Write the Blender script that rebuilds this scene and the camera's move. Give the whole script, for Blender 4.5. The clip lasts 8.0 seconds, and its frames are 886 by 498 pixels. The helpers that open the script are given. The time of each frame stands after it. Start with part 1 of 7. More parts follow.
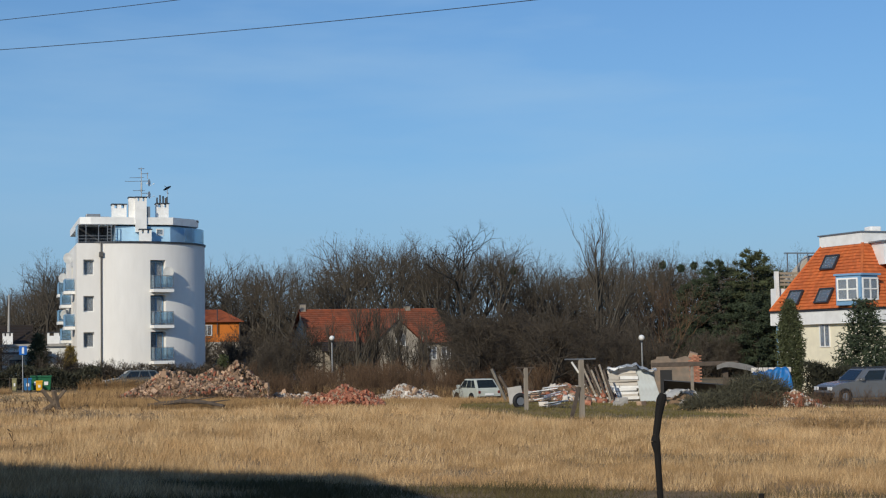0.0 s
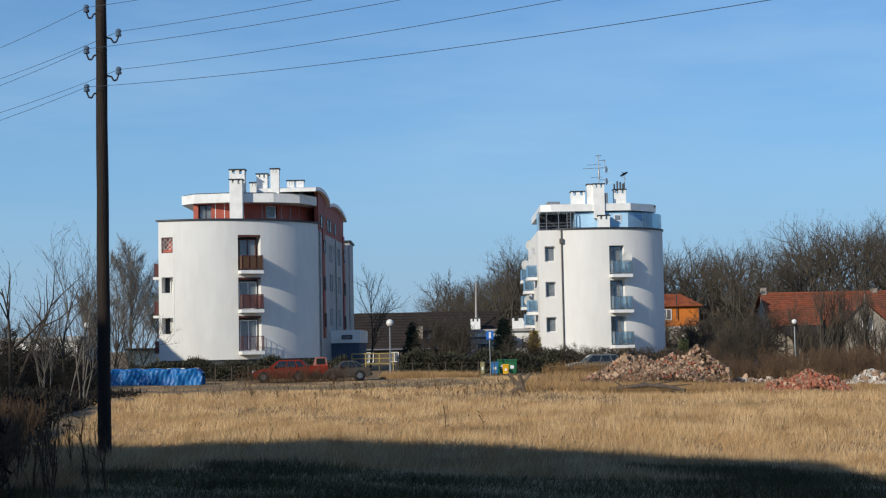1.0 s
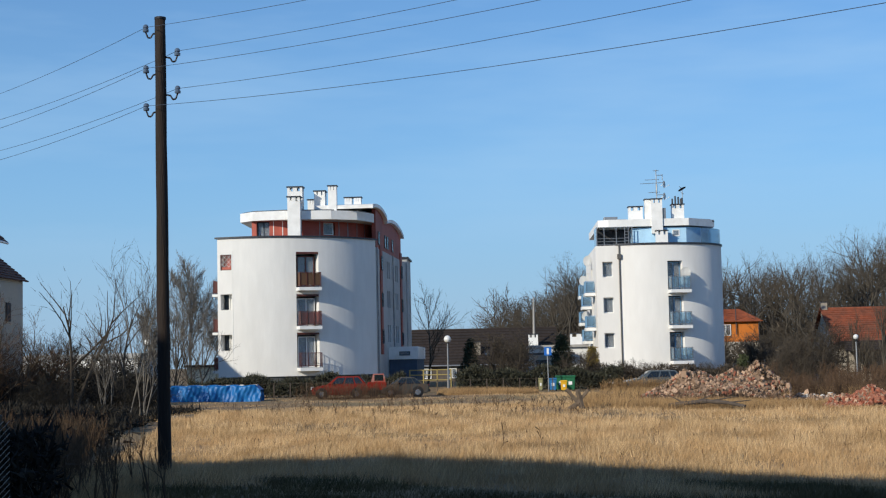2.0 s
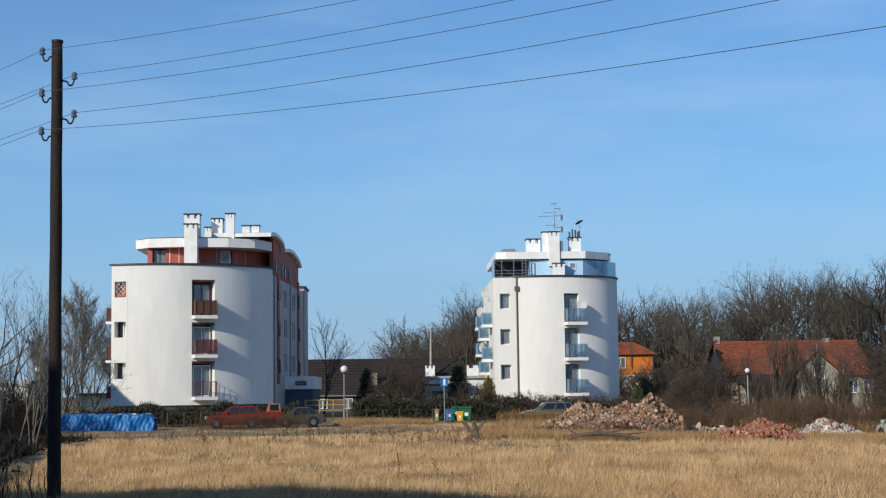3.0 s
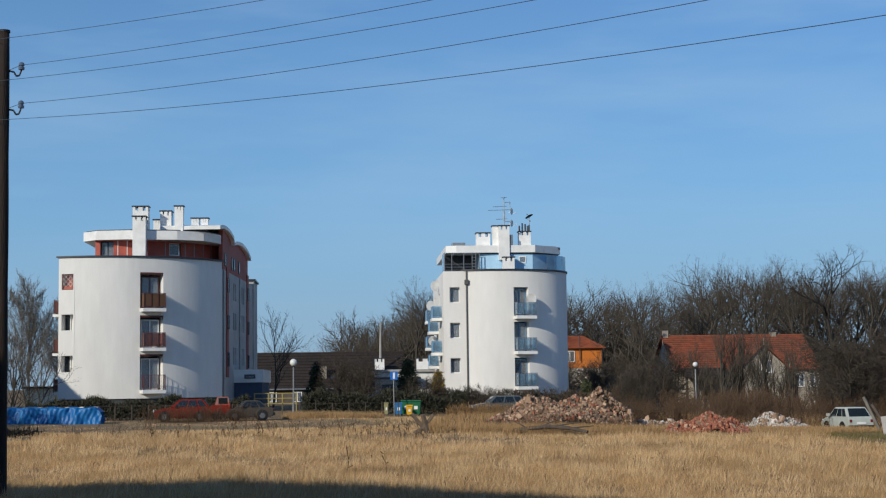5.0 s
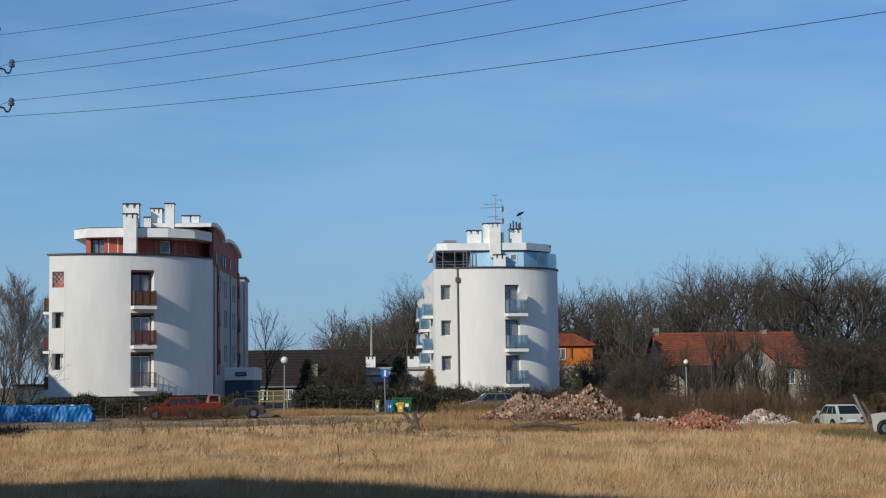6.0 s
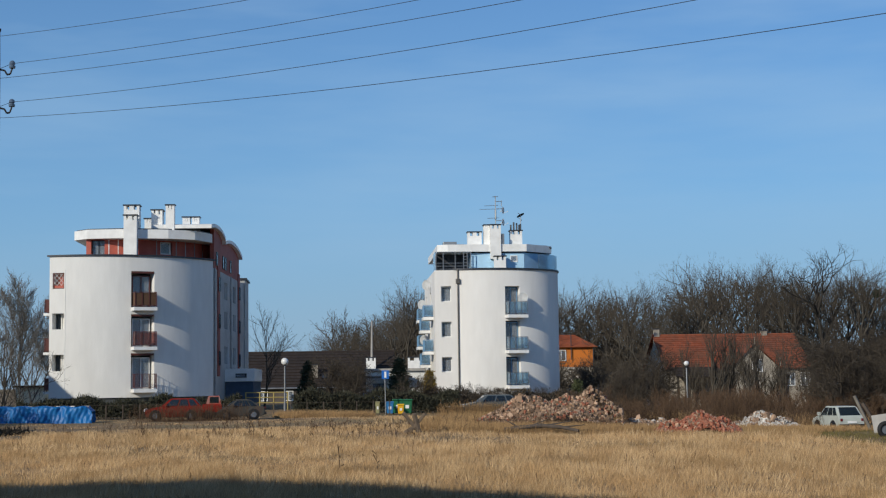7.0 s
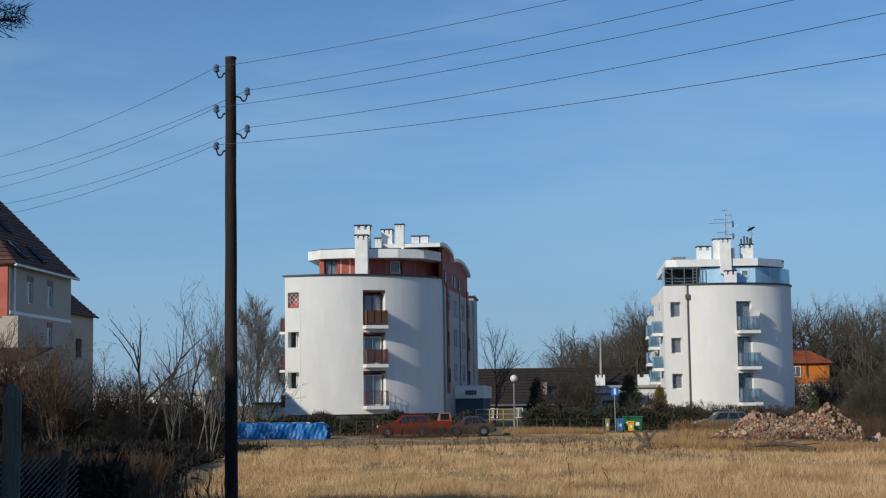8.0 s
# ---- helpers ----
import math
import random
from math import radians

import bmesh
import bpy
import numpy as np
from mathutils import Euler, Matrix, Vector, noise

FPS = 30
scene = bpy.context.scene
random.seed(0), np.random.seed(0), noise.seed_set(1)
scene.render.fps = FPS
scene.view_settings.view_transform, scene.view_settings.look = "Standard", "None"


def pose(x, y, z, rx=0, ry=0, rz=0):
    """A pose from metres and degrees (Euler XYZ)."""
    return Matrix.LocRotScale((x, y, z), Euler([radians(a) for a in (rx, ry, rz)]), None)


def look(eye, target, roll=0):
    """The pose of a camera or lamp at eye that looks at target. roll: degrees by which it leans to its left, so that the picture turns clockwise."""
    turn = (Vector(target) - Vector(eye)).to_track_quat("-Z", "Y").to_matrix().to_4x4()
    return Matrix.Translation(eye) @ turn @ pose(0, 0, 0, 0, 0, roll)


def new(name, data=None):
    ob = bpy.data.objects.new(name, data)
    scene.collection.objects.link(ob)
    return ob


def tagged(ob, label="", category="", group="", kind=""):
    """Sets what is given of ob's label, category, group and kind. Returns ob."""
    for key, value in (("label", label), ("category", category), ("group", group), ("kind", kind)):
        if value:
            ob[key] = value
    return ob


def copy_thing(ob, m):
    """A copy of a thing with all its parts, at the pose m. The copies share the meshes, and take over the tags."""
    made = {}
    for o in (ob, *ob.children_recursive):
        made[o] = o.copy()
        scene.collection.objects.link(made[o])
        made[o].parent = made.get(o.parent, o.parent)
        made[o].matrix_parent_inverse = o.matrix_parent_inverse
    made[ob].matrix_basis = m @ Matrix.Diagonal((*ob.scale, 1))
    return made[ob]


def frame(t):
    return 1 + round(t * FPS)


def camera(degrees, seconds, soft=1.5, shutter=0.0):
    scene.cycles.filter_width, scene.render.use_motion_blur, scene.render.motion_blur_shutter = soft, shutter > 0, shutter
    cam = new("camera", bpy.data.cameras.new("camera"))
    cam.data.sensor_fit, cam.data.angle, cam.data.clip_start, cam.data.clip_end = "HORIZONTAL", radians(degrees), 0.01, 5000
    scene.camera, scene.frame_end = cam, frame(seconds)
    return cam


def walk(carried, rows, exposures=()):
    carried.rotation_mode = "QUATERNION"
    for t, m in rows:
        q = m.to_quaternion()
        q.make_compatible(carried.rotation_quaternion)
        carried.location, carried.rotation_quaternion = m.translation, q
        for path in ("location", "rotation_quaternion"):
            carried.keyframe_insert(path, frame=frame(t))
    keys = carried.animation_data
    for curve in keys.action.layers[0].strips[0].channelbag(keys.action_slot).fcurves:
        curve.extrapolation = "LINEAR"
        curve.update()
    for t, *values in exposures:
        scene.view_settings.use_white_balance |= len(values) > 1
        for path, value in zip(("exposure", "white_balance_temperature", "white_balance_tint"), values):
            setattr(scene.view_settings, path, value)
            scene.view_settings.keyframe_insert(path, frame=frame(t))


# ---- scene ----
cam = camera(32.78, 8.0, soft=1.2)
EYE = 1.9
# seconds, tilt, lean, turn: the camera stands and turns
ROWS = [
    (0.0, 93.905, 1.053, -17.259),
    (0.5, 93.654, 1.083, -6.819),
    (1.0, 93.642, 1.148, 0.073),
    (1.2, 93.836, 1.087, 1.436),
    (2.3, 94.870, 1.260, 2.288),
    (2.5, 95.431, 1.147, 1.004),
    (3.0, 95.385, 0.800, -1.658),
    (3.5, 96.134, 0.972, -3.750),
    (4.0, 95.338, 0.539, -5.562),
    (4.5, 95.893, 0.812, -3.905),
    (5.0, 95.113, 0.759, -3.569),
    (6.5, 95.013, 0.789, -4.026),
    (7.0, 95.071, 0.764, -3.896),
    (7.5, 95.311, 0.662, -2.022),
    (8.0, 95.823, 0.751, 4.771),
]
walk(cam, [(t, pose(0, 0, EYE, a, b, c)) for t, a, b, c in ROWS], [(t, e, k, 6) for t, e, k in ((0.0, -0.07, 6600), (1.0, 0.08, 6550), (1.2, 0.1, 6500), (2.5, 0.2, 6470), (3.0, 0.12, 6470), (3.5, 0.07, 6450), (4.0, -0.03, 6450), (4.5, -0.1, 6450), (8.0, -0.12, 6450))])

# ---- world, sun ----
SUN_AZ, SUN_EL = 42.0, 24.0   # the sun stands low behind the eye and to the west
scene.view_settings.exposure = 0.0
world = bpy.data.worlds.new("world")
scene.world = world
world.use_nodes = True
wn, wl = world.node_tree.nodes, world.node_tree.links
sky = wn.new("ShaderNodeTexSky")
sky.sky_type, sky.sun_disc = "NISHITA", False
sky.sun_elevation, sky.sun_rotation = radians(SUN_EL), radians(180 + SUN_AZ)
sky.air_density, sky.dust_density, sky.ozone_density = 1.0, 0.0, 6.0
# thin veils of high cloud
tc = wn.new("ShaderNodeTexCoord")
mp = wn.new("ShaderNodeMapping")
mp.inputs["Scale"].default_value = (1.6, 1.6, 9.0)
mp.inputs["Rotation"].default_value = (0.12, -0.16, 0.0)
cl = wn.new("ShaderNodeTexNoise")
cl.inputs["Scale"].default_value, cl.inputs["Detail"].default_value, cl.inputs["Roughness"].default_value = 1.5, 5.0, 0.55
cr = wn.new("ShaderNodeMapRange")
cr.inputs["From Min"].default_value, cr.inputs["From Max"].default_value = 0.46, 0.78
cr.inputs["To Min"].default_value, cr.inputs["To Max"].default_value = 0.0, 0.5
mx = wn.new("ShaderNodeMix")
mx.data_type = "RGBA"
mx.inputs["B"].default_value = (6.3, 7.0, 7.8, 1)
wl.new(tc.outputs["Generated"], mp.inputs["Vector"])
wl.new(mp.outputs["Vector"], cl.inputs["Vector"])
wl.new(cl.outputs["Fac"], cr.inputs["Value"])
wl.new(cr.outputs["Result"], mx.inputs["Factor"])
wl.new(sky.outputs["Color"], mx.inputs["A"])
# pale haze towards the horizon, all round
sx = wn.new("ShaderNodeSeparateXYZ")
hz_ = wn.new("ShaderNodeMapRange")
hz_.interpolation_type = "SMOOTHSTEP"
hz_.inputs["From Min"].default_value, hz_.inputs["From Max"].default_value = -0.05, 0.42
hz_.inputs["To Min"].default_value, hz_.inputs["To Max"].default_value = 0.78, 0.0
hm = wn.new("ShaderNodeMix")
hm.data_type = "RGBA"
hm.inputs["B"].default_value = (2.95, 4.5, 5.95, 1)
wl.new(tc.outputs["Generated"], sx.inputs["Vector"])
wl.new(sx.outputs["Z"], hz_.inputs["Value"])
wl.new(hz_.outputs["Result"], hm.inputs["Factor"])
wl.new(mx.outputs["Result"], hm.inputs["A"])
low = wn.new("ShaderNodeMapRange")
low.interpolation_type = "SMOOTHSTEP"
low.inputs["From Min"].default_value, low.inputs["From Max"].default_value = -0.03, 0.13
low.inputs["To Min"].default_value, low.inputs["To Max"].default_value = 0.75, 0.0
lm = wn.new("ShaderNodeMix")
lm.data_type = "RGBA"
lm.inputs["B"].default_value = (3.85, 4.4, 5.1, 1)
wl.new(sx.outputs["Z"], low.inputs["Value"])
wl.new(low.outputs["Result"], lm.inputs["Factor"])
wl.new(hm.outputs["Result"], lm.inputs["A"])
tint = wn.new("ShaderNodeVectorMath")
tint.operation = "MULTIPLY"
tint.inputs[1].default_value = (0.838, 1.0, 1.165)
wl.new(lm.outputs["Result"], tint.inputs[0])
wl.new(tint.outputs["Vector"], wn["Background"].inputs["Color"])
wn["Background"].inputs["Strength"].default_value = 0.098
sun = new("sun", bpy.data.lights.new("sun", "SUN"))
sun.data.energy, sun.data.angle, sun.data.color = 3.5, radians(0.53), (1.0, 0.905, 0.775)
_a, _e = radians(SUN_AZ), radians(SUN_EL)
sun.matrix_world = look((0, 0, 60), (math.sin(_a) * math.cos(_e), math.cos(_a) * math.cos(_e), 60 - math.sin(_e)))

# ---- materials ----
def material(name, base, rough=0.8, metal=0.0, vary=0.12, scale=3.0, stain=None, stain_amt=0.0, stain_scale=0.4, bump=0.0, bump_scale=20.0,
             stretch=(1, 1, 1), rnd=0.0, spec=0.4, alpha=1.0):
    """A node material: base colour with fine variation, larger stains, a bump, and a shade per object."""
    m = bpy.data.materials.new(name)
    m.use_nodes = True
    n, l = m.node_tree.nodes, m.node_tree.links
    b = n["Principled BSDF"]
    b.inputs["Roughness"].default_value, b.inputs["Metallic"].default_value = rough, metal
    b.inputs["Specular IOR Level"].default_value = spec
    tex = n.new("ShaderNodeTexCoord")
    mapping = n.new("ShaderNodeMapping")
    mapping.inputs["Scale"].default_value = stretch
    l.new(tex.outputs["Object"], mapping.inputs["Vector"])
    fine = n.new("ShaderNodeTexNoise")
    fine.inputs["Scale"].default_value, fine.inputs["Detail"].default_value = scale, 6.0
    l.new(mapping.outputs["Vector"], fine.inputs["Vector"])
    mul = n.new("ShaderNodeMapRange")
    mul.inputs["From Min"].default_value, mul.inputs["From Max"].default_value = 0.25, 0.75
    mul.inputs["To Min"].default_value, mul.inputs["To Max"].default_value = 1 - vary, 1 + vary
    l.new(fine.outputs["Fac"], mul.inputs["Value"])
    col = n.new("ShaderNodeMix")
    col.data_type, col.blend_type = "RGBA", "MIX"
    col.inputs["A"].default_value = (*base, 1)
    col.inputs["B"].default_value = (*(stain or base), 1)
    big = n.new("ShaderNodeTexNoise")
    big.inputs["Scale"].default_value, big.inputs["Detail"].default_value = stain_scale, 4.0
    l.new(mapping.outputs["Vector"], big.inputs["Vector"])
    cut = n.new("ShaderNodeMapRange")
    cut.inputs["From Min"].default_value, cut.inputs["From Max"].default_value = 0.42, 0.68
    cut.inputs["To Max"].default_value = stain_amt
    l.new(big.outputs["Fac"], cut.inputs["Value"])
    l.new(cut.outputs["Result"], col.inputs["Factor"])
    out = n.new("ShaderNodeVectorMath")
    out.operation = "SCALE"
    l.new(col.outputs["Result"], out.inputs[0])
    if rnd:
        info = n.new("ShaderNodeObjectInfo")
        geo = n.new("ShaderNodeNewGeometry")
        add = n.new("ShaderNodeMath")
        add.operation = "ADD"
        l.new(info.outputs["Random"], add.inputs[0])
        l.new(geo.outputs["Random Per Island"], add.inputs[1])
        fr = n.new("ShaderNodeMath")
        fr.operation = "FRACT"
        l.new(add.outputs[0], fr.inputs[0])
        rr = n.new("ShaderNodeMapRange")
        rr.inputs["To Min"].default_value, rr.inputs["To Max"].default_value = 1 - rnd, 1 + rnd
        l.new(fr.outputs[0], rr.inputs["Value"])
        both = n.new("ShaderNodeMath")
        both.operation = "MULTIPLY"
        l.new(rr.outputs["Result"], both.inputs[0])
        l.new(mul.outputs["Result"], both.inputs[1])
        l.new(both.outputs[0], out.inputs["Scale"])
    else:
        l.new(mul.outputs["Result"], out.inputs["Scale"])
    l.new(out.outputs["Vector"], b.inputs["Base Color"])
    if bump:
        bt = n.new("ShaderNodeTexNoise")
        bt.inputs["Scale"].default_value, bt.inputs["Detail"].default_value = bump_scale, 5.0
        l.new(mapping.outputs["Vector"], bt.inputs["Vector"])
        bp = n.new("ShaderNodeBump")
        bp.inputs["Strength"].default_value, bp.inputs["Distance"].default_value = min(1.0, bump), 0.03
        l.new(bt.outputs["Fac"], bp.inputs["Height"])
        l.new(bp.outputs["Normal"], b.inputs["Normal"])
    return m


STUCCO = material("white_stucco", (0.80, 0.79, 0.755), 0.9, vary=0.04, scale=2.5, stain=(0.58, 0.57, 0.545), stain_amt=0.4, stain_scale=0.35, bump=0.3, bump_scale=30, stretch=(1, 1, 0.25))
STUCCO_WARM = material("cream_stucco", (0.84, 0.82, 0.78), 0.9, vary=0.03, scale=2.5, stain=(0.66, 0.62, 0.56), stain_amt=0.35, stain_scale=0.35, bump=0.3, bump_scale=30, stretch=(1, 1, 0.25))
WHITE = material("white_paint", (0.84, 0.84, 0.82), 0.6, vary=0.05, stain=(0.55, 0.54, 0.5), stain_amt=0.3, stain_scale=1.2)
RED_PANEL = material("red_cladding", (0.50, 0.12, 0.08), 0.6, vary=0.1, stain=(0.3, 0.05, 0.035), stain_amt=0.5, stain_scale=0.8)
# RED_PANEL darkened: the east side's shade is put into the colour
RED_SHADE = material("shaded_red_cladding", (0.34, 0.085, 0.06), 0.7, vary=0.1, stain=(0.18, 0.05, 0.04), stain_amt=0.5)
RED_PAINT = material("dark_red_paint", (0.12, 0.04, 0.032), 0.5, vary=0.1, stain=(0.08, 0.02, 0.018), stain_amt=0.5)
BLUE_PANEL = material("pale_blue_render", (0.42, 0.66, 0.86), 0.7, vary=0.06, stain=(0.3, 0.5, 0.7), stain_amt=0.4, stain_scale=0.7)
BLUE_PAINT = material("blue_paint", (0.17, 0.32, 0.5), 0.5, vary=0.1)
DARK_METAL = material("dark_sheet_metal", (0.05, 0.055, 0.065), 0.45, metal=0.4, vary=0.15)
GREY_METAL = material("galvanised_metal", (0.3, 0.31, 0.32), 0.45, metal=0.7, vary=0.15)
PLINTH = material("dark_plinth", (0.07, 0.075, 0.08), 0.9, vary=0.2, stain=(0.12, 0.12, 0.11), stain_amt=0.5)
BLUE_PLINTH = material("slate_blue_plinth", (0.06, 0.09, 0.14), 0.8, vary=0.15)
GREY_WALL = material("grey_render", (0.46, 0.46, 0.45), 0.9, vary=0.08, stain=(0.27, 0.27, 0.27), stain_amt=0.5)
CONCRETE = material("concrete", (0.4, 0.38, 0.35), 0.9, vary=0.15, stain=(0.25, 0.23, 0.2), stain_amt=0.5, bump=0.4)
CURTAIN = material("pale_curtain", (0.6, 0.6, 0.58), 0.9, vary=0.1, scale=6, stretch=(6, 6, 0.3))
INTERIOR = material("dim_room", (0.05, 0.052, 0.058), 0.9, vary=0.2)
BROWN_MAT = material("brown_reed_screen", (0.11, 0.06, 0.035), 0.9, vary=0.3, scale=8, stretch=(8, 8, 0.5))
DRAIN = material("grey_brown_zinc", (0.13, 0.12, 0.11), 0.5, metal=0.3, vary=0.2)
RECESS_GLASS = material("dark_recess_glass", (0.03, 0.035, 0.04), 0.2, vary=0.2, spec=0.5)
BLACKISH = material("black_rubber", (0.015, 0.015, 0.016), 0.7, vary=0.2)


def glass_mat(name, tint, rough=0.04):
    m = bpy.data.materials.new(name)
    m.use_nodes = True
    b = m.node_tree.nodes["Principled BSDF"]
    b.inputs["Base Color"].default_value = (*tint, 1)
    b.inputs["Roughness"].default_value = rough
    b.inputs["Transmission Weight"].default_value = 0.75
    b.inputs["IOR"].default_value = 1.5
    return m


GLASS = glass_mat("window_glass", (0.55, 0.6, 0.66))
GLASS_BLUE = glass_mat("blue_tinted_glass", (0.33, 0.5, 0.64), 0.12)
RED_GLASS = glass_mat("wine_tinted_glass", (0.3, 0.12, 0.1), 0.12)
POLE_WOOD = material("tarred_pole_wood", (0.026, 0.015, 0.009), 0.8, vary=0.35, scale=5, stain=(0.012, 0.009, 0.008), stain_amt=0.8, stain_scale=1.5, bump=0.6, bump_scale=12, stretch=(6, 6, 0.5))
WIRE = material("wire", (0.07, 0.09, 0.12), 0.5, metal=0.3, vary=0.1)
PORCELAIN = material("glazed_porcelain", (0.10, 0.14, 0.2), 0.15, vary=0.1, spec=0.6)
IRON = material("dark_iron", (0.03, 0.03, 0.035), 0.6, metal=0.6, vary=0.3)
STRAW = material("dry_grass_ground", (0.23, 0.15, 0.075), 0.95, vary=0.35, scale=2.0, stain=(0.22, 0.17, 0.07), stain_amt=0.7, stain_scale=0.09, bump=1.0, bump_scale=6)


# ---- helpers for building ----
def part(name, bm, mat, parent=None, label="", smooth=False):
    """Link a bmesh as one mesh object under a thing or a part."""
    me = bpy.data.meshes.new(name)
    bm.to_mesh(me)
    bm.free()
    for mm in (mat if isinstance(mat, (list, tuple)) else [mat]):
        me.materials.append(mm)
    if smooth:
        me.polygons.foreach_set("use_smooth", [True] * len(me.polygons))
    ob = new(name, me)
    if parent is not None:
        ob.parent = parent
    if label:
        ob["label"] = label
    return ob


def share(name, ob, parent, m):
    """Another object on the same mesh."""
    o = new(name, ob.data)
    o.parent = parent
    o.matrix_local = m
    return o


def thing(name, m, label, category, group="", kind=""):
    return place(tagged(new(name), label, category, group, kind), m)


def place(ob, m):
    ob.matrix_world = m
    return ob


def bx(bm, x0, x1, y0, y1, z0, z1, mat=0, bevel=0.0):
    v = [bm.verts.new(p) for p in ((x0, y0, z0), (x1, y0, z0), (x1, y1, z0), (x0, y1, z0), (x0, y0, z1), (x1, y0, z1), (x1, y1, z1), (x0, y1, z1))]
    fs = [bm.faces.new([v[i] for i in q]) for q in ((3, 2, 1, 0), (4, 5, 6, 7), (0, 1, 5, 4), (1, 2, 6, 5), (2, 3, 7, 6), (3, 0, 4, 7))]
    for f in fs:
        f.material_index = mat
    if bevel:
        es = list({e for f in fs for e in f.edges})
        bmesh.ops.bevel(bm, geom=es, offset=bevel, segments=2, affect="EDGES", profile=0.6)
    return bm


def box(x0, x1, y0, y1, z0, z1, bevel=0.0):
    return bx(bmesh.new(), x0, x1, y0, y1, z0, z1, 0, bevel)


def tube(bm, p, q, r0, r1=None, n=8, mat=0, cap=True):
    """A tapered rod from p to q."""
    p, q = Vector(p), Vector(q)
    r1 = r0 if r1 is None else r1
    d = (q - p).normalized()
    a = d.orthogonal().normalized()
    b = d.cross(a)
    ring = lambda c, r: [bm.verts.new(c + (a * math.cos(2 * math.pi * k / n) + b * math.sin(2 * math.pi * k / n)) * r) for k in range(n)]
    A, B = ring(p, r0), ring(q, r1)
    fs = [bm.faces.new((A[k], A[(k + 1) % n], B[(k + 1) % n], B[k])) for k in range(n)]
    if cap:
        fs += [bm.faces.new(A[::-1]), bm.faces.new(B)]
    for f in fs:
        f.material_index = mat
    return bm


def rod(p, q, r0, r1=None, n=8):
    return tube(bmesh.new(), p, q, r0, r1, n)


def prism(outline, axis, lo, hi, bm=None, mat=0):
    """Extrude an outline (pairs) along an axis: 'x' takes (y, z), 'y' takes (x, z), 'z' takes (x, y)."""
    bm = bm or bmesh.new()
    put = {"x": lambda u, v, w: (w, u, v), "y": lambda u, v, w: (u, w, v), "z": lambda u, v, w: (u, v, w)}[axis]
    A = [bm.verts.new(put(u, v, lo)) for u, v in outline]
    B = [bm.verts.new(put(u, v, hi)) for u, v in outline]
    fs = [bm.faces.new(A), bm.faces.new(B[::-1])]
    n = len(A)
    fs += [bm.faces.new((A[k], B[k], B[(k + 1) % n], A[(k + 1) % n])) for k in range(n)]
    for f in fs:
        f.material_index = mat
    bmesh.ops.recalc_face_normals(bm, faces=fs)
    return bm


def curved_wall(path, ss, zs, holes, thick):
    """A wall of that thickness along path(s) -> (x, y, nx, ny), over the stops ss and zs; holes are (s0, s1, z0, z1)."""
    bm = bmesh.new()
    ss = sorted(set(round(s, 4) for s in list(ss) + [h[0] for h in holes] + [h[1] for h in holes]))
    zs = sorted(set(round(z, 4) for z in list(zs) + [h[2] for h in holes] + [h[3] for h in holes]))
    grid = {}
    for i, s in enumerate(ss):
        x, y, nx, ny = path(s)
        for j, z in enumerate(zs):
            grid[i, j, 0] = bm.verts.new((x, y, z))
            grid[i, j, 1] = bm.verts.new((x - nx * thick, y - ny * thick, z))
    solid = lambda i, j: (0 <= i < len(ss) - 1 and 0 <= j < len(zs) - 1 and not any(
        h[0] - 1e-3 < (ss[i] + ss[i + 1]) / 2 < h[1] + 1e-3 and h[2] < (zs[j] + zs[j + 1]) / 2 < h[3] for h in holes))
    for i in range(len(ss) - 1):
        for j in range(len(zs) - 1):
            if not solid(i, j):
                continue
            g = lambda a, b, c: grid[i + a, j + b, c]
            bm.faces.new((g(0, 0, 0), g(1, 0, 0), g(1, 1, 0), g(0, 1, 0)))
            bm.faces.new((g(0, 1, 1), g(1, 1, 1), g(1, 0, 1), g(0, 0, 1)))
            if not solid(i - 1, j):
                bm.faces.new((g(0, 0, 1), g(0, 0, 0), g(0, 1, 0), g(0, 1, 1)))
            if not solid(i + 1, j):
                bm.faces.new((g(1, 0, 0), g(1, 0, 1), g(1, 1, 1), g(1, 1, 0)))
            if not solid(i, j - 1):
                bm.faces.new((g(0, 0, 0), g(0, 0, 1), g(1, 0, 1), g(1, 0, 0)))
            if not solid(i, j + 1):
                bm.faces.new((g(0, 1, 1), g(0, 1, 0), g(1, 1, 0), g(1, 1, 1)))
    bmesh.ops.delete(bm, geom=[v for v in bm.verts if not v.link_faces], context="VERTS")
    return bm


def sheet(name, verts, faces, mat, parent=None, smooth=False):
    """One mesh from arrays."""
    me = bpy.data.meshes.new(name)
    verts, faces = np.asarray(verts, dtype=np.float32), np.asarray(faces, dtype=np.int32)
    me.vertices.add(len(verts))
    me.vertices.foreach_set("co", verts.ravel())
    k = faces.shape[1]
    me.loops.add(faces.size)
    me.loops.foreach_set("vertex_index", faces.ravel())
    me.polygons.add(len(faces))
    me.polygons.foreach_set("loop_start", np.arange(0, faces.size, k, dtype=np.int32))
    me.polygons.foreach_set("loop_total", np.full(len(faces), k, dtype=np.int32))
    me.update(calc_edges=True)
    me.validate()
    me.materials.append(mat)
    if smooth:
        me.polygons.foreach_set("use_smooth", [True] * len(me.polygons))
    ob = new(name, me)
    if parent is not None:
        ob.parent = parent
    return ob


def trough(y):
    """The shallow hollow along the far side of the field."""
    a, b = np.clip((y - 58) / 24, 0, 1), np.clip((y - 106) / 8, 0, 1)
    return 0.17 * (a * a * (3 - 2 * a) - b * b * (3 - 2 * b))


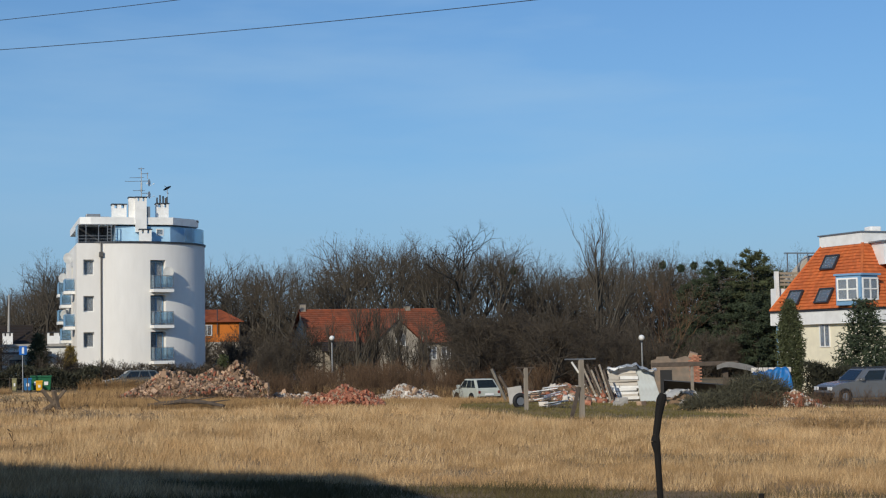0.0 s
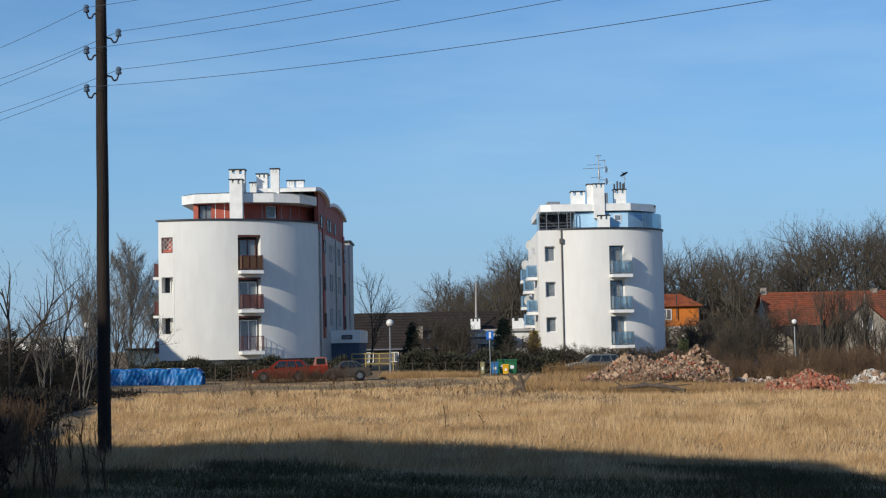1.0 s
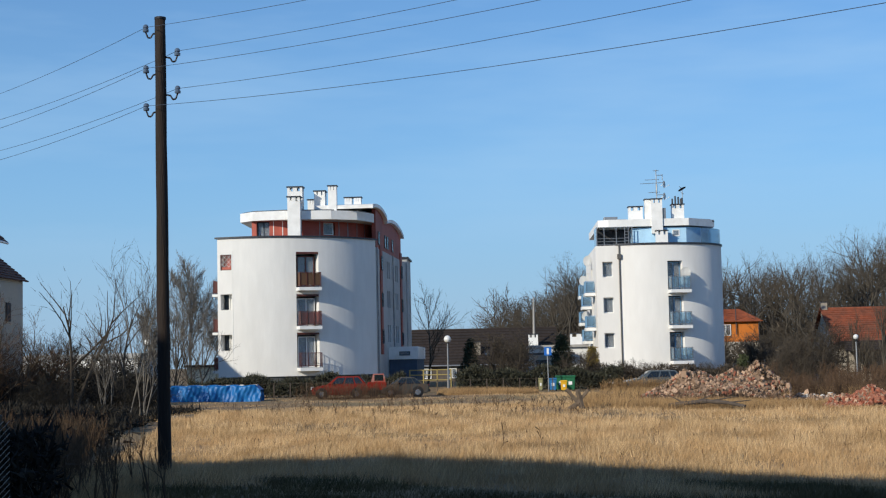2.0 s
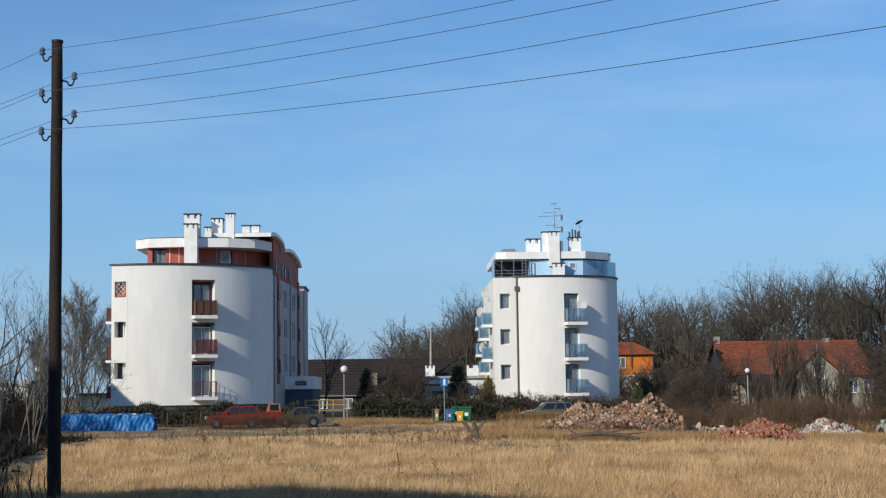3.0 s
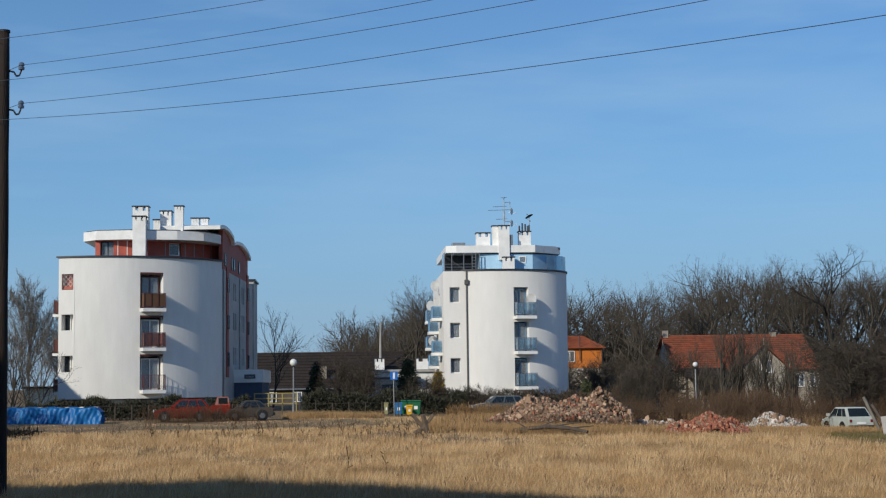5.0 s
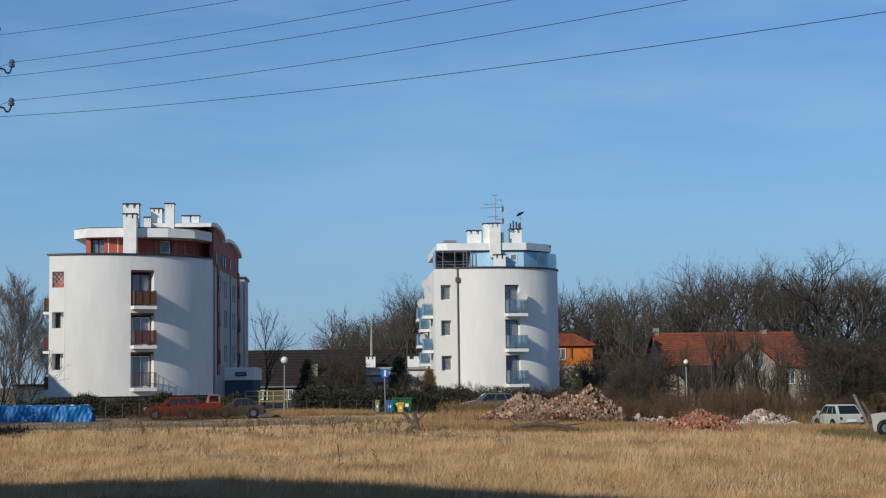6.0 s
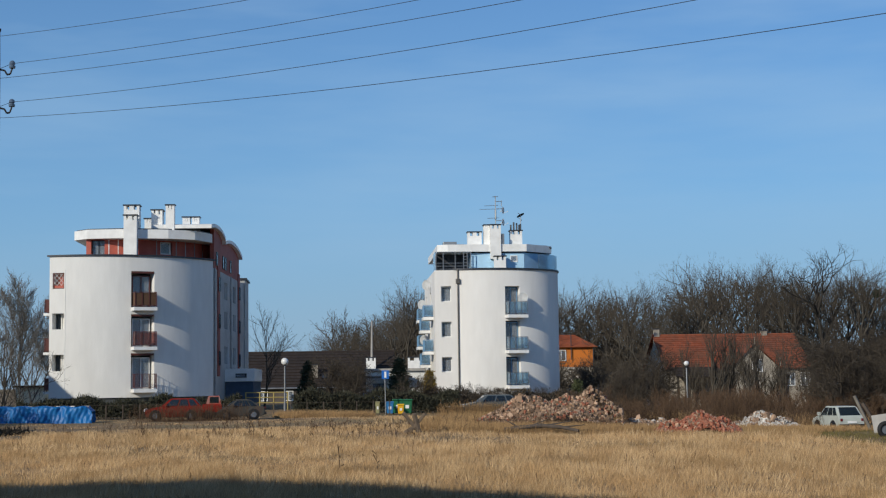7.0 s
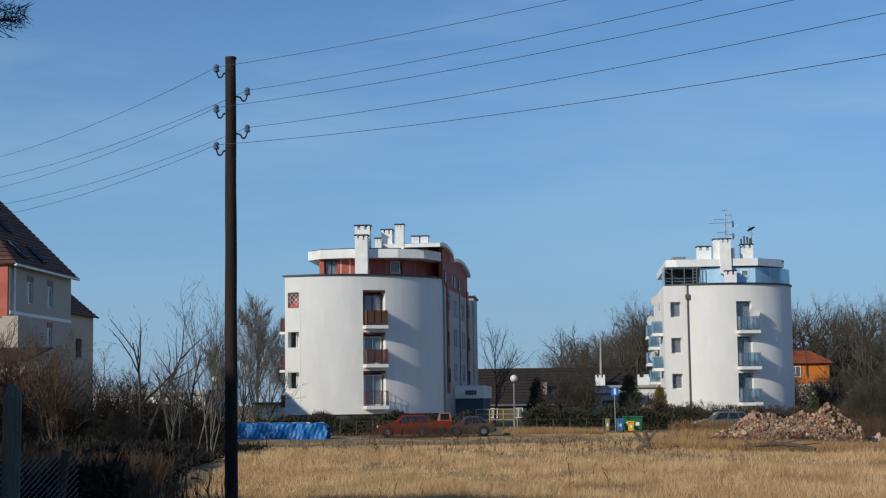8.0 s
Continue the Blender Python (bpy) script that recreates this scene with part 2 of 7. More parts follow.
def gz(x, y):
    """The ground's height: level to the west, falling gently to the east."""
    return -0.02 * 0.5 * (x + math.sqrt(x * x + 4.0)) + 0.02 - 0.3 * math.exp(-((x - 24.6) ** 2 + (y - 75.5) ** 2) / 14.0) - float(trough(y))

# ---- ground ----
def build_ground():
    xs = np.concatenate([np.linspace(-3000, -140, 8), np.linspace(-120, 160, 141), np.linspace(180, 3000, 8)])
    ys = np.concatenate([np.linspace(-3000, -60, 8), np.linspace(-40, 220, 131), np.linspace(240, 3500, 8)])
    X, Y = np.meshgrid(xs, ys)
    Xc = np.clip(X, -2000, 160)
    Z = -0.01 * (Xc + np.sqrt(Xc * Xc + 4.0)) + 0.02
    Z += (0.05 * np.sin(X * 0.31 + 1.0) * np.sin(Y * 0.23) + 0.03 * np.sin(X * 0.9 + Y * 0.5)) * ((np.abs(X) < 150) & (Y > -40) & (Y < 100))
    Z -= 0.3 * np.exp(-((X - 24.6) ** 2 + (Y - 75.5) ** 2) / 14.0) + trough(Y)
    v = np.stack([X.ravel(), Y.ravel(), Z.ravel()], 1)
    nx, ny = len(xs), len(ys)
    i = (np.arange(ny - 1)[:, None] * nx + np.arange(nx - 1)[None, :]).ravel()
    f = np.stack([i, i + 1, i + nx + 1, i + nx], 1)
    ob = sheet("ground", v, f, STRAW, smooth=True)
    tagged(ob, "flat waste ground covered with dry straw-coloured grass", "ground", kind="structure")


build_ground()

# ---- block of flats in white and red ----
def ellipse(xc, yc, a, b):
    """Path by the angle in degrees from the side that faces south."""
    def path(s):
        t = radians(s)
        nx, ny = math.sin(t) / a, -math.cos(t) / b
        k = math.hypot(nx, ny)
        return xc + a * math.sin(t), yc - b * math.cos(t), nx / k, ny / k
    return path


def straight(x0, y0, x1, y1):
    """Path by metres along a line; the outer side is on the right of the way."""
    ln = math.hypot(x1 - x0, y1 - y0)
    dx, dy = (x1 - x0) / ln, (y1 - y0) / ln
    return lambda s: (x0 + dx * s, y0 + dy * s, dy, -dx)


def frame_at(path, s, z):
    """Local frame on a wall: x along it, y into it, z up."""
    x, y, nx, ny = path(s)
    return Matrix(((-ny, -nx, 0, x), (nx, -ny, 0, y), (0, 0, 1, z), (0, 0, 0, 1)))


def window_unit(parent, m, w, h, frame_mat, depth=0.12, bars=1, curtain=False, name="window"):
    """A window, sitting in its opening: outer frame with mullions, panes behind; m is its lower left corner."""
    bm = bmesh.new()
    t = 0.07
    bx(bm, 0, w, depth, depth + 0.07, 0, t)
    bx(bm, 0, w, depth, depth + 0.07, h - t, h)
    for k in range(bars + 2):
        x = (w - t) * k / (bars + 1)
        bx(bm, x, x + t, depth + 0.002, depth + 0.072, t, h - t)
    fr = part(name, bm, frame_mat, parent)
    fr.matrix_local = m
    for k in range(bars + 1):
        a = (w - t) * k / (bars + 1) + t
        b = (w - t) * (k + 1) / (bars + 1)
        part("pane", box(a, b, depth + 0.03, depth + 0.042, t, h - t), GLASS, fr)
    part("backing", box(-0.1, w + 0.1, depth + 0.35, depth + 0.4, -0.1, h + 0.1), INTERIOR, fr)
    if curtain:
        bm = bmesh.new()
        n = 16
        for a, b in ((0.05, 0.45), (0.55, 0.95)):
            vs = []
            for k in range(n + 1):
                x = w * (a + (b - a) * k / n)
                y = depth + 0.2 + 0.04 * math.sin(k * 2.1)
                vs.append((bm.verts.new((x, y, 0.02)), bm.verts.new((x, y, h - 0.03))))
            for p, q in zip(vs, vs[1:]):
                bm.faces.new((p[0], q[0], q[1], p[1]))
        part("curtain", bm, CURTAIN, fr)
    return fr


def railing(parent, m, w, d, h, mat, panel=None, posts=3):
    """A balcony rail round three sides, m at the left end of the wall line, the front standing d before it."""
    bm = bmesh.new()
    for z in (h - 0.04, 0.08):
        bx(bm, 0, w, -d, -d + 0.04, z, z + 0.04)
        bx(bm, 0, 0.04, -d + 0.04, 0, z, z + 0.04)
        bx(bm, w - 0.04, w, -d + 0.04, 0, z, z + 0.04)
    for k in range(posts + 1):
        x = (w - 0.04) * k / posts
        bx(bm, x, x + 0.04, -d + 0.002, -d + 0.042, 0.0, h - 0.04)
    if panel is None:
        for k in range(1, 16):
            x = w * k / 16
            bx(bm, x, x + 0.015, -d + 0.012, -d + 0.03, 0.12, h - 0.04)
        for k in range(1, 6):
            y = d * k / 6
            bx(bm, 0.012, 0.028, -y, -y + 0.015, 0.12, h - 0.04)
            bx(bm, w - 0.028, w - 0.012, -y, -y + 0.015, 0.12, h - 0.04)
    r = part("railing", bm, mat, parent)
    r.matrix_local = m
    if panel is not None:
        bm = box(0.05, w - 0.05, -d + 0.046, -d + 0.058, 0.13, h - 0.06)
        bx(bm, 0.045, 0.057, -d + 0.06, -0.02, 0.13, h - 0.06)
        bx(bm, w - 0.057, w - 0.045, -d + 0.06, -0.02, 0.13, h - 0.06)
        part("panel", bm, panel, r)
    return r


def chimney(parent, x, y, z0, z1, w, d, mat, name="chimney"):
    """A rendered stack with vent openings under a sheet-metal cap."""
    bm = box(x - w / 2, x + w / 2, y - d / 2, y + d / 2, z0, z1 - 0.38)
    for a in (-1, 1):
        for b in (-1, 1):
            cx, cy = x + a * (w / 2 - 0.09), y + b * (d / 2 - 0.09)
            bx(bm, cx - 0.09, cx + 0.09, cy - 0.09, cy + 0.09, z1 - 0.38, z1 - 0.08)
    bx(bm, x - w * 0.14, x + w * 0.14, y - d / 2, y + d / 2, z1 - 0.38, z1 - 0.08)
    c = part(name, bm, mat, parent)
    part("cap", box(x - w / 2 - 0.07, x + w / 2 + 0.07, y - d / 2 - 0.07, y + d / 2 + 0.07, z1 - 0.08, z1, 0.015), DARK_METAL, c)
    return c


def dish(parent, m, r=0.4):
    bm = bmesh.new()
    n, rows = 20, 5
    rings = []
    for j in range(rows + 1):
        q = r * j / rows
        rings.append([bm.verts.new((q * math.cos(2 * math.pi * k / n), 0.22 * q * q / r - 0.1, q * 1.08 * math.sin(2 * math.pi * k / n))) for k in range(n)] if j else [bm.verts.new((0, -0.1, 0))])
    for k in range(n):
        bm.faces.new((rings[0][0], rings[1][k], rings[1][(k + 1) % n]))
        for j in range(1, rows):
            bm.faces.new((rings[j][k], rings[j + 1][k], rings[j + 1][(k + 1) % n], rings[j][(k + 1) % n]))
    bmesh.ops.solidify(bm, geom=list(bm.faces), thickness=0.012)
    # dish opens towards -y after the turn
    bmesh.ops.rotate(bm, cent=(0, 0, 0), matrix=Matrix.Rotation(math.pi, 3, "Z"), verts=list(bm.verts))
    tube(bm, (0, 0.1, 0), (0, 0.32, -0.1), 0.025)
    tube(bm, (0, 0.08, -r), (0, -0.38, -0.12), 0.012)
    tube(bm, (0, -0.42, -0.12), (0, -0.34, -0.1), 0.035)
    ob = part("satellite_dish", bm, WHITE, parent, smooth=False)
    ob.matrix_local = m
    return ob


def red_block():
    b = thing("apartment_block", pose(0, 0, 0), "four-storey white curved apartment block with red penthouse and balconies", "apartment building")
    front = ellipse(-17.5, 116.2, 9.2, 9.2)
    S = lambda x: math.degrees(math.asin((x + 17.5) / 9.2))
    bal = (S(-14.66), S(-13.12))
    floors = ((7.5, 10.05), (4.72, 7.0), (1.75, 4.25))
    wins = ((8.83, 9.95), (5.98, 7.1), (3.06, 4.2))
    holes = [(*bal, a, c) for a, c in floors] + [(S(-20.12), S(-19.28), a, c) for a, c in wins]
    part("front_wall", curved_wall(front, [-18 + 81 * k / 40 for k in range(41)], (1.15, 11.1), holes, 0.35), STUCCO, b, "white render with faint grey streaks", smooth=False)
    part("plinth", curved_wall(ellipse(-17.5, 116.2, 9.05, 9.05), [-17 + 79 * k / 20 for k in range(21)], (-0.3, 1.15), [], 0.3), PLINTH, b, "dark basement plinth")
    part("parapet_cap", curved_wall(ellipse(-17.5, 116.2, 9.3, 9.3), [-19 + 83 * k / 40 for k in range(41)], (11.1, 11.22), [], 0.6), DARK_METAL, b, "dark sheet-metal coping")
    # west side
    x0, y0, _, _ = front(-18)
    west = straight(x0 + 0.3, 133.0, x0, y0)
    part("side_wall", curved_wall(west, (0, 25.3 - 0.4), (1.15, 11.1), [(16, 18, z, z + 2.1) for z in (1.9, 4.7, 7.5)], 0.35), STUCCO, b)
    for z in (1.45, 4.25, 7.05):
        part("balcony_slab", box(x0 - 0.8, x0 + 0.2, 109.5, 112.5, z, z + 0.18), WHITE, b)
        r = railing(b, Matrix.Translation((x0 - 0.02, 112.4, z + 0.18)) @ Matrix.Rotation(radians(-90), 4, "Z"), 2.8, 0.72, 1.0, RED_PAINT, RED_PAINT)
    # balconies in the curved front
    s_mid = (bal[0] + bal[1]) / 2
    w = 1.54
    for k, (za, zb) in enumerate(floors):
        m = frame_at(front, s_mid, za)
        f = b
        m0 = m @ Matrix.Translation((-w / 2, 0, 0))
        slab = part("balcony_slab", box(-0.06, w + 0.06, -0.75, 1.3, -0.26, -0.02), WHITE, f)
        slab.matrix_local = m0
        railing(f, m0, w + 0.04, 0.7, 1.05, RED_PAINT, BROWN_MAT if k == 0 else (RED_GLASS if k == 1 else None))
        lo = part("loggia", loggia(w, zb - za), STUCCO, f)
        lo.matrix_local = m0
        window_unit(f, m0 @ Matrix.Translation((0.12, 0.5, 0.02)), w - 0.24, zb - za - 0.3, WHITE if k else RED_PAINT, 0.0, 1, True, "balcony_door")
        lt = part("lintel", box(-0.03, w + 0.03, 0.02, 0.12, zb - za - 0.14, zb - za - 0.01), RED_PAINT, f)
        lt.matrix_local = m0
    # loggias at the corner
    for k, (za, zb) in enumerate(wins):
        m0 = frame_at(front, S(-19.7), za) @ Matrix.Translation((-0.42, 0, 0))
        lo = part("loggia", loggia(0.84, zb - za, 0.62), STUCCO, b)
        lo.matrix_local = m0
        h = zb - za
        if k:
            # open to the west: dark glass at the back, sunlit render beside it
            part("window_pane", box(0.02, 0.42, 0.58, 0.6, 0.0, h - 0.02), RECESS_GLASS, b, "dark window pane in the recess").matrix_local = m0
            part("window_post", box(0.4, 0.46, 0.55, 0.6, 0.0, h), STUCCO, b).matrix_local = m0
            continue
        bm = bmesh.new()
        for q in ((0, 0.84, 0, 0.06), (0, 0.84, h - 0.06, h), (0, 0.05, 0.06, h - 0.06), (0.79, 0.84, 0.06, h - 0.06)):
            bx(bm, q[0], q[1], 0.04, 0.1, q[2], q[3])
        fr = part("opening_frame", bm, RED_PAINT, b)
        fr.matrix_local = m0
        bm = bmesh.new()
        for d in range(-4, 6):
            for sgn in (1, -1):
                pts = []
                for u in np.linspace(0.05, 0.79, 30):
                    z = (u - 0.05) * 1.05 * sgn + d * 0.34 + (0.0 if sgn > 0 else 0.5)
                    if 0.22 < z < h - 0.06:
                        pts.append((u, z))
                if len(pts) > 2:
                    tube(bm, (pts[0][0], 0.07 + 0.01 * sgn, pts[0][1]), (pts[-1][0], 0.07 + 0.01 * sgn, pts[-1][1]), 0.015, n=4)
        part("lattice", bm, WHITE, fr)
        part("parapet_panel", box(0.05, 0.79, 0.12, 0.14, 0.06, 0.24), RED_PANEL, fr)
        part("shaded_back", box(0.03, 0.81, 0.5, 0.54, 0.06, h), RED_PANEL, fr)
    # the narrow step in the wall beside the corner openings
    m0 = frame_at(front, S(-19.2), 0)
    part("corner_reveal", box(-0.012, 0.012, -0.02, 0.05, 1.16, 10.2), WHITE, b).matrix_local = m0
    # east side, its wavy gable and end tower
    xe, ye, _, _ = front(63)
    side = straight(xe, ye, -8.25, 131.0)
    wh = []
    for z in (1.9 + 1.7, 6.3, 8.6):
        for s in (6.3, 7.4, 11.4, 12.5):
            wh.append((s, s + 0.75, z, z + 1.35))
    # grey in place of STUCCO puts this side's shade into the wall colour
    part("side_wall", curved_wall(side, (0, 3.0, 19.0), (-0.3, 10.6), wh, 0.35), GREY_WALL, b, "side wall in grey that stands for its shade")
    for s, a, z, c in wh:
        window_unit(b, frame_at(side, s, z), 0.75, c - z, WHITE, 0.12, 0)
    for s in (2.2, 14.6):
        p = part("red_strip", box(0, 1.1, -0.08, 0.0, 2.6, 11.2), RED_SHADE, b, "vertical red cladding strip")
        p.matrix_local = frame_at(side, s, 0)
        for z in (3.4, 6.2, 9.0):
            window_unit(b, frame_at(side, s + 0.2, z) @ Matrix.Translation((0, -0.26, 0)), 0.7, 1.1, DARK_METAL, 0.1, 0)
    for s in (0.3, 9.6):
        dp = part("drainpipe", rod((0, -0.1, 1.0), (0, -0.1, 10.6), 0.06), GREY_METAL, b)
        dp.matrix_local = frame_at(side, s, 0)
    # wave: height along the side
    def wave(s):
        if s < 5.0:
            return 12.55 + 1.0 * math.sqrt(max(0.0, 1 - ((s - 0.6) / 5.1) ** 2))
        return 11.4 + 1.75 * math.sqrt(max(0.0, 1 - ((s - 9.6) / 7.6) ** 2))
    ns = 60
    bm = bmesh.new()
    bmr = bmesh.new()
    rows_w, rows_r = [], []
    roof_row = lambda x, y, nx, ny, z: [bmr.verts.new((x + nx * 0.3, y + ny * 0.3, z - 0.02)), bmr.verts.new((x + nx * 0.3, y + ny * 0.3, z + 0.24)), bmr.verts.new((x - nx * 4, y - ny * 4, z + 0.24)), bmr.verts.new((x - nx * 4, y - ny * 4, z - 0.02))]
    for k in range(ns + 1):
        s = -3.0 + 18.6 * k / ns
        x, y, nx, ny = side(s)
        z = wave(s)
        if s < 0.35:
            rows_r.append(roof_row(x, y, nx, ny, z))
            continue
        rows_w.append([bm.verts.new((x, y, 10.6)), bm.verts.new((x, y, z)), bm.verts.new((x - nx * 0.3, y - ny * 0.3, z)), bm.verts.new((x - nx * 0.3, y - ny * 0.3, 10.6))])
        rows_r.append(roof_row(x, y, nx, ny, z))
    for rows, q in ((rows_w, bm), (rows_r, bmr)):
        for a, c in zip(rows, rows[1:]):
            for k in range(4):
                q.faces.new((a[k], c[k], c[(k + 1) % 4], a[(k + 1) % 4]))
        q.faces.new(rows[0])
        q.faces.new(rows[-1][::-1])
        bmesh.ops.recalc_face_normals(q, faces=list(q.faces))
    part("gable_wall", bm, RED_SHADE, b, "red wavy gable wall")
    part("wave_roof", bmr, WHITE, b, "white-edged wavy roof")
    for s, z in ((1.4, 10.9), (5.0, 10.9), (6.4, 10.9), (9.4, 10.9)):
        window_unit(b, frame_at(side, s, z) @ Matrix.Translation((0, -0.2, 0)), 0.8, 1.0, DARK_METAL, 0.12, 0)
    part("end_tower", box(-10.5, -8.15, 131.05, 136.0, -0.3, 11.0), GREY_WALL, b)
    part("tower_cap", box(-10.6, -8.0, 130.9, 136.1, 11.0, 11.15), DARK_METAL, b)
    part("roof_terrace", prism([(-20, 108.6), (-14, 108.6), (-10.5, 111.6), (-9.6, 114), (-9.3, 130.5), (-19.8, 132.5)], "z", 10.5, 10.75), CONCRETE, b)
    part("rear_wall", box(-20.0, -10.5, 132.6, 132.9, -0.3, 11.0), STUCCO, b)
    # penthouse
    pw = ellipse(-17.2, 117.0, 7.9, 8.2)
    P = lambda x: math.degrees(math.asin((x + 17.2) / 7.9))
    ph = part("penthouse_wall", curved_wall(pw, [P(-18.05) + (74 - P(-18.05)) * k / 24 for k in range(25)], (10.75, 12.45), [(P(-12.95), P(-12.15), 11.45, 12.35), (P(-17.7), P(-16.75), 10.78, 12.4)], 0.25), RED_PANEL, b, "red panel cladding with pale joints")
    for x in (-16.45, -15.8, -15.3, -13.2, -11.9, -11.3, -10.7, -10.2):
        j = part("joint", box(-0.03, 0.03, -0.02, 0.0, 10.76, 12.43), WHITE if x < -15 else GREY_METAL, ph)
        j.matrix_local = frame_at(pw, P(x), 0)
    window_unit(b, frame_at(pw, P(-12.95), 11.45), 0.82, 0.9, WHITE, 0.05, 0)
    window_unit(b, frame_at(pw, P(-17.7), 10.78), 0.98, 1.62, DARK_METAL, 0.3, 1, True)
    roof = [(-19.0, 109.5), (-17.9, 108.35), (-15.5, 108.0), (-12.2, 108.6), (-10.4, 109.6), (-9.4, 112.0), (-9.4, 118), (-19.0, 118)]
    part("roof_slab", prism(roof, "z", 12.45, 13.1), WHITE, b, "white roof fascia")
    part("roof_cover", prism([(x * 0.97 - 0.45, y + 0.35 if y < 114 else y - 0.3) for x, y in roof], "z", 13.1, 13.2), DARK_METAL, b)
    part("roof_dome", box(-17.4, -15.6, 110.5, 113, 13.2, 13.35, 0.05), GREY_METAL, b)
    chimney(b, -14.78, 107.98, 11.05, 14.1, 0.92, 0.8, WHITE, "chimney_breast")
    chimney(b, -14.85, 109.2, 13.1, 14.95, 1.1, 0.9, WHITE)
    chimney(b, -14.0, 112.0, 13.1, 14.3, 0.6, 0.6, WHITE)
    chimney(b, -13.2, 110.6, 13.1, 14.75, 0.8, 1.1, WHITE)
    chimney(b, -12.15, 109.4, 13.1, 15.0, 0.62, 0.6, WHITE)
    chimney(b, -11.35, 113.0, 13.1, 14.5, 0.55, 0.7, WHITE)
    chimney(b, -10.65, 113.0, 13.1, 14.5, 0.55, 0.7, WHITE)
    # low entrance wing
    part("entrance_wing", box(-9.0, -6.65, 118.5, 130.0, 2.2, 3.2), WHITE, b, "low white band over a slate-blue base")
    part("entrance_base", box(-8.9, -6.75, 118.7, 129.8, -0.3, 2.2), BLUE_PLINTH, b)
    window_unit(b, Matrix.Translation((-8.1, 118.4, 2.5)), 0.85, 0.32, DARK_METAL, 0.0, 0)
    return b


def loggia(w, h, d=1.25):
    """The open box behind a balcony's opening: two sides, floor, ceiling and back."""
    bm = bmesh.new()
    bx(bm, -0.12, -0.02, 0.36, d, 0, h)
    bx(bm, w + 0.02, w + 0.12, 0.36, d, 0, h)
    bx(bm, -0.12, w + 0.12, 0.36, d, -0.1, -0.01)
    bx(bm, -0.12, w + 0.12, 0.36, d, h + 0.01, h + 0.1)
    bx(bm, -0.12, w + 0.12, d + 0.01, d + 0.1, -0.1, h + 0.1)
    return bm


red_block()


# ---- block of flats in white and blue ----
def blue_block():
    b = thing("apartment_block", pose(0, 0, 0), "four-storey white rounded apartment block with pale blue penthouse", "apartment building")
    front = ellipse(12.3, 127.9, 6.35, 4.9)
    S = lambda x: math.degrees(math.asin((x - 12.3) / 6.35))
    a0 = S(9.75)
    bal = (S(13.6), S(14.85))
    floors = ((7.4, 9.75), (4.5, 6.9), (1.62, 3.95))
    part("front_wall", curved_wall(front, [a0 + (100 - a0) * k / 40 for k in range(41)], (0.9, 11.12), [(*bal, p, q) for p, q in floors], 0.35), STUCCO_WARM, b, "white render, rounded")
    part("plinth", curved_wall(ellipse(12.3, 127.9, 6.2, 4.75), [a0 + (98 - a0) * k / 20 for k in range(21)], (-0.8, 0.9), [], 0.3), PLINTH, b)
    part("parapet_cap", curved_wall(ellipse(12.3, 127.9, 6.45, 5.0), [a0 - 4 + (102 - a0) * k / 40 for k in range(41)], (11.12, 11.26), [], 0.6), DARK_METAL, b)
    x0, y0, _, _ = front(a0)
    flat = straight(7.85, y0 + 0.12, 9.72, y0 + 0.02)
    wins = ((8.55, 9.8), (5.62, 6.88), (2.76, 3.98))
    part("corner_wall", curved_wall(flat, (0, 1.87), (-0.8, 11.12), [(0.5, 1.32, p, q) for p, q in wins], 0.3), STUCCO_WARM, b)
    for p, q in wins:
        m0 = frame_at(flat, 0.5, p)
        lo = part("loggia", loggia(0.82, q - p), STUCCO_WARM, b)
        lo.matrix_local = m0
        window_unit(b, m0, 0.82, q - p, WHITE, 0.35, 0, True)
    dp = part("drainpipe", rod((9.73, y0 - 0.1, 0.6), (9.73, y0 - 0.1, 11.2), 0.06, n=10), DRAIN, b, "dark rainwater pipe with hopper")
    part("hopper", box(-0.17, 0.17, -0.16, 0.12, 0, 0.4, 0.04), DRAIN, dp).matrix_local = Matrix.Translation((9.73, y0 - 0.1, 10.0))
    s_mid = (bal[0] + bal[1]) / 2
    w = 1.27
    for k, (za, zb) in enumerate(floors):
        m0 = frame_at(front, s_mid, za) @ Matrix.Translation((-w / 2, 0, 0))
        part("balcony_slab", box(-0.04, w + 0.42, -0.8, 1.3, -0.28, -0.02), WHITE, b).matrix_local = m0
        railing(b, m0, w + 0.4, 0.74, 1.08, GREY_METAL, GLASS_BLUE)
        part("loggia", loggia(w, zb - za), STUCCO_WARM, b).matrix_local = m0
        window_unit(b, m0 @ Matrix.Translation((0.05, 0.5, 0.02)), w - 0.1, zb - za - 0.1, BLUE_PAINT, 0.0, 1, k == 1, "balcony_door")
    dish(b, frame_at(front, bal[1], 8.75) @ Matrix.Translation((0.05, -0.45, 0)) @ Matrix.Rotation(radians(-35), 4, "Z"), 0.42)
    # west side with its balconies
    west = straight(7.85, 138.5, 7.85, y0 + 0.12)
    part("side_wall", curved_wall(west, (0, 138.5 - y0 - 0.45), (-0.8, 11.12), [(s, s + 1.5, z, z + 2.1) for s in (2, 8) for z in (1.7, 4.6, 7.5)], 0.3), STUCCO_WARM, b)
    for yy, zz in ((126.0, 7.15), (126.0, 4.25), (131.0, 6.2), (131.0, 3.2), (135.5, 7.3), (135.5, 4.9)):
        part("balcony_slab", box(7.0, 7.86, yy, yy + 2.4, zz, zz + 0.25), WHITE, b)
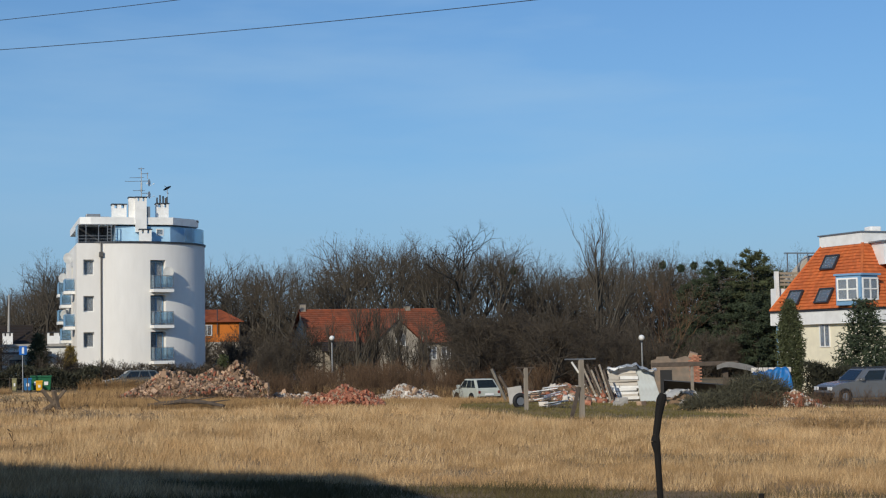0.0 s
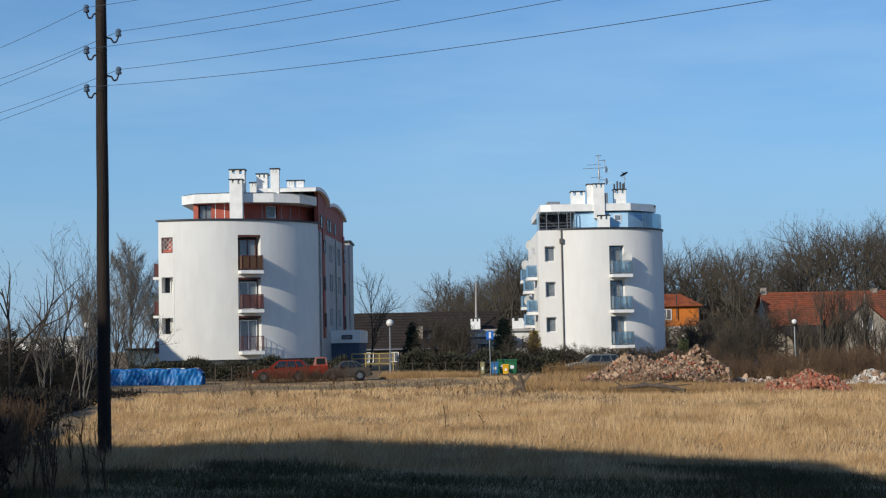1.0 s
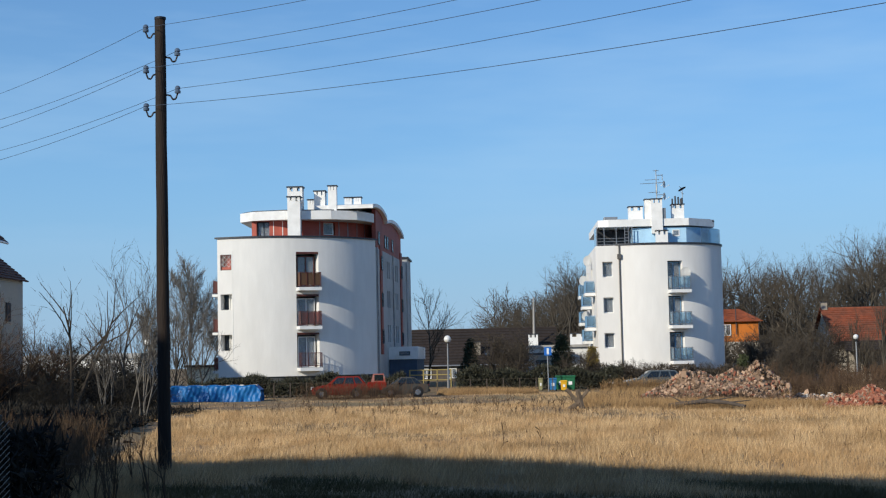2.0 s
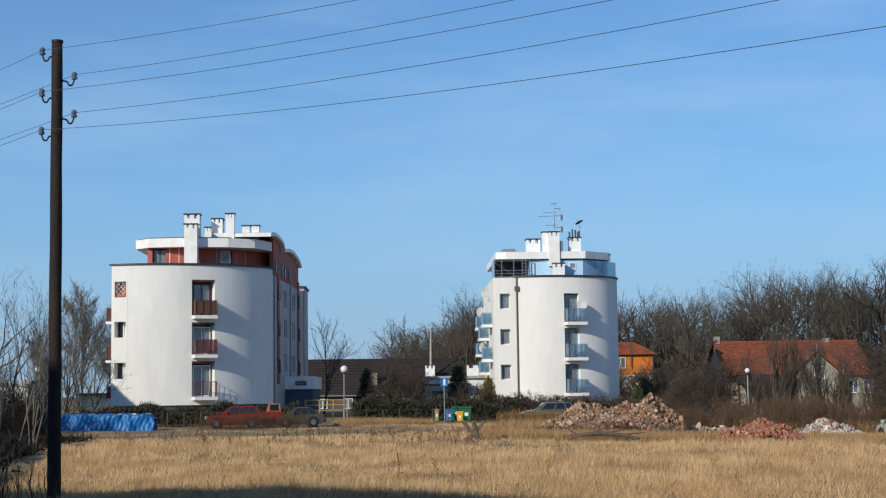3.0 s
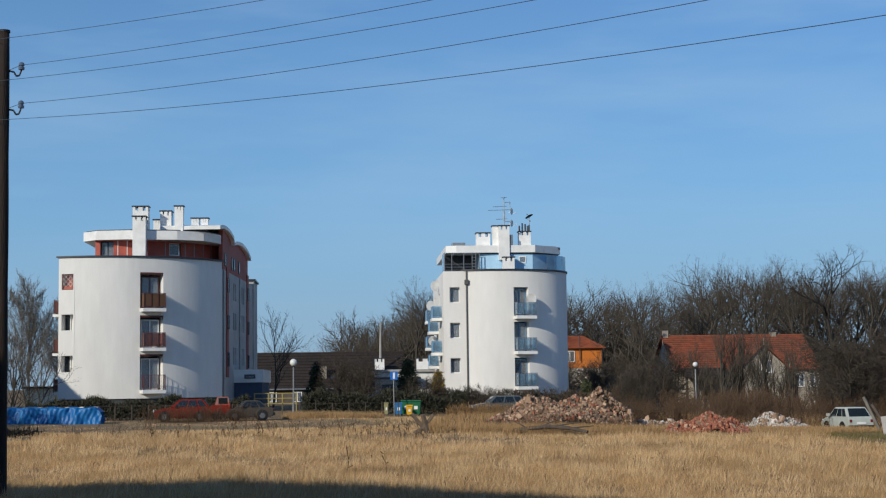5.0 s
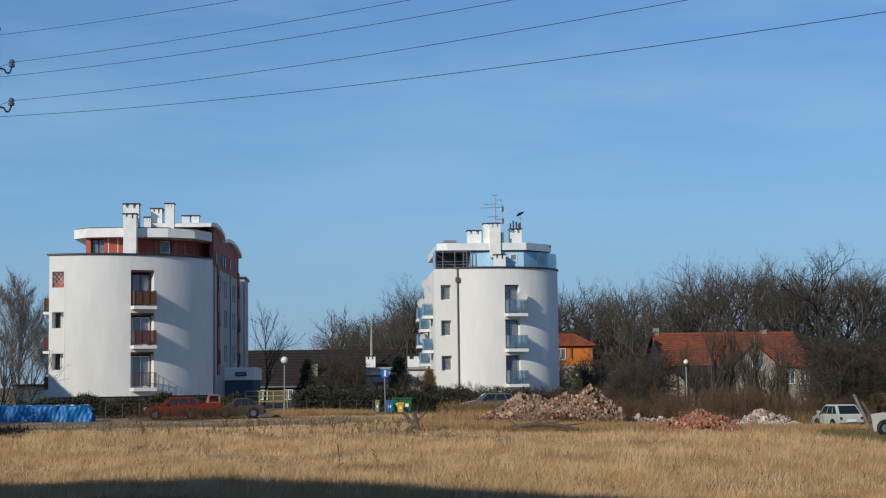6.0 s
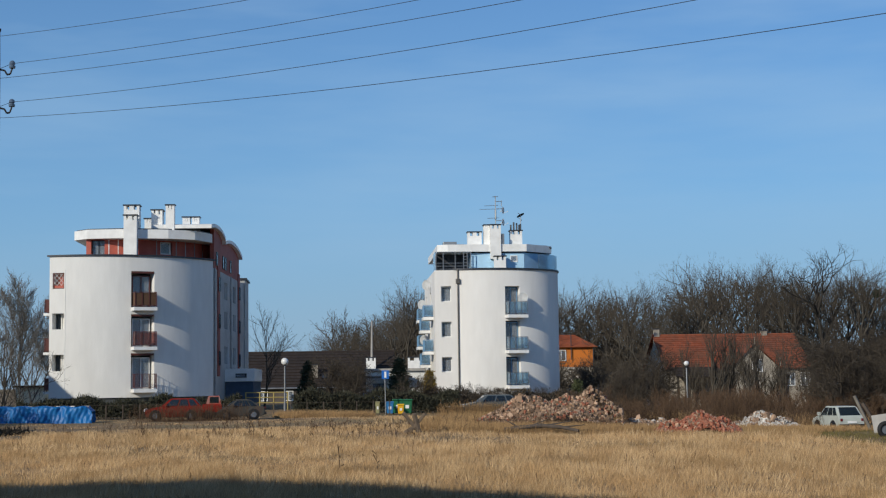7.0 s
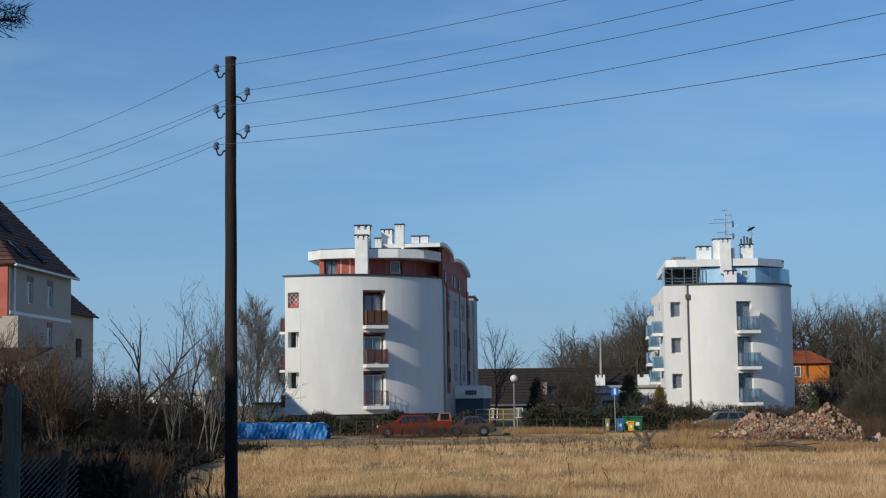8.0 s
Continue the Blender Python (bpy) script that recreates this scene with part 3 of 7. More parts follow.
        railing(b, Matrix.Translation((7.83, yy + 2.35, zz + 0.25)) @ Matrix.Rotation(radians(-90), 4, "Z"), 2.3, 0.78, 1.0, BLUE_PAINT, GLASS_BLUE)
    for yy, zz in ((129.5, 10.3), (133.0, 3.6), (137.0, 9.0), (134.0, 5.7)):
        dish(b, Matrix.Translation((7.5, yy, zz)) @ Matrix.Rotation(radians(-25), 4, "Z"), 0.42)
    part("rear_wall", box(7.9, 18.6, 138.5, 138.8, -0.8, 11.1), STUCCO_WARM, b)
    part("side_wall", box(18.25, 18.55, 129.0, 138.5, -0.8, 11.1), STUCCO_WARM, b)
    part("roof_terrace", prism([(8.2, 124.6), (10, 124), (15, 124), (18, 127), (18.2, 138.3), (8.2, 138.3)], "z", 10.5, 10.8), CONCRETE, b)
    # penthouse
    part("penthouse_wall", prism([(10.95, 124.75), (12.55, 124.6), (15.4, 124.6), (17.4, 126.3), (18.0, 129.0), (18.2, 137), (10.95, 137)], "z", 10.8, 12.62), BLUE_PANEL, b, "pale blue rendered penthouse")
    window_unit(b, Matrix.Translation((14.25, 124.5, 11.85)), 0.6, 0.55, WHITE, 0.05, 0)
    part("roof_slab", prism([(8.15, 124.7), (9.0, 124.3), (15.6, 124.3), (18.0, 126.6), (18.0, 137.5), (8.15, 137.5)], "z", 12.72, 13.32), WHITE, b, "white roof fascia")
    part("roof_cover", prism([(15.8, 13.33), (16.8, 13.42), (17.6, 13.36), (18.0, 13.2), (18.0, 13.1), (17.6, 13.25), (16.8, 13.33), (15.8, 13.325)], "y", 126.4, 137.4), DARK_METAL, b)
    # terrace screen and rail
    for x in (8.0, 8.6, 9.6, 10.3, 10.6, 10.9):
        part("rail_post", box(x - 0.03, x + 0.03, 124.1, 124.16, 10.95, 12.72), GREY_METAL, b)
    for z in (11.25, 11.5, 11.75, 12.68):
        part("rail_bar", box(8.0, 10.9, 124.17, 124.2, z, z + 0.035), GREY_METAL, b)
    for k in range(5):
        part("rung", box(10.3, 10.6, 124.1, 124.16, 11.3 + 0.25 * k, 11.34 + 0.25 * k), GREY_METAL, b)
    part("terrace_screen", box(8.1, 10.9, 126.8, 126.9, 10.8, 12.7), INTERIOR, b, "dark glazed terrace screen")
    part("terrace_glass", box(7.95, 8.0, 124.2, 126.8, 10.95, 12.7), GLASS, b)
    chimney(b, 13.3, 123.95, 11.0, 12.32, 0.95, 0.7, WHITE, "chimney_breast")
    chimney(b, 13.0, 124.5, 12.1, 15.0, 0.9, 0.7, WHITE)
    chimney(b, 12.35, 125.2, 13.32, 15.05, 0.5, 0.8, WHITE)
    chimney(b, 11.35, 125.6, 13.32, 14.5, 1.15, 0.9, WHITE)
    part("cowl_box", box(13.5, 13.75, 124.3, 124.6, 13.35, 14.2), GREY_METAL, b)
    part("air_unit", box(8.75, 9.9, 126.0, 127.0, 13.36, 13.72, 0.06), GREY_METAL, b, "grey roof ventilator")
    chimney(b, 14.85, 125.6, 13.32, 14.6, 1.0, 0.9, WHITE)
    for dx in (-0.4, -0.15, 0.1, 0.3, 0.42):
        part("flue", rod((14.85 + dx, 125.6, 14.5), (14.85 + dx, 125.6, 14.9 + 0.4 * abs(math.sin(dx * 9))), 0.07), DARK_METAL, b)
    part("roof_cowl", box(9.2, 10.6, 126, 127.5, 13.32, 13.5, 0.05), GREY_METAL, b)
    # aerials
    bm = rod((13.05, 124.4, 14.9), (13.05, 124.4, 17.4), 0.035)
    for z, l, o in ((17.3, 0.45, 0.0), (16.55, 1.1, -0.35), (16.25, 1.5, -0.55), (16.9, 0.5, 0.3), (15.5, 0.9, -0.2)):
        tube(bm, (13.05 + o - l / 2, 124.4, z), (13.05 + o + l / 2, 124.4, z + 0.05), 0.018, n=5)
        for k in range(7):
            x = 13.05 + o - l / 2 + l * k / 6
            tube(bm, (x, 124.1, z + 0.02), (x, 124.7, z + 0.02), 0.01, n=4)
    tube(bm, (13.55, 124.4, 16.5), (13.55, 124.4, 17.0), 0.03)
    tube(bm, (13.05, 124.38, 15.4), (13.06, 124.38, 16.2), 0.07)
    for z in (15.3, 16.3):
        tube(bm, (13.05, 124.4, z), (13.7, 124.3, z), 0.025)
    part("aerial_mast", bm, GREY_METAL, b)
    for z in (16.15, 15.15):
        dish(b, Matrix.Translation((13.7, 124.2, z)) @ Matrix.Rotation(radians(60), 4, "Z"), 0.28)
    part("aerial_mast", rod((15.3, 125.6, 14.4), (15.3, 125.6, 15.9), 0.03), GREY_METAL, b)
    dish(b, Matrix.Translation((15.3, 125.6, 15.85)) @ Matrix.Rotation(radians(60), 4, "Z") @ Matrix.Rotation(radians(62), 4, "X"), 0.34).data.materials[0] = DARK_METAL
    part("terrace_balustrade", curved_wall(ellipse(12.3, 127.9, 6.3, 4.85), [S(16.6) + (98 - S(16.6)) * k / 12 for k in range(13)], (11.27, 12.5), [], 0.03), GLASS_BLUE, b, "blue glass balustrade")
    return b


blue_block()


# ---- wooden power pole with its wires ----
def power_pole():
    base = Vector((-5.78, 25.6, gz(-5.8, 25.6) - 0.12))
    p = thing("utility_pole", Matrix.Translation(base), "tall dark tarred wooden utility pole with hook insulators", "utility pole")
    bm = bmesh.new()
    n, rows = 14, 24
    rings = []
    for j in range(rows + 1):
        z = -0.4 + 8.45 * j / rows
        r = 0.118 - 0.026 * j / rows
        rings.append([bm.verts.new(((r + 0.004 * math.sin(5 * k + j)) * math.cos(2 * math.pi * k / n) - 0.014 * z * 0.2, (r + 0.004 * math.cos(3 * k + j)) * math.sin(2 * math.pi * k / n), z)) for k in range(n)])
    for a, c in zip(rings, rings[1:]):
        for k in range(n):
            bm.faces.new((a[k], a[(k + 1) % n], c[(k + 1) % n], c[k]))
    bm.faces.new(rings[-1])
    part("post", bm, POLE_WOOD, p, smooth=True)
    part("cap", rod((-0.02, 0, 8.05), (-0.02, 0, 8.09), 0.1, n=14), IRON, p)
    ends = []
    for z, sx in ((7.86, -1), (7.43, 1), (7.14, -1), (6.77, 1), (6.48, -1)):
        bm = bmesh.new()
        pts = [(0.06 * sx, 0, z - 0.04), (0.15 * sx, 0, z - 0.06), (0.19 * sx, 0, z - 0.13), (0.24 * sx, 0, z - 0.12), (0.27 * sx, 0, z - 0.04), (0.275 * sx, 0, z + 0.02)]
        for a, c in zip(pts, pts[1:]):
            tube(bm, a, c, 0.016, n=6)
        h = part("hook", bm, IRON, p)
        bm = bmesh.new()
        for za, zb, ra, rb in ((-0.02, 0.02, 0.05, 0.055), (0.02, 0.05, 0.04, 0.035), (0.05, 0.09, 0.05, 0.045), (0.09, 0.11, 0.045, 0.02)):
            tube(bm, (0.275 * sx, 0, z + za), (0.275 * sx, 0, z + zb), ra, rb, 12)
        part("insulator", bm, PORCELAIN, h, "glazed porcelain insulator")
        ends.append(base + Vector((0.275 * sx, 0, z + 0.06)))
    return ends


def wire(a, b, sag, name):
    n = 40
    bm = bmesh.new()
    pts = [a.lerp(b, k / n) - Vector((0, 0, 4 * sag * (k / n) * (1 - k / n))) for k in range(n + 1)]
    rings = []
    for k, p in enumerate(pts):
        d = (pts[min(k + 1, n)] - pts[max(k - 1, 0)]).normalized()
        s = d.cross(Vector((0, 0, 1))).normalized()
        v = s.cross(d)
        rings.append([bm.verts.new(p + (s * math.cos(i * 1.2566) + v * math.sin(i * 1.2566)) * 0.0044) for i in range(5)])
    for r, q in zip(rings, rings[1:]):
        for i in range(5):
            bm.faces.new((r[i], r[(i + 1) % 5], q[(i + 1) % 5], q[i]))
    return tagged(part(name, bm, WIRE), "thin dark overhead wire strung between poles", "wire", "overhead wires")


def wires():
    ends = power_pole()
    for k, e in enumerate(ends):
        z = e.z
        wire(e, Vector((24.1, -8.5, z - (0.8, 0.2, 0.27, -0.05, 0.6)[k])), 1.11, "overhead_wire")
        wire(e, Vector((-20.6, 42.45, z + 1.0)), 0.56, "overhead_wire")


wires()


# ---- houses round the field ----
TILE_RED = material("orange_roof_tile", (0.58, 0.15, 0.04), 0.75, vary=0.15, stain=(0.42, 0.1, 0.035), stain_amt=0.5, stain_scale=0.6, bump=0.5, bump_scale=6, rnd=0.14)
TILE_RUST = material("rust_roof_tile", (0.36, 0.1, 0.04), 0.8, vary=0.15, stain=(0.25, 0.07, 0.03), stain_amt=0.6, stain_scale=0.7, rnd=0.14)
TILE_OLD = material("weathered_red_tile", (0.28, 0.075, 0.033), 0.85, vary=0.2, stain=(0.14, 0.06, 0.035), stain_amt=0.8, stain_scale=0.5, rnd=0.15)
TILE_MAROON = material("maroon_roof_tile", (0.11, 0.05, 0.035), 0.8, vary=0.2, stain=(0.07, 0.035, 0.028), stain_amt=0.6, rnd=0.12)
# dark brown that stands for shade on the long house's walls
DIM_WALL = material("shaded_brown_render", (0.12, 0.1, 0.085), 0.95, vary=0.2, stain=(0.07, 0.06, 0.05), stain_amt=0.7)
TILE_BROWN = material("brown_roof_tile", (0.034, 0.024, 0.019), 0.85, vary=0.25, stain=(0.02, 0.016, 0.014), stain_amt=0.6, rnd=0.12)
OLD_WALL = material("old_grey_render", (0.38, 0.34, 0.28), 0.95, vary=0.15, stain=(0.17, 0.14, 0.11), stain_amt=0.8, stain_scale=0.9, bump=0.5)
ORANGE_WALL = material("orange_render", (0.62, 0.19, 0.03), 0.85, vary=0.06, stain=(0.5, 0.14, 0.02), stain_amt=0.4)
CREAM = material("cream_render", (0.84, 0.78, 0.6), 0.9, vary=0.05, stain=(0.6, 0.52, 0.38), stain_amt=0.4)
HOUSE_GREY = material("pale_grey_render", (0.47, 0.42, 0.345), 0.9, vary=0.06, stain=(0.36, 0.36, 0.37), stain_amt=0.5)
SKYGLASS = glass_mat("roof_window_glass", (0.4, 0.5, 0.6))
BARK = material("grey_brown_bark", (0.085, 0.074, 0.058), 0.95, vary=0.25, scale=4, stain=(0.06, 0.05, 0.04), stain_amt=0.6, rnd=0.2)
TWIG = material("winter_twigs", (0.09, 0.074, 0.055), 0.95, vary=0.2, rnd=0.25)
TWIG_RED = material("reddish_winter_twigs", (0.12, 0.073, 0.042), 0.95, vary=0.2, rnd=0.3)
TWIG_DARK = material("dark_winter_twigs", (0.066, 0.053, 0.039), 0.95, vary=0.2, rnd=0.25)
BARK_DARK = material("dark_wet_bark", (0.045, 0.038, 0.03), 0.95, vary=0.25, rnd=0.2)
GREY_TWIG = material("silver_grey_twigs", (0.17, 0.16, 0.145), 0.95, vary=0.2, rnd=0.25)
WOOD_MIST = material("grey_olive_brushwood", (0.07, 0.066, 0.05), 0.95, vary=0.25, rnd=0.3)
BIRCH = material("pale_birch_bark", (0.19, 0.17, 0.14), 0.9, vary=0.3, scale=6, stain=(0.1, 0.09, 0.08), stain_amt=0.8, stain_scale=3)
NEEDLES = material("dark_conifer_needles", (0.045, 0.062, 0.034), 0.9, vary=0.25, rnd=0.35)
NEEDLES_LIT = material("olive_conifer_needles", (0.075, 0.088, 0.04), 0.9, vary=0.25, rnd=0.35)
# near-black: dark growth, with the gardens' shade added to the colour
UNDERGROWTH = material("dark_shaded_undergrowth", (0.022, 0.019, 0.014), 0.95, vary=0.3, rnd=0.5)
STEMS = material("rust_brown_stems", (0.10, 0.062, 0.034), 0.95, vary=0.25, rnd=0.4)
THUJA = material("yellow_green_thuja", (0.24, 0.17, 0.045), 0.9, vary=0.2, rnd=0.3)
# darker copy of HEDGE for the villa side, shade put into the leaf colour
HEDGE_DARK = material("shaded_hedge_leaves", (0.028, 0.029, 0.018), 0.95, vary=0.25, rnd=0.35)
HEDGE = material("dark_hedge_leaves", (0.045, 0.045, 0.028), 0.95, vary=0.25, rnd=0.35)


def tile_courses(p00, p10, p01, p11, rows, mat, name, parent, thick=0.05, waves=0):
    """A roof slope in courses: lower left, lower right, upper left, upper right; each course is a lapped strip."""
    bm = bmesh.new()
    p00, p10, p01, p11 = (Vector(p) for p in (p00, p10, p01, p11))
    n = (p10 - p00).cross(p01 - p00).normalized()
    cols = max(1, waves)
    for k in range(rows):
        a, c = k / rows, min(1.0, (k + 1.12) / rows)
        for j in range(cols):
            u, v = j / cols, (j + 1) / cols
            q = [p00.lerp(p10, u).lerp(p01.lerp(p11, u), a), p00.lerp(p10, v).lerp(p01.lerp(p11, v), a), p00.lerp(p10, v).lerp(p01.lerp(p11, v), c), p00.lerp(p10, u).lerp(p01.lerp(p11, u), c)]
            lift = (thick * 1.9, thick * 1.9, thick * 0.7, thick * 0.7)
            top = [bm.verts.new(p + n * h) for p, h in zip(q, lift)]
            bot = [bm.verts.new(p) for p in q]
            bm.faces.new(top)
            bm.faces.new((bot[0], bot[1], top[1], top[0]))
            bm.faces.new((bot[1], bot[2], top[2], top[1]))
            bm.faces.new((bot[3], bot[0], top[0], top[3]))
            bm.faces.new((bot[2], bot[3], top[3], top[2]))
    return part(name, bm, mat, parent)


def roof_window(parent, m, w, h):
    fr = bmesh.new()
    for q in ((0, w, 0, 0.09), (0, w, h - 0.09, h), (0, 0.08, 0.09, h - 0.09), (w - 0.08, w, 0.09, h - 0.09)):
        bx(fr, q[0], q[1], q[2], q[3], 0.03, 0.17)
    f = part("roof_window", fr, DARK_METAL, parent)
    f.matrix_local = m
    part("pane", box(0.08, w - 0.08, 0.09, h - 0.09, 0.08, 0.1), SKYGLASS, f)
    return f


def slope_frame(p00, p10, p01):
    """Frame on a roof slope: x along the eaves, y up the slope."""
    p00, p10, p01 = Vector(p00), Vector(p10), Vector(p01)
    x = (p10 - p00).normalized()
    n = x.cross(p01 - p00).normalized()
    y = n.cross(x)
    return Matrix(((x.x, y.x, n.x, p00.x), (x.y, y.y, n.y, p00.y), (x.z, y.z, n.z, p00.z), (0, 0, 0, 1)))


def gabled_house(h, x0, x1, y0, y1, z0, ze, zr, wall, roof, rows=12, waves=0, over=0.35):
    """Walls with gables to the sides, ridge along x, two tiled slopes."""
    ym = (y0 + y1) / 2
    part("house_wall", prism([(y0, z0), (y1, z0), (y1, ze), (ym, zr - 0.12), (y0, ze)], "x", x0, x1), wall, h)
    k = (zr - ze) / (ym - y0)
    tile_courses((x0 - over, y0 - over, ze - over * k), (x1 + over, y0 - over, ze - over * k), (x0 - over, ym, zr), (x1 + over, ym, zr), rows, roof, "roof_slope", h, waves=waves)
    tile_courses((x1 + over, y1 + over, ze - over * k), (x0 - over, y1 + over, ze - over * k), (x1 + over, ym, zr), (x0 - over, ym, zr), rows, roof, "roof_slope", h, waves=waves)
    part("ridge", rod((x0 - over, ym, zr + 0.04), (x1 + over, ym, zr + 0.04), 0.12, n=8), roof, h)


def old_house():
    h = thing("old_house", pose(0, 0, 0), "derelict grey rendered house with a weathered red tiled roof", "house")
    z0 = -0.9
    gabled_house(h, 30.0, 43.2, 137.0, 147.0, z0, 2.95, 6.05, OLD_WALL, TILE_OLD, 16, 34, 0.3)
    # lean-to roof towards the field, open timber front
    tile_courses((30.2, 134.2, 2.1), (34.6, 134.2, 2.1), (30.2, 137.0, 3.0), (34.6, 137.0, 3.0), 6, TILE_BROWN, "porch_roof", h, waves=10)
    for x in (30.4, 31.4, 32.6, 33.6, 34.4):
        part("porch_post", box(x - 0.09, x + 0.09, 134.4, 134.58, z0, 2.2), BARK, h)
    part("porch_rail", box(30.4, 34.4, 134.4, 134.5, 0.1, 0.22), BARK, h)
    # cross gable with its window
    part("gable_wall", prism([(35.6, z0), (39.7, z0), (39.7, 3.1), (37.65, 4.95), (35.6, 3.1)], "y", 135.2, 137.2), OLD_WALL, h)
    for sgn, xe in ((-1, 35.3), (1, 40.0)):
        a, c = (xe, 134.9, 2.85), (37.65, 134.9, 5.05)
        tile_courses(*( ((37.65, 134.9, 5.05), (37.65, 140.0, 5.05), (xe, 134.9, 2.85), (xe, 140.0, 2.85)) if sgn < 0 else ((37.65, 140.0, 5.05), (37.65, 134.9, 5.05), (xe, 140.0, 2.85), (xe, 134.9, 2.85)) ), 5, TILE_OLD, "roof_slope", h, waves=6)
    window_unit(h, Matrix.Translation((37.4, 135.05, 2.5)), 0.95, 1.15, WHITE, 0.05, 1, True)
    part("finial", rod((37.65, 134.9, 5.0), (37.65, 134.9, 5.7), 0.045), OLD_WALL, h)
    part("finial", rod((39.95, 134.9, 3.0), (39.95, 134.9, 3.8), 0.06), OLD_WALL, h)
    chimney(h, 30.1, 142.0, 5.4, 6.75, 0.5, 0.5, OLD_WALL)
    chimney(h, 40.5, 142.0, 5.6, 6.5, 0.55, 0.5, OLD_WALL)
    for x in (41.0, 42.4):
        window_unit(h, Matrix.Translation((x, 136.86, 1.2)), 0.9, 1.2, WHITE, 0.05, 1)
    window_unit(h, Matrix.Translation((29.93, 140.5, 2.6)) @ Matrix.Rotation(radians(-90), 4, "Z"), 0.8, 1.1, WHITE, 0.0, 1)


def orange_house():
    h = thing("orange_house", Matrix.Translation((0, 0, 1.9 - 1.9 * 1.1667)) @ Matrix.Diagonal((1.1667, 1.1667, 1.1667, 1)), "small house with bright orange render and a tiled hip roof", "house")
    part("house_wall", box(18.5, 25.3, 150.0, 158.0, 3.3, 5.3), ORANGE_WALL, h)
    part("lower_wall", box(18.5, 25.25, 150.05, 158.0, 1.6, 3.3), HOUSE_GREY, h)
    part("basement", box(18.5, 26.0, 150.4, 158.0, -0.8, 1.6), BLUE_PLINTH, h)
    e, r = 5.25, 6.6
    A, B, C, D = (18.1, 149.6, e), (25.7, 149.6, e), (25.7, 158.4, e), (18.1, 158.4, e)
    R0, R1 = (20.6, 154.0, r), (24.0, 154.0, r)
    tile_courses(A, B, R0, R1, 10, TILE_RUST, "roof_slope", h, waves=18)
    tile_courses(B, C, R1, R1, 10, TILE_RUST, "roof_slope", h)
    tile_courses(C, D, R1, R0, 10, TILE_RUST, "roof_slope", h)
    tile_courses(D, A, R0, R0, 10, TILE_RUST, "roof_slope", h)
    window_unit(h, Matrix.Translation((21.6, 149.9, 3.9)), 1.0, 1.1, WHITE, 0.0, 1, True)
    part("downpipe", rod((25.35, 149.95, 1.6), (25.35, 149.95, 5.2), 0.06), DARK_METAL, h)
    part("vent_pipe", rod((23.1, 149.8, 4.0), (23.1, 149.8, 6.6), 0.05), DARK_METAL, h)


def brown_house():
    h = thing("long_house", pose(0, 0, 0), "long low building with a steep brown tiled roof", "house")
    gabled_house(h, -9.6, 5.3, 150.0, 161.0, -0.5, 1.75, 5.15, DIM_WALL, TILE_BROWN, 12, 80, 0.3)
    chimney(h, 3.1, 151.4, 2.8, 4.55, 0.95, 0.7, WHITE)
    chimney(h, -2.5, 151.4, 2.4, 3.9, 0.6, 0.5, OLD_WALL)
    part("flue_post", rod((3.2, 152.2, 3.5), (3.25, 152.2, 8.2), 0.13, 0.08), CONCRETE, h, "tall grey flue pipe")
    for x in (-8.0, -5.5, 0.4, 1.9):
        window_unit(h, Matrix.Translation((x, 149.9, 0.3)), 0.9, 1.0, WHITE, 0.0, 1)
    for x in (-0.9, 0.6):
        roof_window(h, slope_frame((-9.9, 149.7, 1.57), (5.6, 149.7, 1.57), (-9.9, 155.5, 5.15)) @ Matrix.Translation((x + 9.0, 1.6, 0)), 0.5, 0.8)
    part("gutter", rod((-9.9, 149.62, 1.55), (5.6, 149.62, 1.55), 0.08), GREY_METAL, h)
    g = thing("flat_roofed_annex", pose(0, 0, 0), "low white flat-roofed annex beside the flats", "annex")
    part("house_wall", box(2.6, 9.6, 148.0, 153.0, -0.5, 3.1), STUCCO, g)
    part("roof_slab", box(2.4, 9.7, 147.7, 153.2, 3.1, 3.35), CONCRETE, g)
    part("lower_roof", box(2.3, 7.0, 146.4, 147.7, 2.4, 2.6), DARK_METAL, g)
    chimney(g, 7.6, 150.0, 3.35, 4.5, 1.7, 0.8, WHITE)
    for x in (3.2, 5.4):
        window_unit(g, Matrix.Translation((x, 147.9, 0.8)), 1.3, 1.1, DARK_METAL, 0.0, 1)


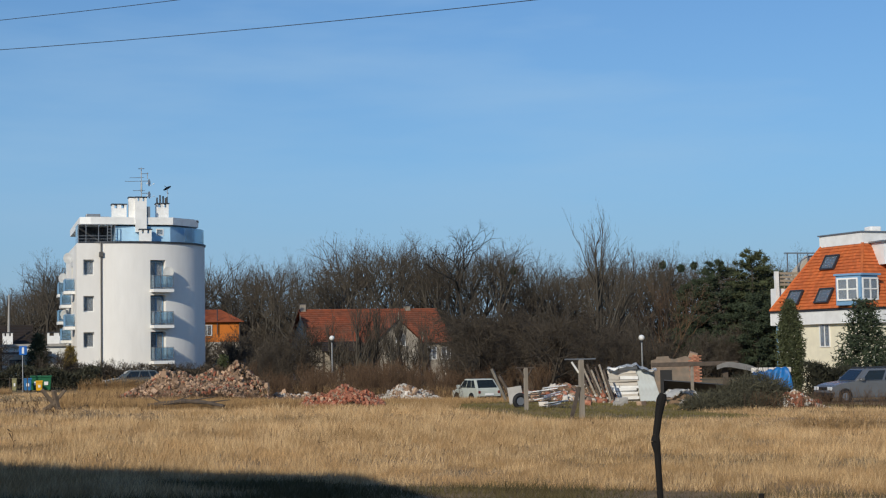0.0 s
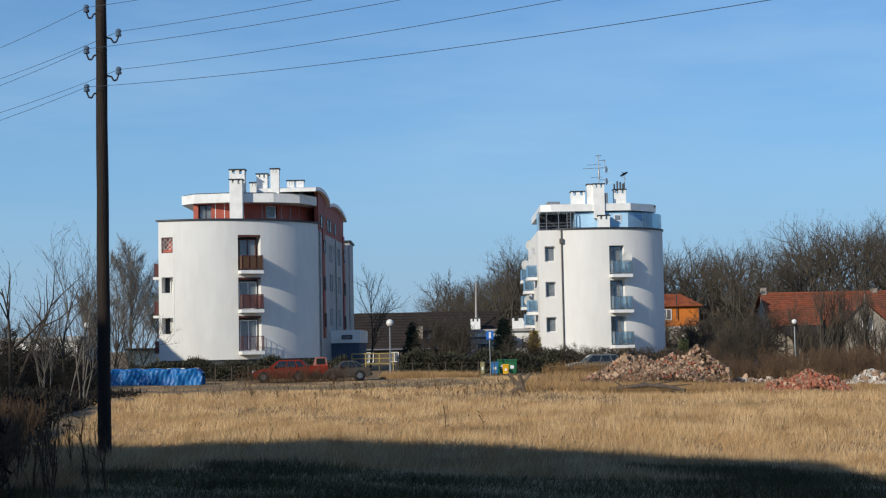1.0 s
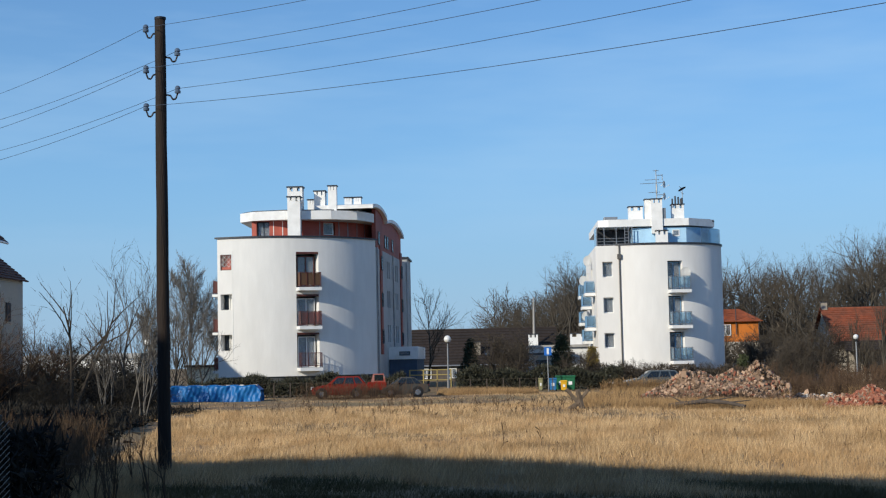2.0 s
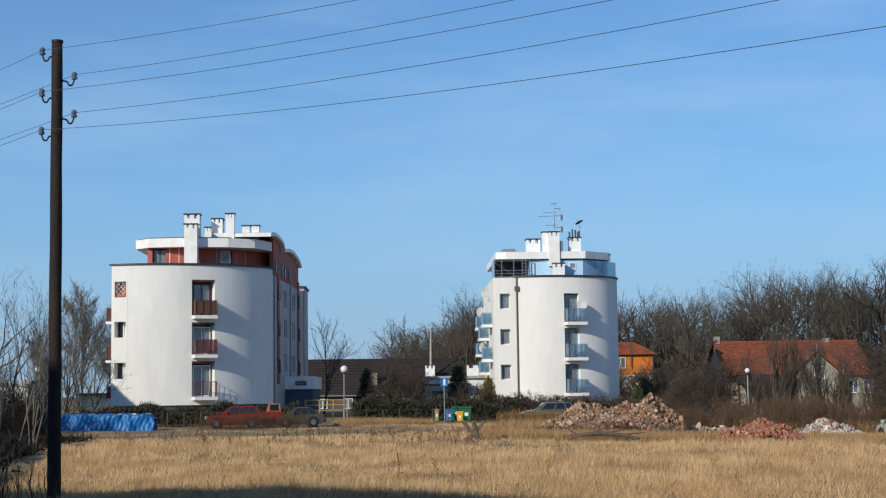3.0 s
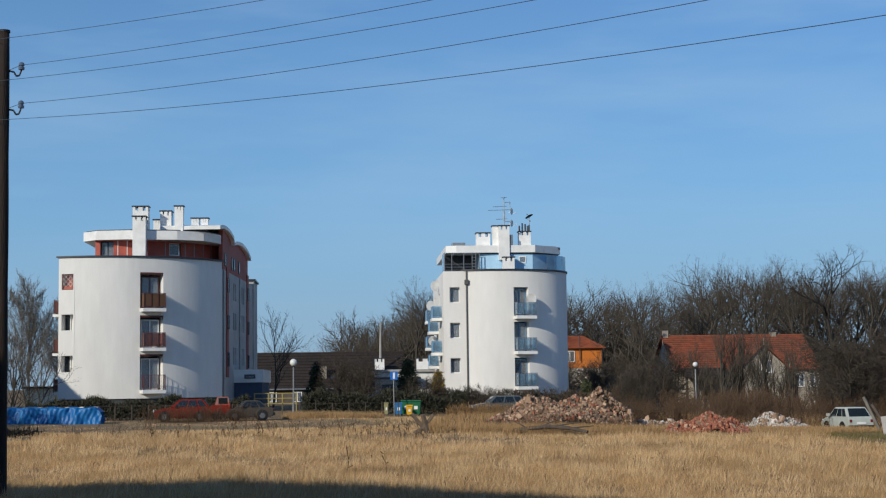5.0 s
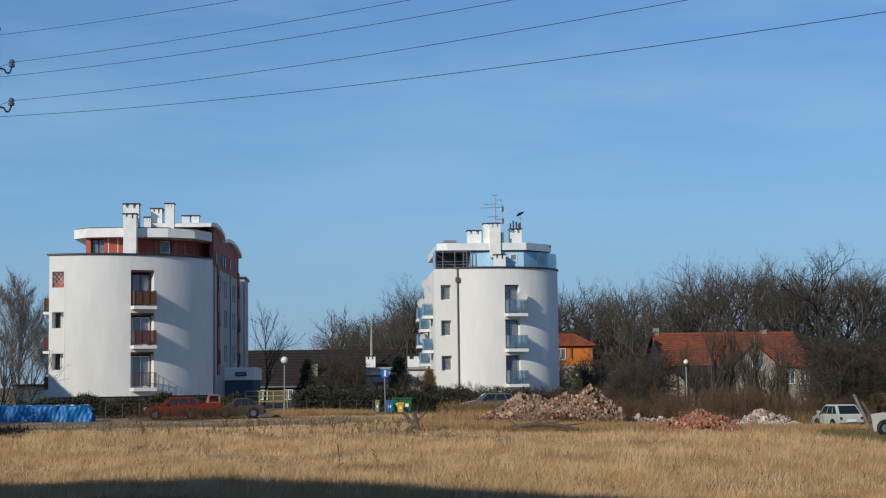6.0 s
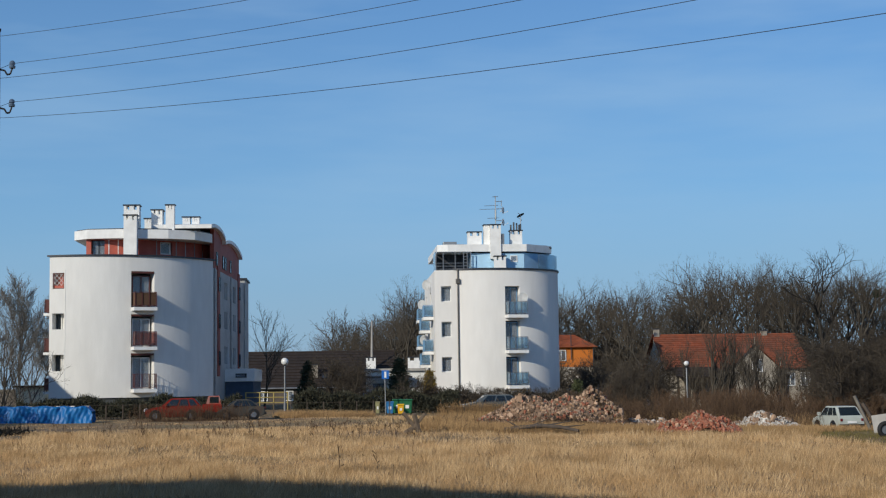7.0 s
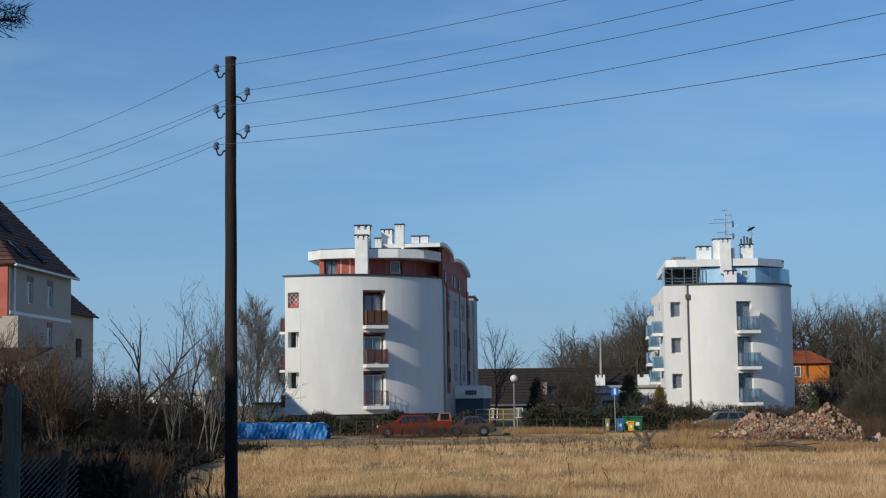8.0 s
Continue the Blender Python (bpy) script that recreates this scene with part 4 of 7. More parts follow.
def orange_roof_villa():
    """The villa with a truncated orange hip roof, dormers and bay."""
    h = thing("villa", pose(0, 0, 0), "cream villa with a steep orange tiled mansard roof", "house")
    # the corner towards the field at F; the west face runs back to W, the south face runs to E
    W, F_, E_ = Vector((50.7, 89.5)), Vector((51.9, 80.6)), Vector((60.8, 81.8))
    B_ = W + (E_ - F_)
    z0 = -1.2
    foot = [(p.x, p.y) for p in (W, F_, E_, B_)]
    cx, cy = sum(p[0] for p in foot) / 4, sum(p[1] for p in foot) / 4
    inner = lambda k: [(cx + (x - cx) * k, cy + (y - cy) * k) for x, y in foot]
    part("house_wall", prism(inner(0.93), "z", z0, 3.25), CREAM, h, "cream rendered ground floor")
    part("eave_band", prism(foot, "z", 3.22, 4.05), WHITE, h, "white eaves band")
    part("gutter", prism(inner(1.015), "z", 4.05, 4.15), DARK_METAL, h)
    top, bot = inner(0.45), inner(1.0)
    zt = 8.3
    for k in range(4):
        a, c = bot[k], bot[(k + 1) % 4]
        d, e = top[k], top[(k + 1) % 4]
        tile_courses((*a, 4.15), (*c, 4.15), (*d, zt), (*e, zt), 20, TILE_RED, "roof_slope", h, waves=26 if k < 2 else 0)
        part("hip", rod((*c, 4.2), (*e, zt + 0.05), 0.1, n=6), TILE_RED, h)
    part("roof_core", prism(inner(0.44), "z", 7.9, zt), CONCRETE, h)
    part("roof_parapet", prism(inner(0.47), "z", zt, zt + 0.72), WHITE, h, "white parapet crowning the roof")
    part("parapet_cap", prism(inner(0.49), "z", zt + 0.72, zt + 0.8), GREY_METAL, h)
    part("roof_cowl", box(cx - 0.4, cx + 0.4, cy - 1.2, cy - 0.4, zt + 0.83, zt + 1.2, 0.1), WHITE, h)
    # roof windows on the west slope
    sw = slope_frame((*bot[0], 4.15), (*bot[1], 4.15), (*top[0], zt))
    ln = (F_ - W).length
    for u, v in ((1.5, 0.35), (4.5, 0.35), (3.6, 2.9)):
        roof_window(h, sw @ Matrix.Translation((u, v, 0.09)), 1.35, 1.1)
    # corner bay
    bay = thing_part_bay(h, F_)
    # dormer on the south slope
    part("dormer", box(54.6, 56.6, 81.9, 84.6, 6.9, 8.3), WHITE, h)
    part("dormer_cap", box(54.4, 56.8, 81.7, 84.6, 8.3, 8.4), GREY_METAL, h)
    # balcony and winter garden to the north-west
    part("balcony_wall", box(51.75, 54.2, 90.6, 91.2, 4.2, 5.75), WHITE, h)
    bm = bmesh.new()
    for x in (51.8, 52.4, 53.1, 53.8):
        bx(bm, x, x + 0.06, 90.5, 90.56, 5.75, 6.8)
    for z in (5.95, 6.2, 6.45, 6.7):
        bx(bm, 51.8, 53.9, 90.44, 90.48, z, z + 0.15)
    part("balcony_rail", bm, material("greyed_slats", (0.35, 0.29, 0.22), 0.9), h)
    part("balcony_pier", box(51.6, 51.85, 90.2, 90.42, 3.3, 6.9), WHITE, h)
    part("winter_garden", prism([(53.6, 6.4), (57.0, 6.4), (57.0, 8.1), (55.3, 8.1)], "y", 92.0, 92.6), HOUSE_GREY, h, "pale glazed gable behind the balcony")
    bm = bmesh.new()
    for x in (53.4, 54.2, 55.0, 55.8):
        bx(bm, x, x + 0.06, 91.7, 91.76, 5.7, 8.2)
    bx(bm, 53.2, 56.1, 91.65, 91.77, 8.2, 8.28)
    part("pergola", bm, GREY_METAL, h)
    # window in the wall facing the field
    wl2 = inner(0.93)
    west = straight(*wl2[0], *wl2[1])
    window_unit(h, frame_at(west, 4.35, 1.75), 1.0, 1.5, WHITE, -0.06, 1, False)
    for x in (0.09, 0.54):
        part("blue_blind", box(x, x + 0.36, -0.014, -0.006, 0.08, 1.42), BLUE_PAINT, h).matrix_local = frame_at(west, 4.35, 1.75)
    part("corner_pipe", rod((*wl2[0], z0), (*wl2[0], 3.3), 0.08), BLUE_PAINT, h)


def thing_part_bay(h, corner):
    bay = part("bay", prism([(corner.x - 0.75, corner.y + 1.5), (corner.x + 0.12, corner.y + 0.1), (corner.x + 1.6, corner.y + 0.5), (corner.x + 1.0, corner.y + 3.2)], "z", 4.32, 6.15), BLUE_PAINT, h, "glazed corner bay with blue frame")
    part("bay_cap", prism([(corner.x - 0.9, corner.y + 1.5), (corner.x + 0.1, corner.y - 0.05), (corner.x + 1.8, corner.y + 0.42), (corner.x + 1.0, corner.y + 3.4)], "z", 6.15, 6.27), BLUE_PAINT, h)
    for pa in (straight(corner.x - 0.75, corner.y + 1.5, corner.x + 0.12, corner.y + 0.1), straight(corner.x + 0.12, corner.y + 0.1, corner.x + 1.6, corner.y + 0.5)):
        m = frame_at(pa, 0.1, 4.6) @ Matrix.Translation((0, -0.05, 0))
        bm = bmesh.new()
        w, hh = 1.4, 1.4
        for q in ((0, w, 0, 0.1), (0, w, hh - 0.1, hh), (0, w, hh * 0.5 - 0.04, hh * 0.5 + 0.04)):
            bx(bm, q[0], q[1], -0.04, 0.03, q[2], q[3])
        for x in (0, w / 2 - 0.05, w - 0.1):
            bx(bm, x, x + 0.1, -0.036, 0.034, 0.1, hh - 0.1)
        f = part("bay_window", bm, WHITE, bay)
        f.matrix_local = m
        part("pane", box(0.1, w - 0.1, 0.0, 0.012, 0.1, hh - 0.1), GLASS, f)
        part("curtain", box(0.1, w - 0.1, 0.035, 0.046, 0.1, hh - 0.1), CURTAIN, f)
    return bay


def grey_house():
    """The tall house beyond the gardens."""
    h = thing("townhouse", pose(0, 0, 0), "tall pale grey house with a steep dark red-brown roof", "house")
    X, Y0, Y1, ze = -33.7, 88.7, 100.0, 11.0
    fac = straight(X, Y0, X, Y1)
    wh = [(u, u + 0.95, z, z + 1.38) for u in (3.0, 6.7) for z in (2.95, 5.7, 8.42)]
    part("front_wall", curved_wall(fac, (0, Y1 - Y0), (-0.3, ze), wh, 0.3), HOUSE_GREY, h)
    for u, a, z, c in wh:
        window_unit(h, frame_at(fac, u, z), 0.95, 1.38, WHITE, 0.08, 0)
        part("lintel_panel", box(-0.05, 1.0, -0.03, -0.004, 1.4, 1.75), RED_PAINT, h).matrix_local = frame_at(fac, u, z)
    part("band", box(0, Y1 - Y0, -0.05, -0.003, 7.6, 7.8), WHITE, h).matrix_local = frame_at(fac, 0, 0)
    part("house_wall", box(-45.3, X - 0.31, Y0, Y1, -0.3, ze), HOUSE_GREY, h)
    part("gable_wall", prism([(X - 0.31, ze), (-39.5, 16.5), (-45.3, ze)], "y", Y1 - 0.4, Y1), HOUSE_GREY, h)
    xe, ee, Yr = X + 0.45, ze - 0.42, Y0 + 6.0
    tile_courses((xe, Y0 - 0.3, ee), (xe, Y1 + 0.3, ee), (-39.5, Yr, 16.7), (-39.5, Y1 + 0.3, 16.7), 22, TILE_MAROON, "roof_slope", h, waves=40)
    tile_courses((-45.7, Y1 + 0.3, ee), (-45.7, Y0 - 0.3, ee), (-39.5, Y1 + 0.3, 16.7), (-39.5, Yr, 16.7), 22, TILE_MAROON, "roof_slope", h)
    tile_courses((-45.7, Y0 - 0.3, ee), (xe, Y0 - 0.3, ee), (-39.5, Yr, 16.7), (-39.5, Yr, 16.7), 22, TILE_MAROON, "roof_slope", h)
    sf = slope_frame((xe, Y0 - 0.3, ee), (xe, Y1 + 0.3, ee), (-39.5, Y0 - 0.3, 16.7))
    for u, v in ((2.6, 0.8), (6.0, 0.8), (5.2, 3.6)):
        roof_window(h, sf @ Matrix.Translation((u, v, 0.09)), 0.8, 1.5)
    part("gutter", rod((xe, Y0 - 0.3, ee), (xe, Y1 + 0.3, ee), 0.09), WHITE, h)
    part("downpipe", rod((X + 0.12, Y0 + 0.5, 0.0), (X + 0.12, Y0 + 0.5, ee), 0.07), WHITE, h)
    part("red_panel", box(X - 0.75, X - 0.1, Y0 - 0.1, Y0 - 0.01, 7.4, 10.6), RED_PANEL, h)
    part("stair_block", box(X + 0.02, X + 1.0, Y0 - 1.2, Y0 + 2.0, -0.3, 7.4), HOUSE_GREY, h)
    part("garden_wing", box(-37.5, -30.8, 83.5, 87.3, -0.3, 4.6), CREAM, h, "cream garden wing in the sun")
    part("wing_roof", prism([(83.0, 4.5), (87.4, 5.4), (87.4, 5.5), (83.0, 4.6)], "x", -37.7, -30.5), TILE_BROWN, h)
    # lower rear wing
    part("rear_wing", prism([(-34.3, -0.3), (-34.3, 8.5), (-36.6, 10.4), (-40, 8.5), (-40, -0.3)], "y", 100.3, 106.8), HOUSE_GREY, h)
    tile_courses((-34.0, 100.31, 8.3), (-34.0, 107.1, 8.3), (-36.6, 100.31, 10.5), (-36.6, 107.1, 10.5), 10, TILE_MAROON, "roof_slope", h, waves=20)
    part("rear_window", box(-34.29, -34.2, 103.0, 103.9, 5.4, 6.7), INTERIOR, h)


def far_sheds():
    s = thing("low_warehouse", pose(0, 0, 0), "long low white flat-roofed building", "warehouse")
    part("house_wall", box(-52, -36.5, 150, 160, -0.3, 3.0), WHITE, s)
    part("roof_edge", box(-52.3, -36.2, 149.7, 160.3, 3.0, 3.5), GREY_WALL, s)
    s = thing("garden_shed", pose(0, 0, 0), "small tan rendered shed with a dark roof", "shed")
    part("house_wall", box(-24.4, -22.2, 116, 119, -0.3, 1.95), CREAM, s)
    part("roof", box(-24.6, -22.0, 115.7, 119.3, 1.95, 2.1), TILE_BROWN, s)


def house_behind():
    """The house behind the eye, whose shadow lies on the field, and an added sky blocker."""
    h = thing("house_behind", pose(0, 0, 0), "plain gabled house whose shadow lies over the field", "house")
    part("house_wall", prism([(-41, -0.5), (-8.3, -0.5), (-8.3, 9.5), (-23, 13.3), (-24.5, 13.3), (-41, 8.2)], "y", -6.0, 8.0), STUCCO, h)
    # added out of view: a long block that only holds back sky light
    g = thing("house_behind", pose(0, 0, 0), "plain unseen block added behind to cut the sky light", "house")
    part("house_wall", prism([(-8, -0.5), (44, -0.5), (44, 9.0), (18, 12.5), (-8, 9.0)], "y", -22.0, -9.0), OLD_WALL, g)


old_house()
orange_house()
brown_house()
orange_roof_villa()
grey_house()
far_sheds()
house_behind()


# ---- trees ----
def grow(rs, height, spread, stems=1, trunk_frac=0.3, levels=4, kids=(11, 6, 5, 5), upright=0.5, r0=None, twig_r=0.012, droop=0.0, tilt=0.28):
    """Branch segments of a bare tree: arrays of start, end, start radius, end radius and level."""
    segs = []
    r0 = r0 or height * 0.017

    def limb(p, d, ln, r, level):
        n = 5 if level == 0 else (3 if level < 3 else 2)
        pts = [p]
        q, dd = p, d
        for k in range(n):
            wob = rs.normal(size=3) * (0.06 if level == 0 else 0.2)
            dd = dd + wob + np.array([0, 0, (0.12 if level else 0.05) * upright - droop * level * 0.08])
            dd = dd / np.linalg.norm(dd)
            q2 = q + dd * ln / n
            ra, rb = r * (1 - 0.75 * k / n), r * (1 - 0.75 * (k + 1) / n)
            segs.append((q, q2, max(ra, twig_r), max(rb, twig_r * 0.6), level))
            pts.append(q2)
            q = q2
        if level + 1 >= levels:
            return
        m = kids[level]
        for k in range(m):
            lo = trunk_frac if level == 0 else 0.2
            u = lo + (1 - lo) * (k + rs.random()) / m
            i = min(int(u * n), n - 1)
            base = pts[i] + (pts[i + 1] - pts[i]) * (u * n - i)
            ax = (pts[i + 1] - pts[i])
            ax = ax / np.linalg.norm(ax)
            side = rs.normal(size=3)
            side -= ax * side.dot(ax)
            side /= np.linalg.norm(side)
            ang = spread * (0.75 + 0.5 * rs.random())
            nd = ax * math.cos(ang) + side * math.sin(ang) + np.array([0, 0, 0.15 * upright])
            nd /= np.linalg.norm(nd)
            f = (0.62 - 0.3 * (u - lo) / (1 - lo)) if level == 0 else (0.62 - 0.2 * u)
            limb(base, nd, ln * f * (0.8 + 0.4 * rs.random()), r * (0.5 if level == 0 else 0.5) * (1 - 0.4 * u), level + 1)

    for s in range(stems):
        lean = rs.normal(size=3) * (0.05 if stems == 1 else tilt)
        lean[2] = 1
        limb(np.array([0.12 * s * rs.normal(), 0.12 * s * rs.normal(), -0.2]), lean / np.linalg.norm(lean), height * (1 if stems == 1 else 0.75 + 0.25 * rs.random()), r0, 0)
    return segs


def segs_mesh(name, segs, mat, parent, sides=3):
    A = np.array([s[0] for s in segs])
    B = np.array([s[1] for s in segs])
    ra = np.array([s[2] for s in segs])[:, None]
    rb = np.array([s[3] for s in segs])[:, None]
    d = B - A
    d /= np.linalg.norm(d, axis=1, keepdims=True) + 1e-9
    ref = np.where(np.abs(d[:, 2:3]) > 0.9, np.array([[1.0, 0, 0]]), np.array([[0, 0, 1.0]]))
    u = np.cross(d, ref)
    u /= np.linalg.norm(u, axis=1, keepdims=True)
    v = np.cross(d, u)
    vs, fs = [], []
    for k in range(sides):
        c, s = math.cos(2 * math.pi * k / sides), math.sin(2 * math.pi * k / sides)
        vs.append(A + (u * c + v * s) * ra)
    for k in range(sides):
        c, s = math.cos(2 * math.pi * k / sides), math.sin(2 * math.pi * k / sides)
        vs.append(B + (u * c + v * s) * rb)
    n = len(A)
    V = np.stack(vs, 1).reshape(-1, 3)
    o = np.arange(n)[:, None] * (2 * sides)
    for k in range(sides):
        fs.append(np.concatenate([o + k, o + (k + 1) % sides, o + sides + (k + 1) % sides, o + sides + k], 1))
    return sheet(name, V, np.concatenate(fs), mat, parent)


def twig_mesh(name, segs, mat, parent):
    """Thin twigs as single slivers."""
    A = np.array([s[0] for s in segs])
    B = np.array([s[1] for s in segs])
    r = np.array([s[2] for s in segs])[:, None]
    d = B - A
    w = np.cross(d, np.random.RandomState(3).normal(size=d.shape))
    w /= np.linalg.norm(w, axis=1, keepdims=True) + 1e-9
    V = np.stack([A - w * r, A + w * r, B], 1).reshape(-1, 3)
    return sheet(name, V, np.arange(len(V)).reshape(-1, 3), mat, parent)


def bare_tree(seed, label, height=15.0, name="bare_tree", bark=None, twig=None, group="", **kw):
    rs = np.random.RandomState(seed)
    t = thing(name, pose(0, 0, 0), label, "tree" if "tree" in name else "shrub", group)
    segs = grow(rs, height, **kw)
    top = max(s[4] for s in segs)
    stem = segs_mesh("trunk", [s for s in segs if s[4] <= 1], bark or BARK, t, 5)
    if kw.get("stems", 1) > 1:
        tagged(stem, kind="stuff")
    mid = [s for s in segs if 1 < s[4] < top]
    if mid:
        tagged(segs_mesh("branchwork", mid, twig or TWIG, t, 3), kind="stuff")
    tagged(twig_mesh("crown", [s for s in segs if s[4] == top], twig or TWIG, t), kind="stuff")
    return t


def crown_tree(seed, label, height, fork=0.34, trunk_frac=0.42, levels=7, limbs=4, bark=None, twig=None, group="", name="bare_tree", twig_r=0.0125, up=0.07, shrink=0.71, stems=1):
    """A forest tree in winter: a clear trunk that forks again and again into a rounded crown of fine twigs."""
    rs = np.random.RandomState(seed)
    segs = []

    def unit(v):
        return v / np.linalg.norm(v)

    def limb(p, d, ln, r, level):
        n = 4 if level == 0 else (3 if level < 4 else 2)
        for k in range(n):
            d = unit(d + rs.normal(size=3) * (0.05 if level == 0 else 0.12) + np.array([0, 0, up * 0.6 if level else 0.1]))
            q = p + d * ln / n
            segs.append((p, q, max(r * (1 - 0.28 * k / n), twig_r), max(r * (1 - 0.28 * (k + 1) / n), twig_r * 0.7), min(level, levels)))
            if 1 < level < levels and rs.random() < 0.42:
                side = unit(np.cross(d, rs.normal(size=3)))
                a = unit(d * 0.55 + side + np.array([0, 0, 0.15]))
                e = p + a * ln * rs.uniform(0.4, 0.8)
                segs.append((p, e, twig_r, twig_r * 0.5, levels))
                segs.append((p + (e - p) * 0.5, p + (e - p) * 0.5 + unit(a + rs.normal(size=3) * 0.6) * ln * 0.5, twig_r * 0.8, twig_r * 0.4, levels))
            p = q
        if level >= levels:
            return
        m = limbs if level == 0 else (3 if rs.random() < 0.22 else 2)
        a0 = rs.uniform(0, 6.283)
        ref = unit(np.cross(d, np.array([0.3, 0.9, 0.1]) + rs.normal(size=3) * 0.2))
        oth = np.cross(d, ref)
        for k in range(m):
            a = a0 + 6.283 * k / m + rs.normal() * 0.3
            t = fork * rs.uniform(0.6, 1.45) * (1.25 if level == 0 else 1)
            nd = d * math.cos(t) + (ref * math.cos(a) + oth * math.sin(a)) * math.sin(t)
            limb(p, unit(nd), ln * shrink * rs.uniform(0.75, 1.2) if level else (1 - trunk_frac) * height * 0.38 * rs.uniform(0.8, 1.15), r * (0.62 if m > 2 else 0.7), level + 1)

    for k in range(stems):
        lean = np.array([rs.normal() * 0.05 * (1 + 2 * (stems > 1)), rs.normal() * 0.05, 1.0])
        limb(np.array([0.5 * k * rs.normal(), 0.4 * k * rs.normal(), -0.2]), unit(lean), trunk_frac * height * rs.uniform(0.85, 1.1), height * 0.0145 / stems ** 0.5, 0)
    k = height / float(np.percentile([q[1][2] for q in segs if q[4] >= levels - 2], 96))
    segs = [(a * k, b * k, ra, rb, l) for a, b, ra, rb, l in segs]
    t = thing(name, pose(0, 0, 0), label, "tree", group)
    tagged(segs_mesh("trunk", [q for q in segs if q[4] <= 2], bark or BARK, t, 5), kind="stuff" if stems > 1 else "")
    tagged(segs_mesh("branchwork", [q for q in segs if 2 < q[4] < levels - 1], twig or TWIG, t, 3), kind="stuff")
    tagged(twig_mesh("crown", [q for q in segs if q[4] >= levels - 1], twig or TWIG, t), kind="stuff")
    return t


def layered_pine(seed, label, height, radius, mat, start=0.1):
    """An old pine: whorls of long boughs that carry flat plates of needles, with gaps of shade between them."""
    rs = np.random.RandomState(seed)
    t = thing("pine_tree", pose(0, 0, 0), label, "tree")
    part("trunk", rod((0, 0, -0.2), (0, 0, height * 0.96), height * 0.016, 0.03, 8), BARK, t)
    tri, segs = [], []
    for k in range(46):
        u = (k + rs.random()) / 46
        z0 = height * (start + (0.97 - start) * u)
        ln = radius * (0.35 + 0.65 * math.sin(math.pi * min(1.0, 0.25 + 0.78 * (1 - u))) ** 0.8) * (1 - u) ** 0.45 * rs.uniform(0.6, 1.2) + 0.25
        a = k * 2.4 + rs.normal() * 0.4
        d = np.array([math.cos(a), math.sin(a), 0.12 + 0.35 * u])
        root = np.array([0, 0, z0])
        segs.append((root, root + d * ln, 0.05, 0.015, 1))
        for q in range(int(14 + 16 * ln)):
            f = 0.3 + 0.7 * math.sqrt(rs.random())
            c = root + d * ln * f + np.array([rs.normal() * 0.22 * ln * f, rs.normal() * 0.22 * ln * f, rs.normal() * 0.14 + 0.1])
            for w in range(9):
                e = rs.normal(size=3) * np.array([1, 1, 0.7]) + np.array([d[0] * 0.6, d[1] * 0.6, 0.5])
                e /= np.linalg.norm(e)
                g = np.cross(e, rs.normal(size=3))
                g /= np.linalg.norm(g)
                b = rs.uniform(0.25, 0.5)
                tri += [c - g * 0.055, c + g * 0.055, c + e * b]
    tagged(segs_mesh("boughs", segs, BARK, t, 4), kind="stuff")
    V = np.array(tri)
    tagged(sheet("crown", V, np.arange(len(V)).reshape(-1, 3), mat, t), kind="stuff")
    return t


def needle_tree(seed, label, height, radius, name="pine_tree", mat=None, tiers=16, per=16, shape="cone", trunk=True, blade=0.35, start=0.12):
    """A conifer: trunk, and boughs that carry many short needle tufts."""
    rs = np.random.RandomState(seed)
    t = thing(name, pose(0, 0, 0), label, "tree")
    part("trunk", rod((0, 0, -0.2), (0, 0, height * 0.97), height * 0.014 + 0.03, 0.02, 8), BARK, t)
    tri = []
    for k in range(tiers):
        u = (k + 0.5) / tiers
        z0 = height * (start + (1 - start) * u)
        prof = (1 - u) ** 0.8 if shape == "cone" else (math.sin(math.pi * min(1, (u * 0.86 + 0.16))) ** 0.6)
        for j in range(per):
            a = 2 * math.pi * (j + rs.random()) / per + k
            ln = radius * prof * (0.65 + 0.5 * rs.random()) + 0.1
            for q in range(int(5 + 14 * prof)):
                f = 0.25 + 0.75 * math.sqrt(rs.random())
                c = np.array([math.cos(a) * ln * f, math.sin(a) * ln * f, z0 + (0.12 if shape == "round" else -0.18) * ln * f + rs.normal() * 0.12 * height / tiers * 2])
                c[:2] += rs.normal(size=2) * 0.12 * radius
                for w in range(3):
                    d = rs.normal(size=3) + np.array([math.cos(a), math.sin(a), 0.5 if shape != "cone" else 0.0]) * 1.0
                    d /= np.linalg.norm(d)
                    s = np.cross(d, rs.normal(size=3))
                    s /= np.linalg.norm(s)
                    b = blade * (0.6 + 0.7 * rs.random())
                    tri += [c - s * b * 0.16, c + s * b * 0.16, c + d * b]
    V = np.array(tri)
    tagged(sheet("crown", V, np.arange(len(V)).reshape(-1, 3), mat or NEEDLES, t), kind="stuff")
    return t


def scatter_copies(src, spots):
    """spots: x, y, scale, turn. The first one moves the source itself."""
    for k, (x, y, s, a) in enumerate(spots):
        m = Matrix.Translation((x, y, gz(x, y) - 0.05)) @ Matrix.Rotation(radians(a), 4, "Z") @ Matrix.Diagonal((s, s, s, 1))
        if k == 0:
            src.matrix_world = m
        else:
            c = copy_thing(src, pose(x, y, gz(x, y) - 0.05, 0, 0, a))
            c.scale = (s, s, s)


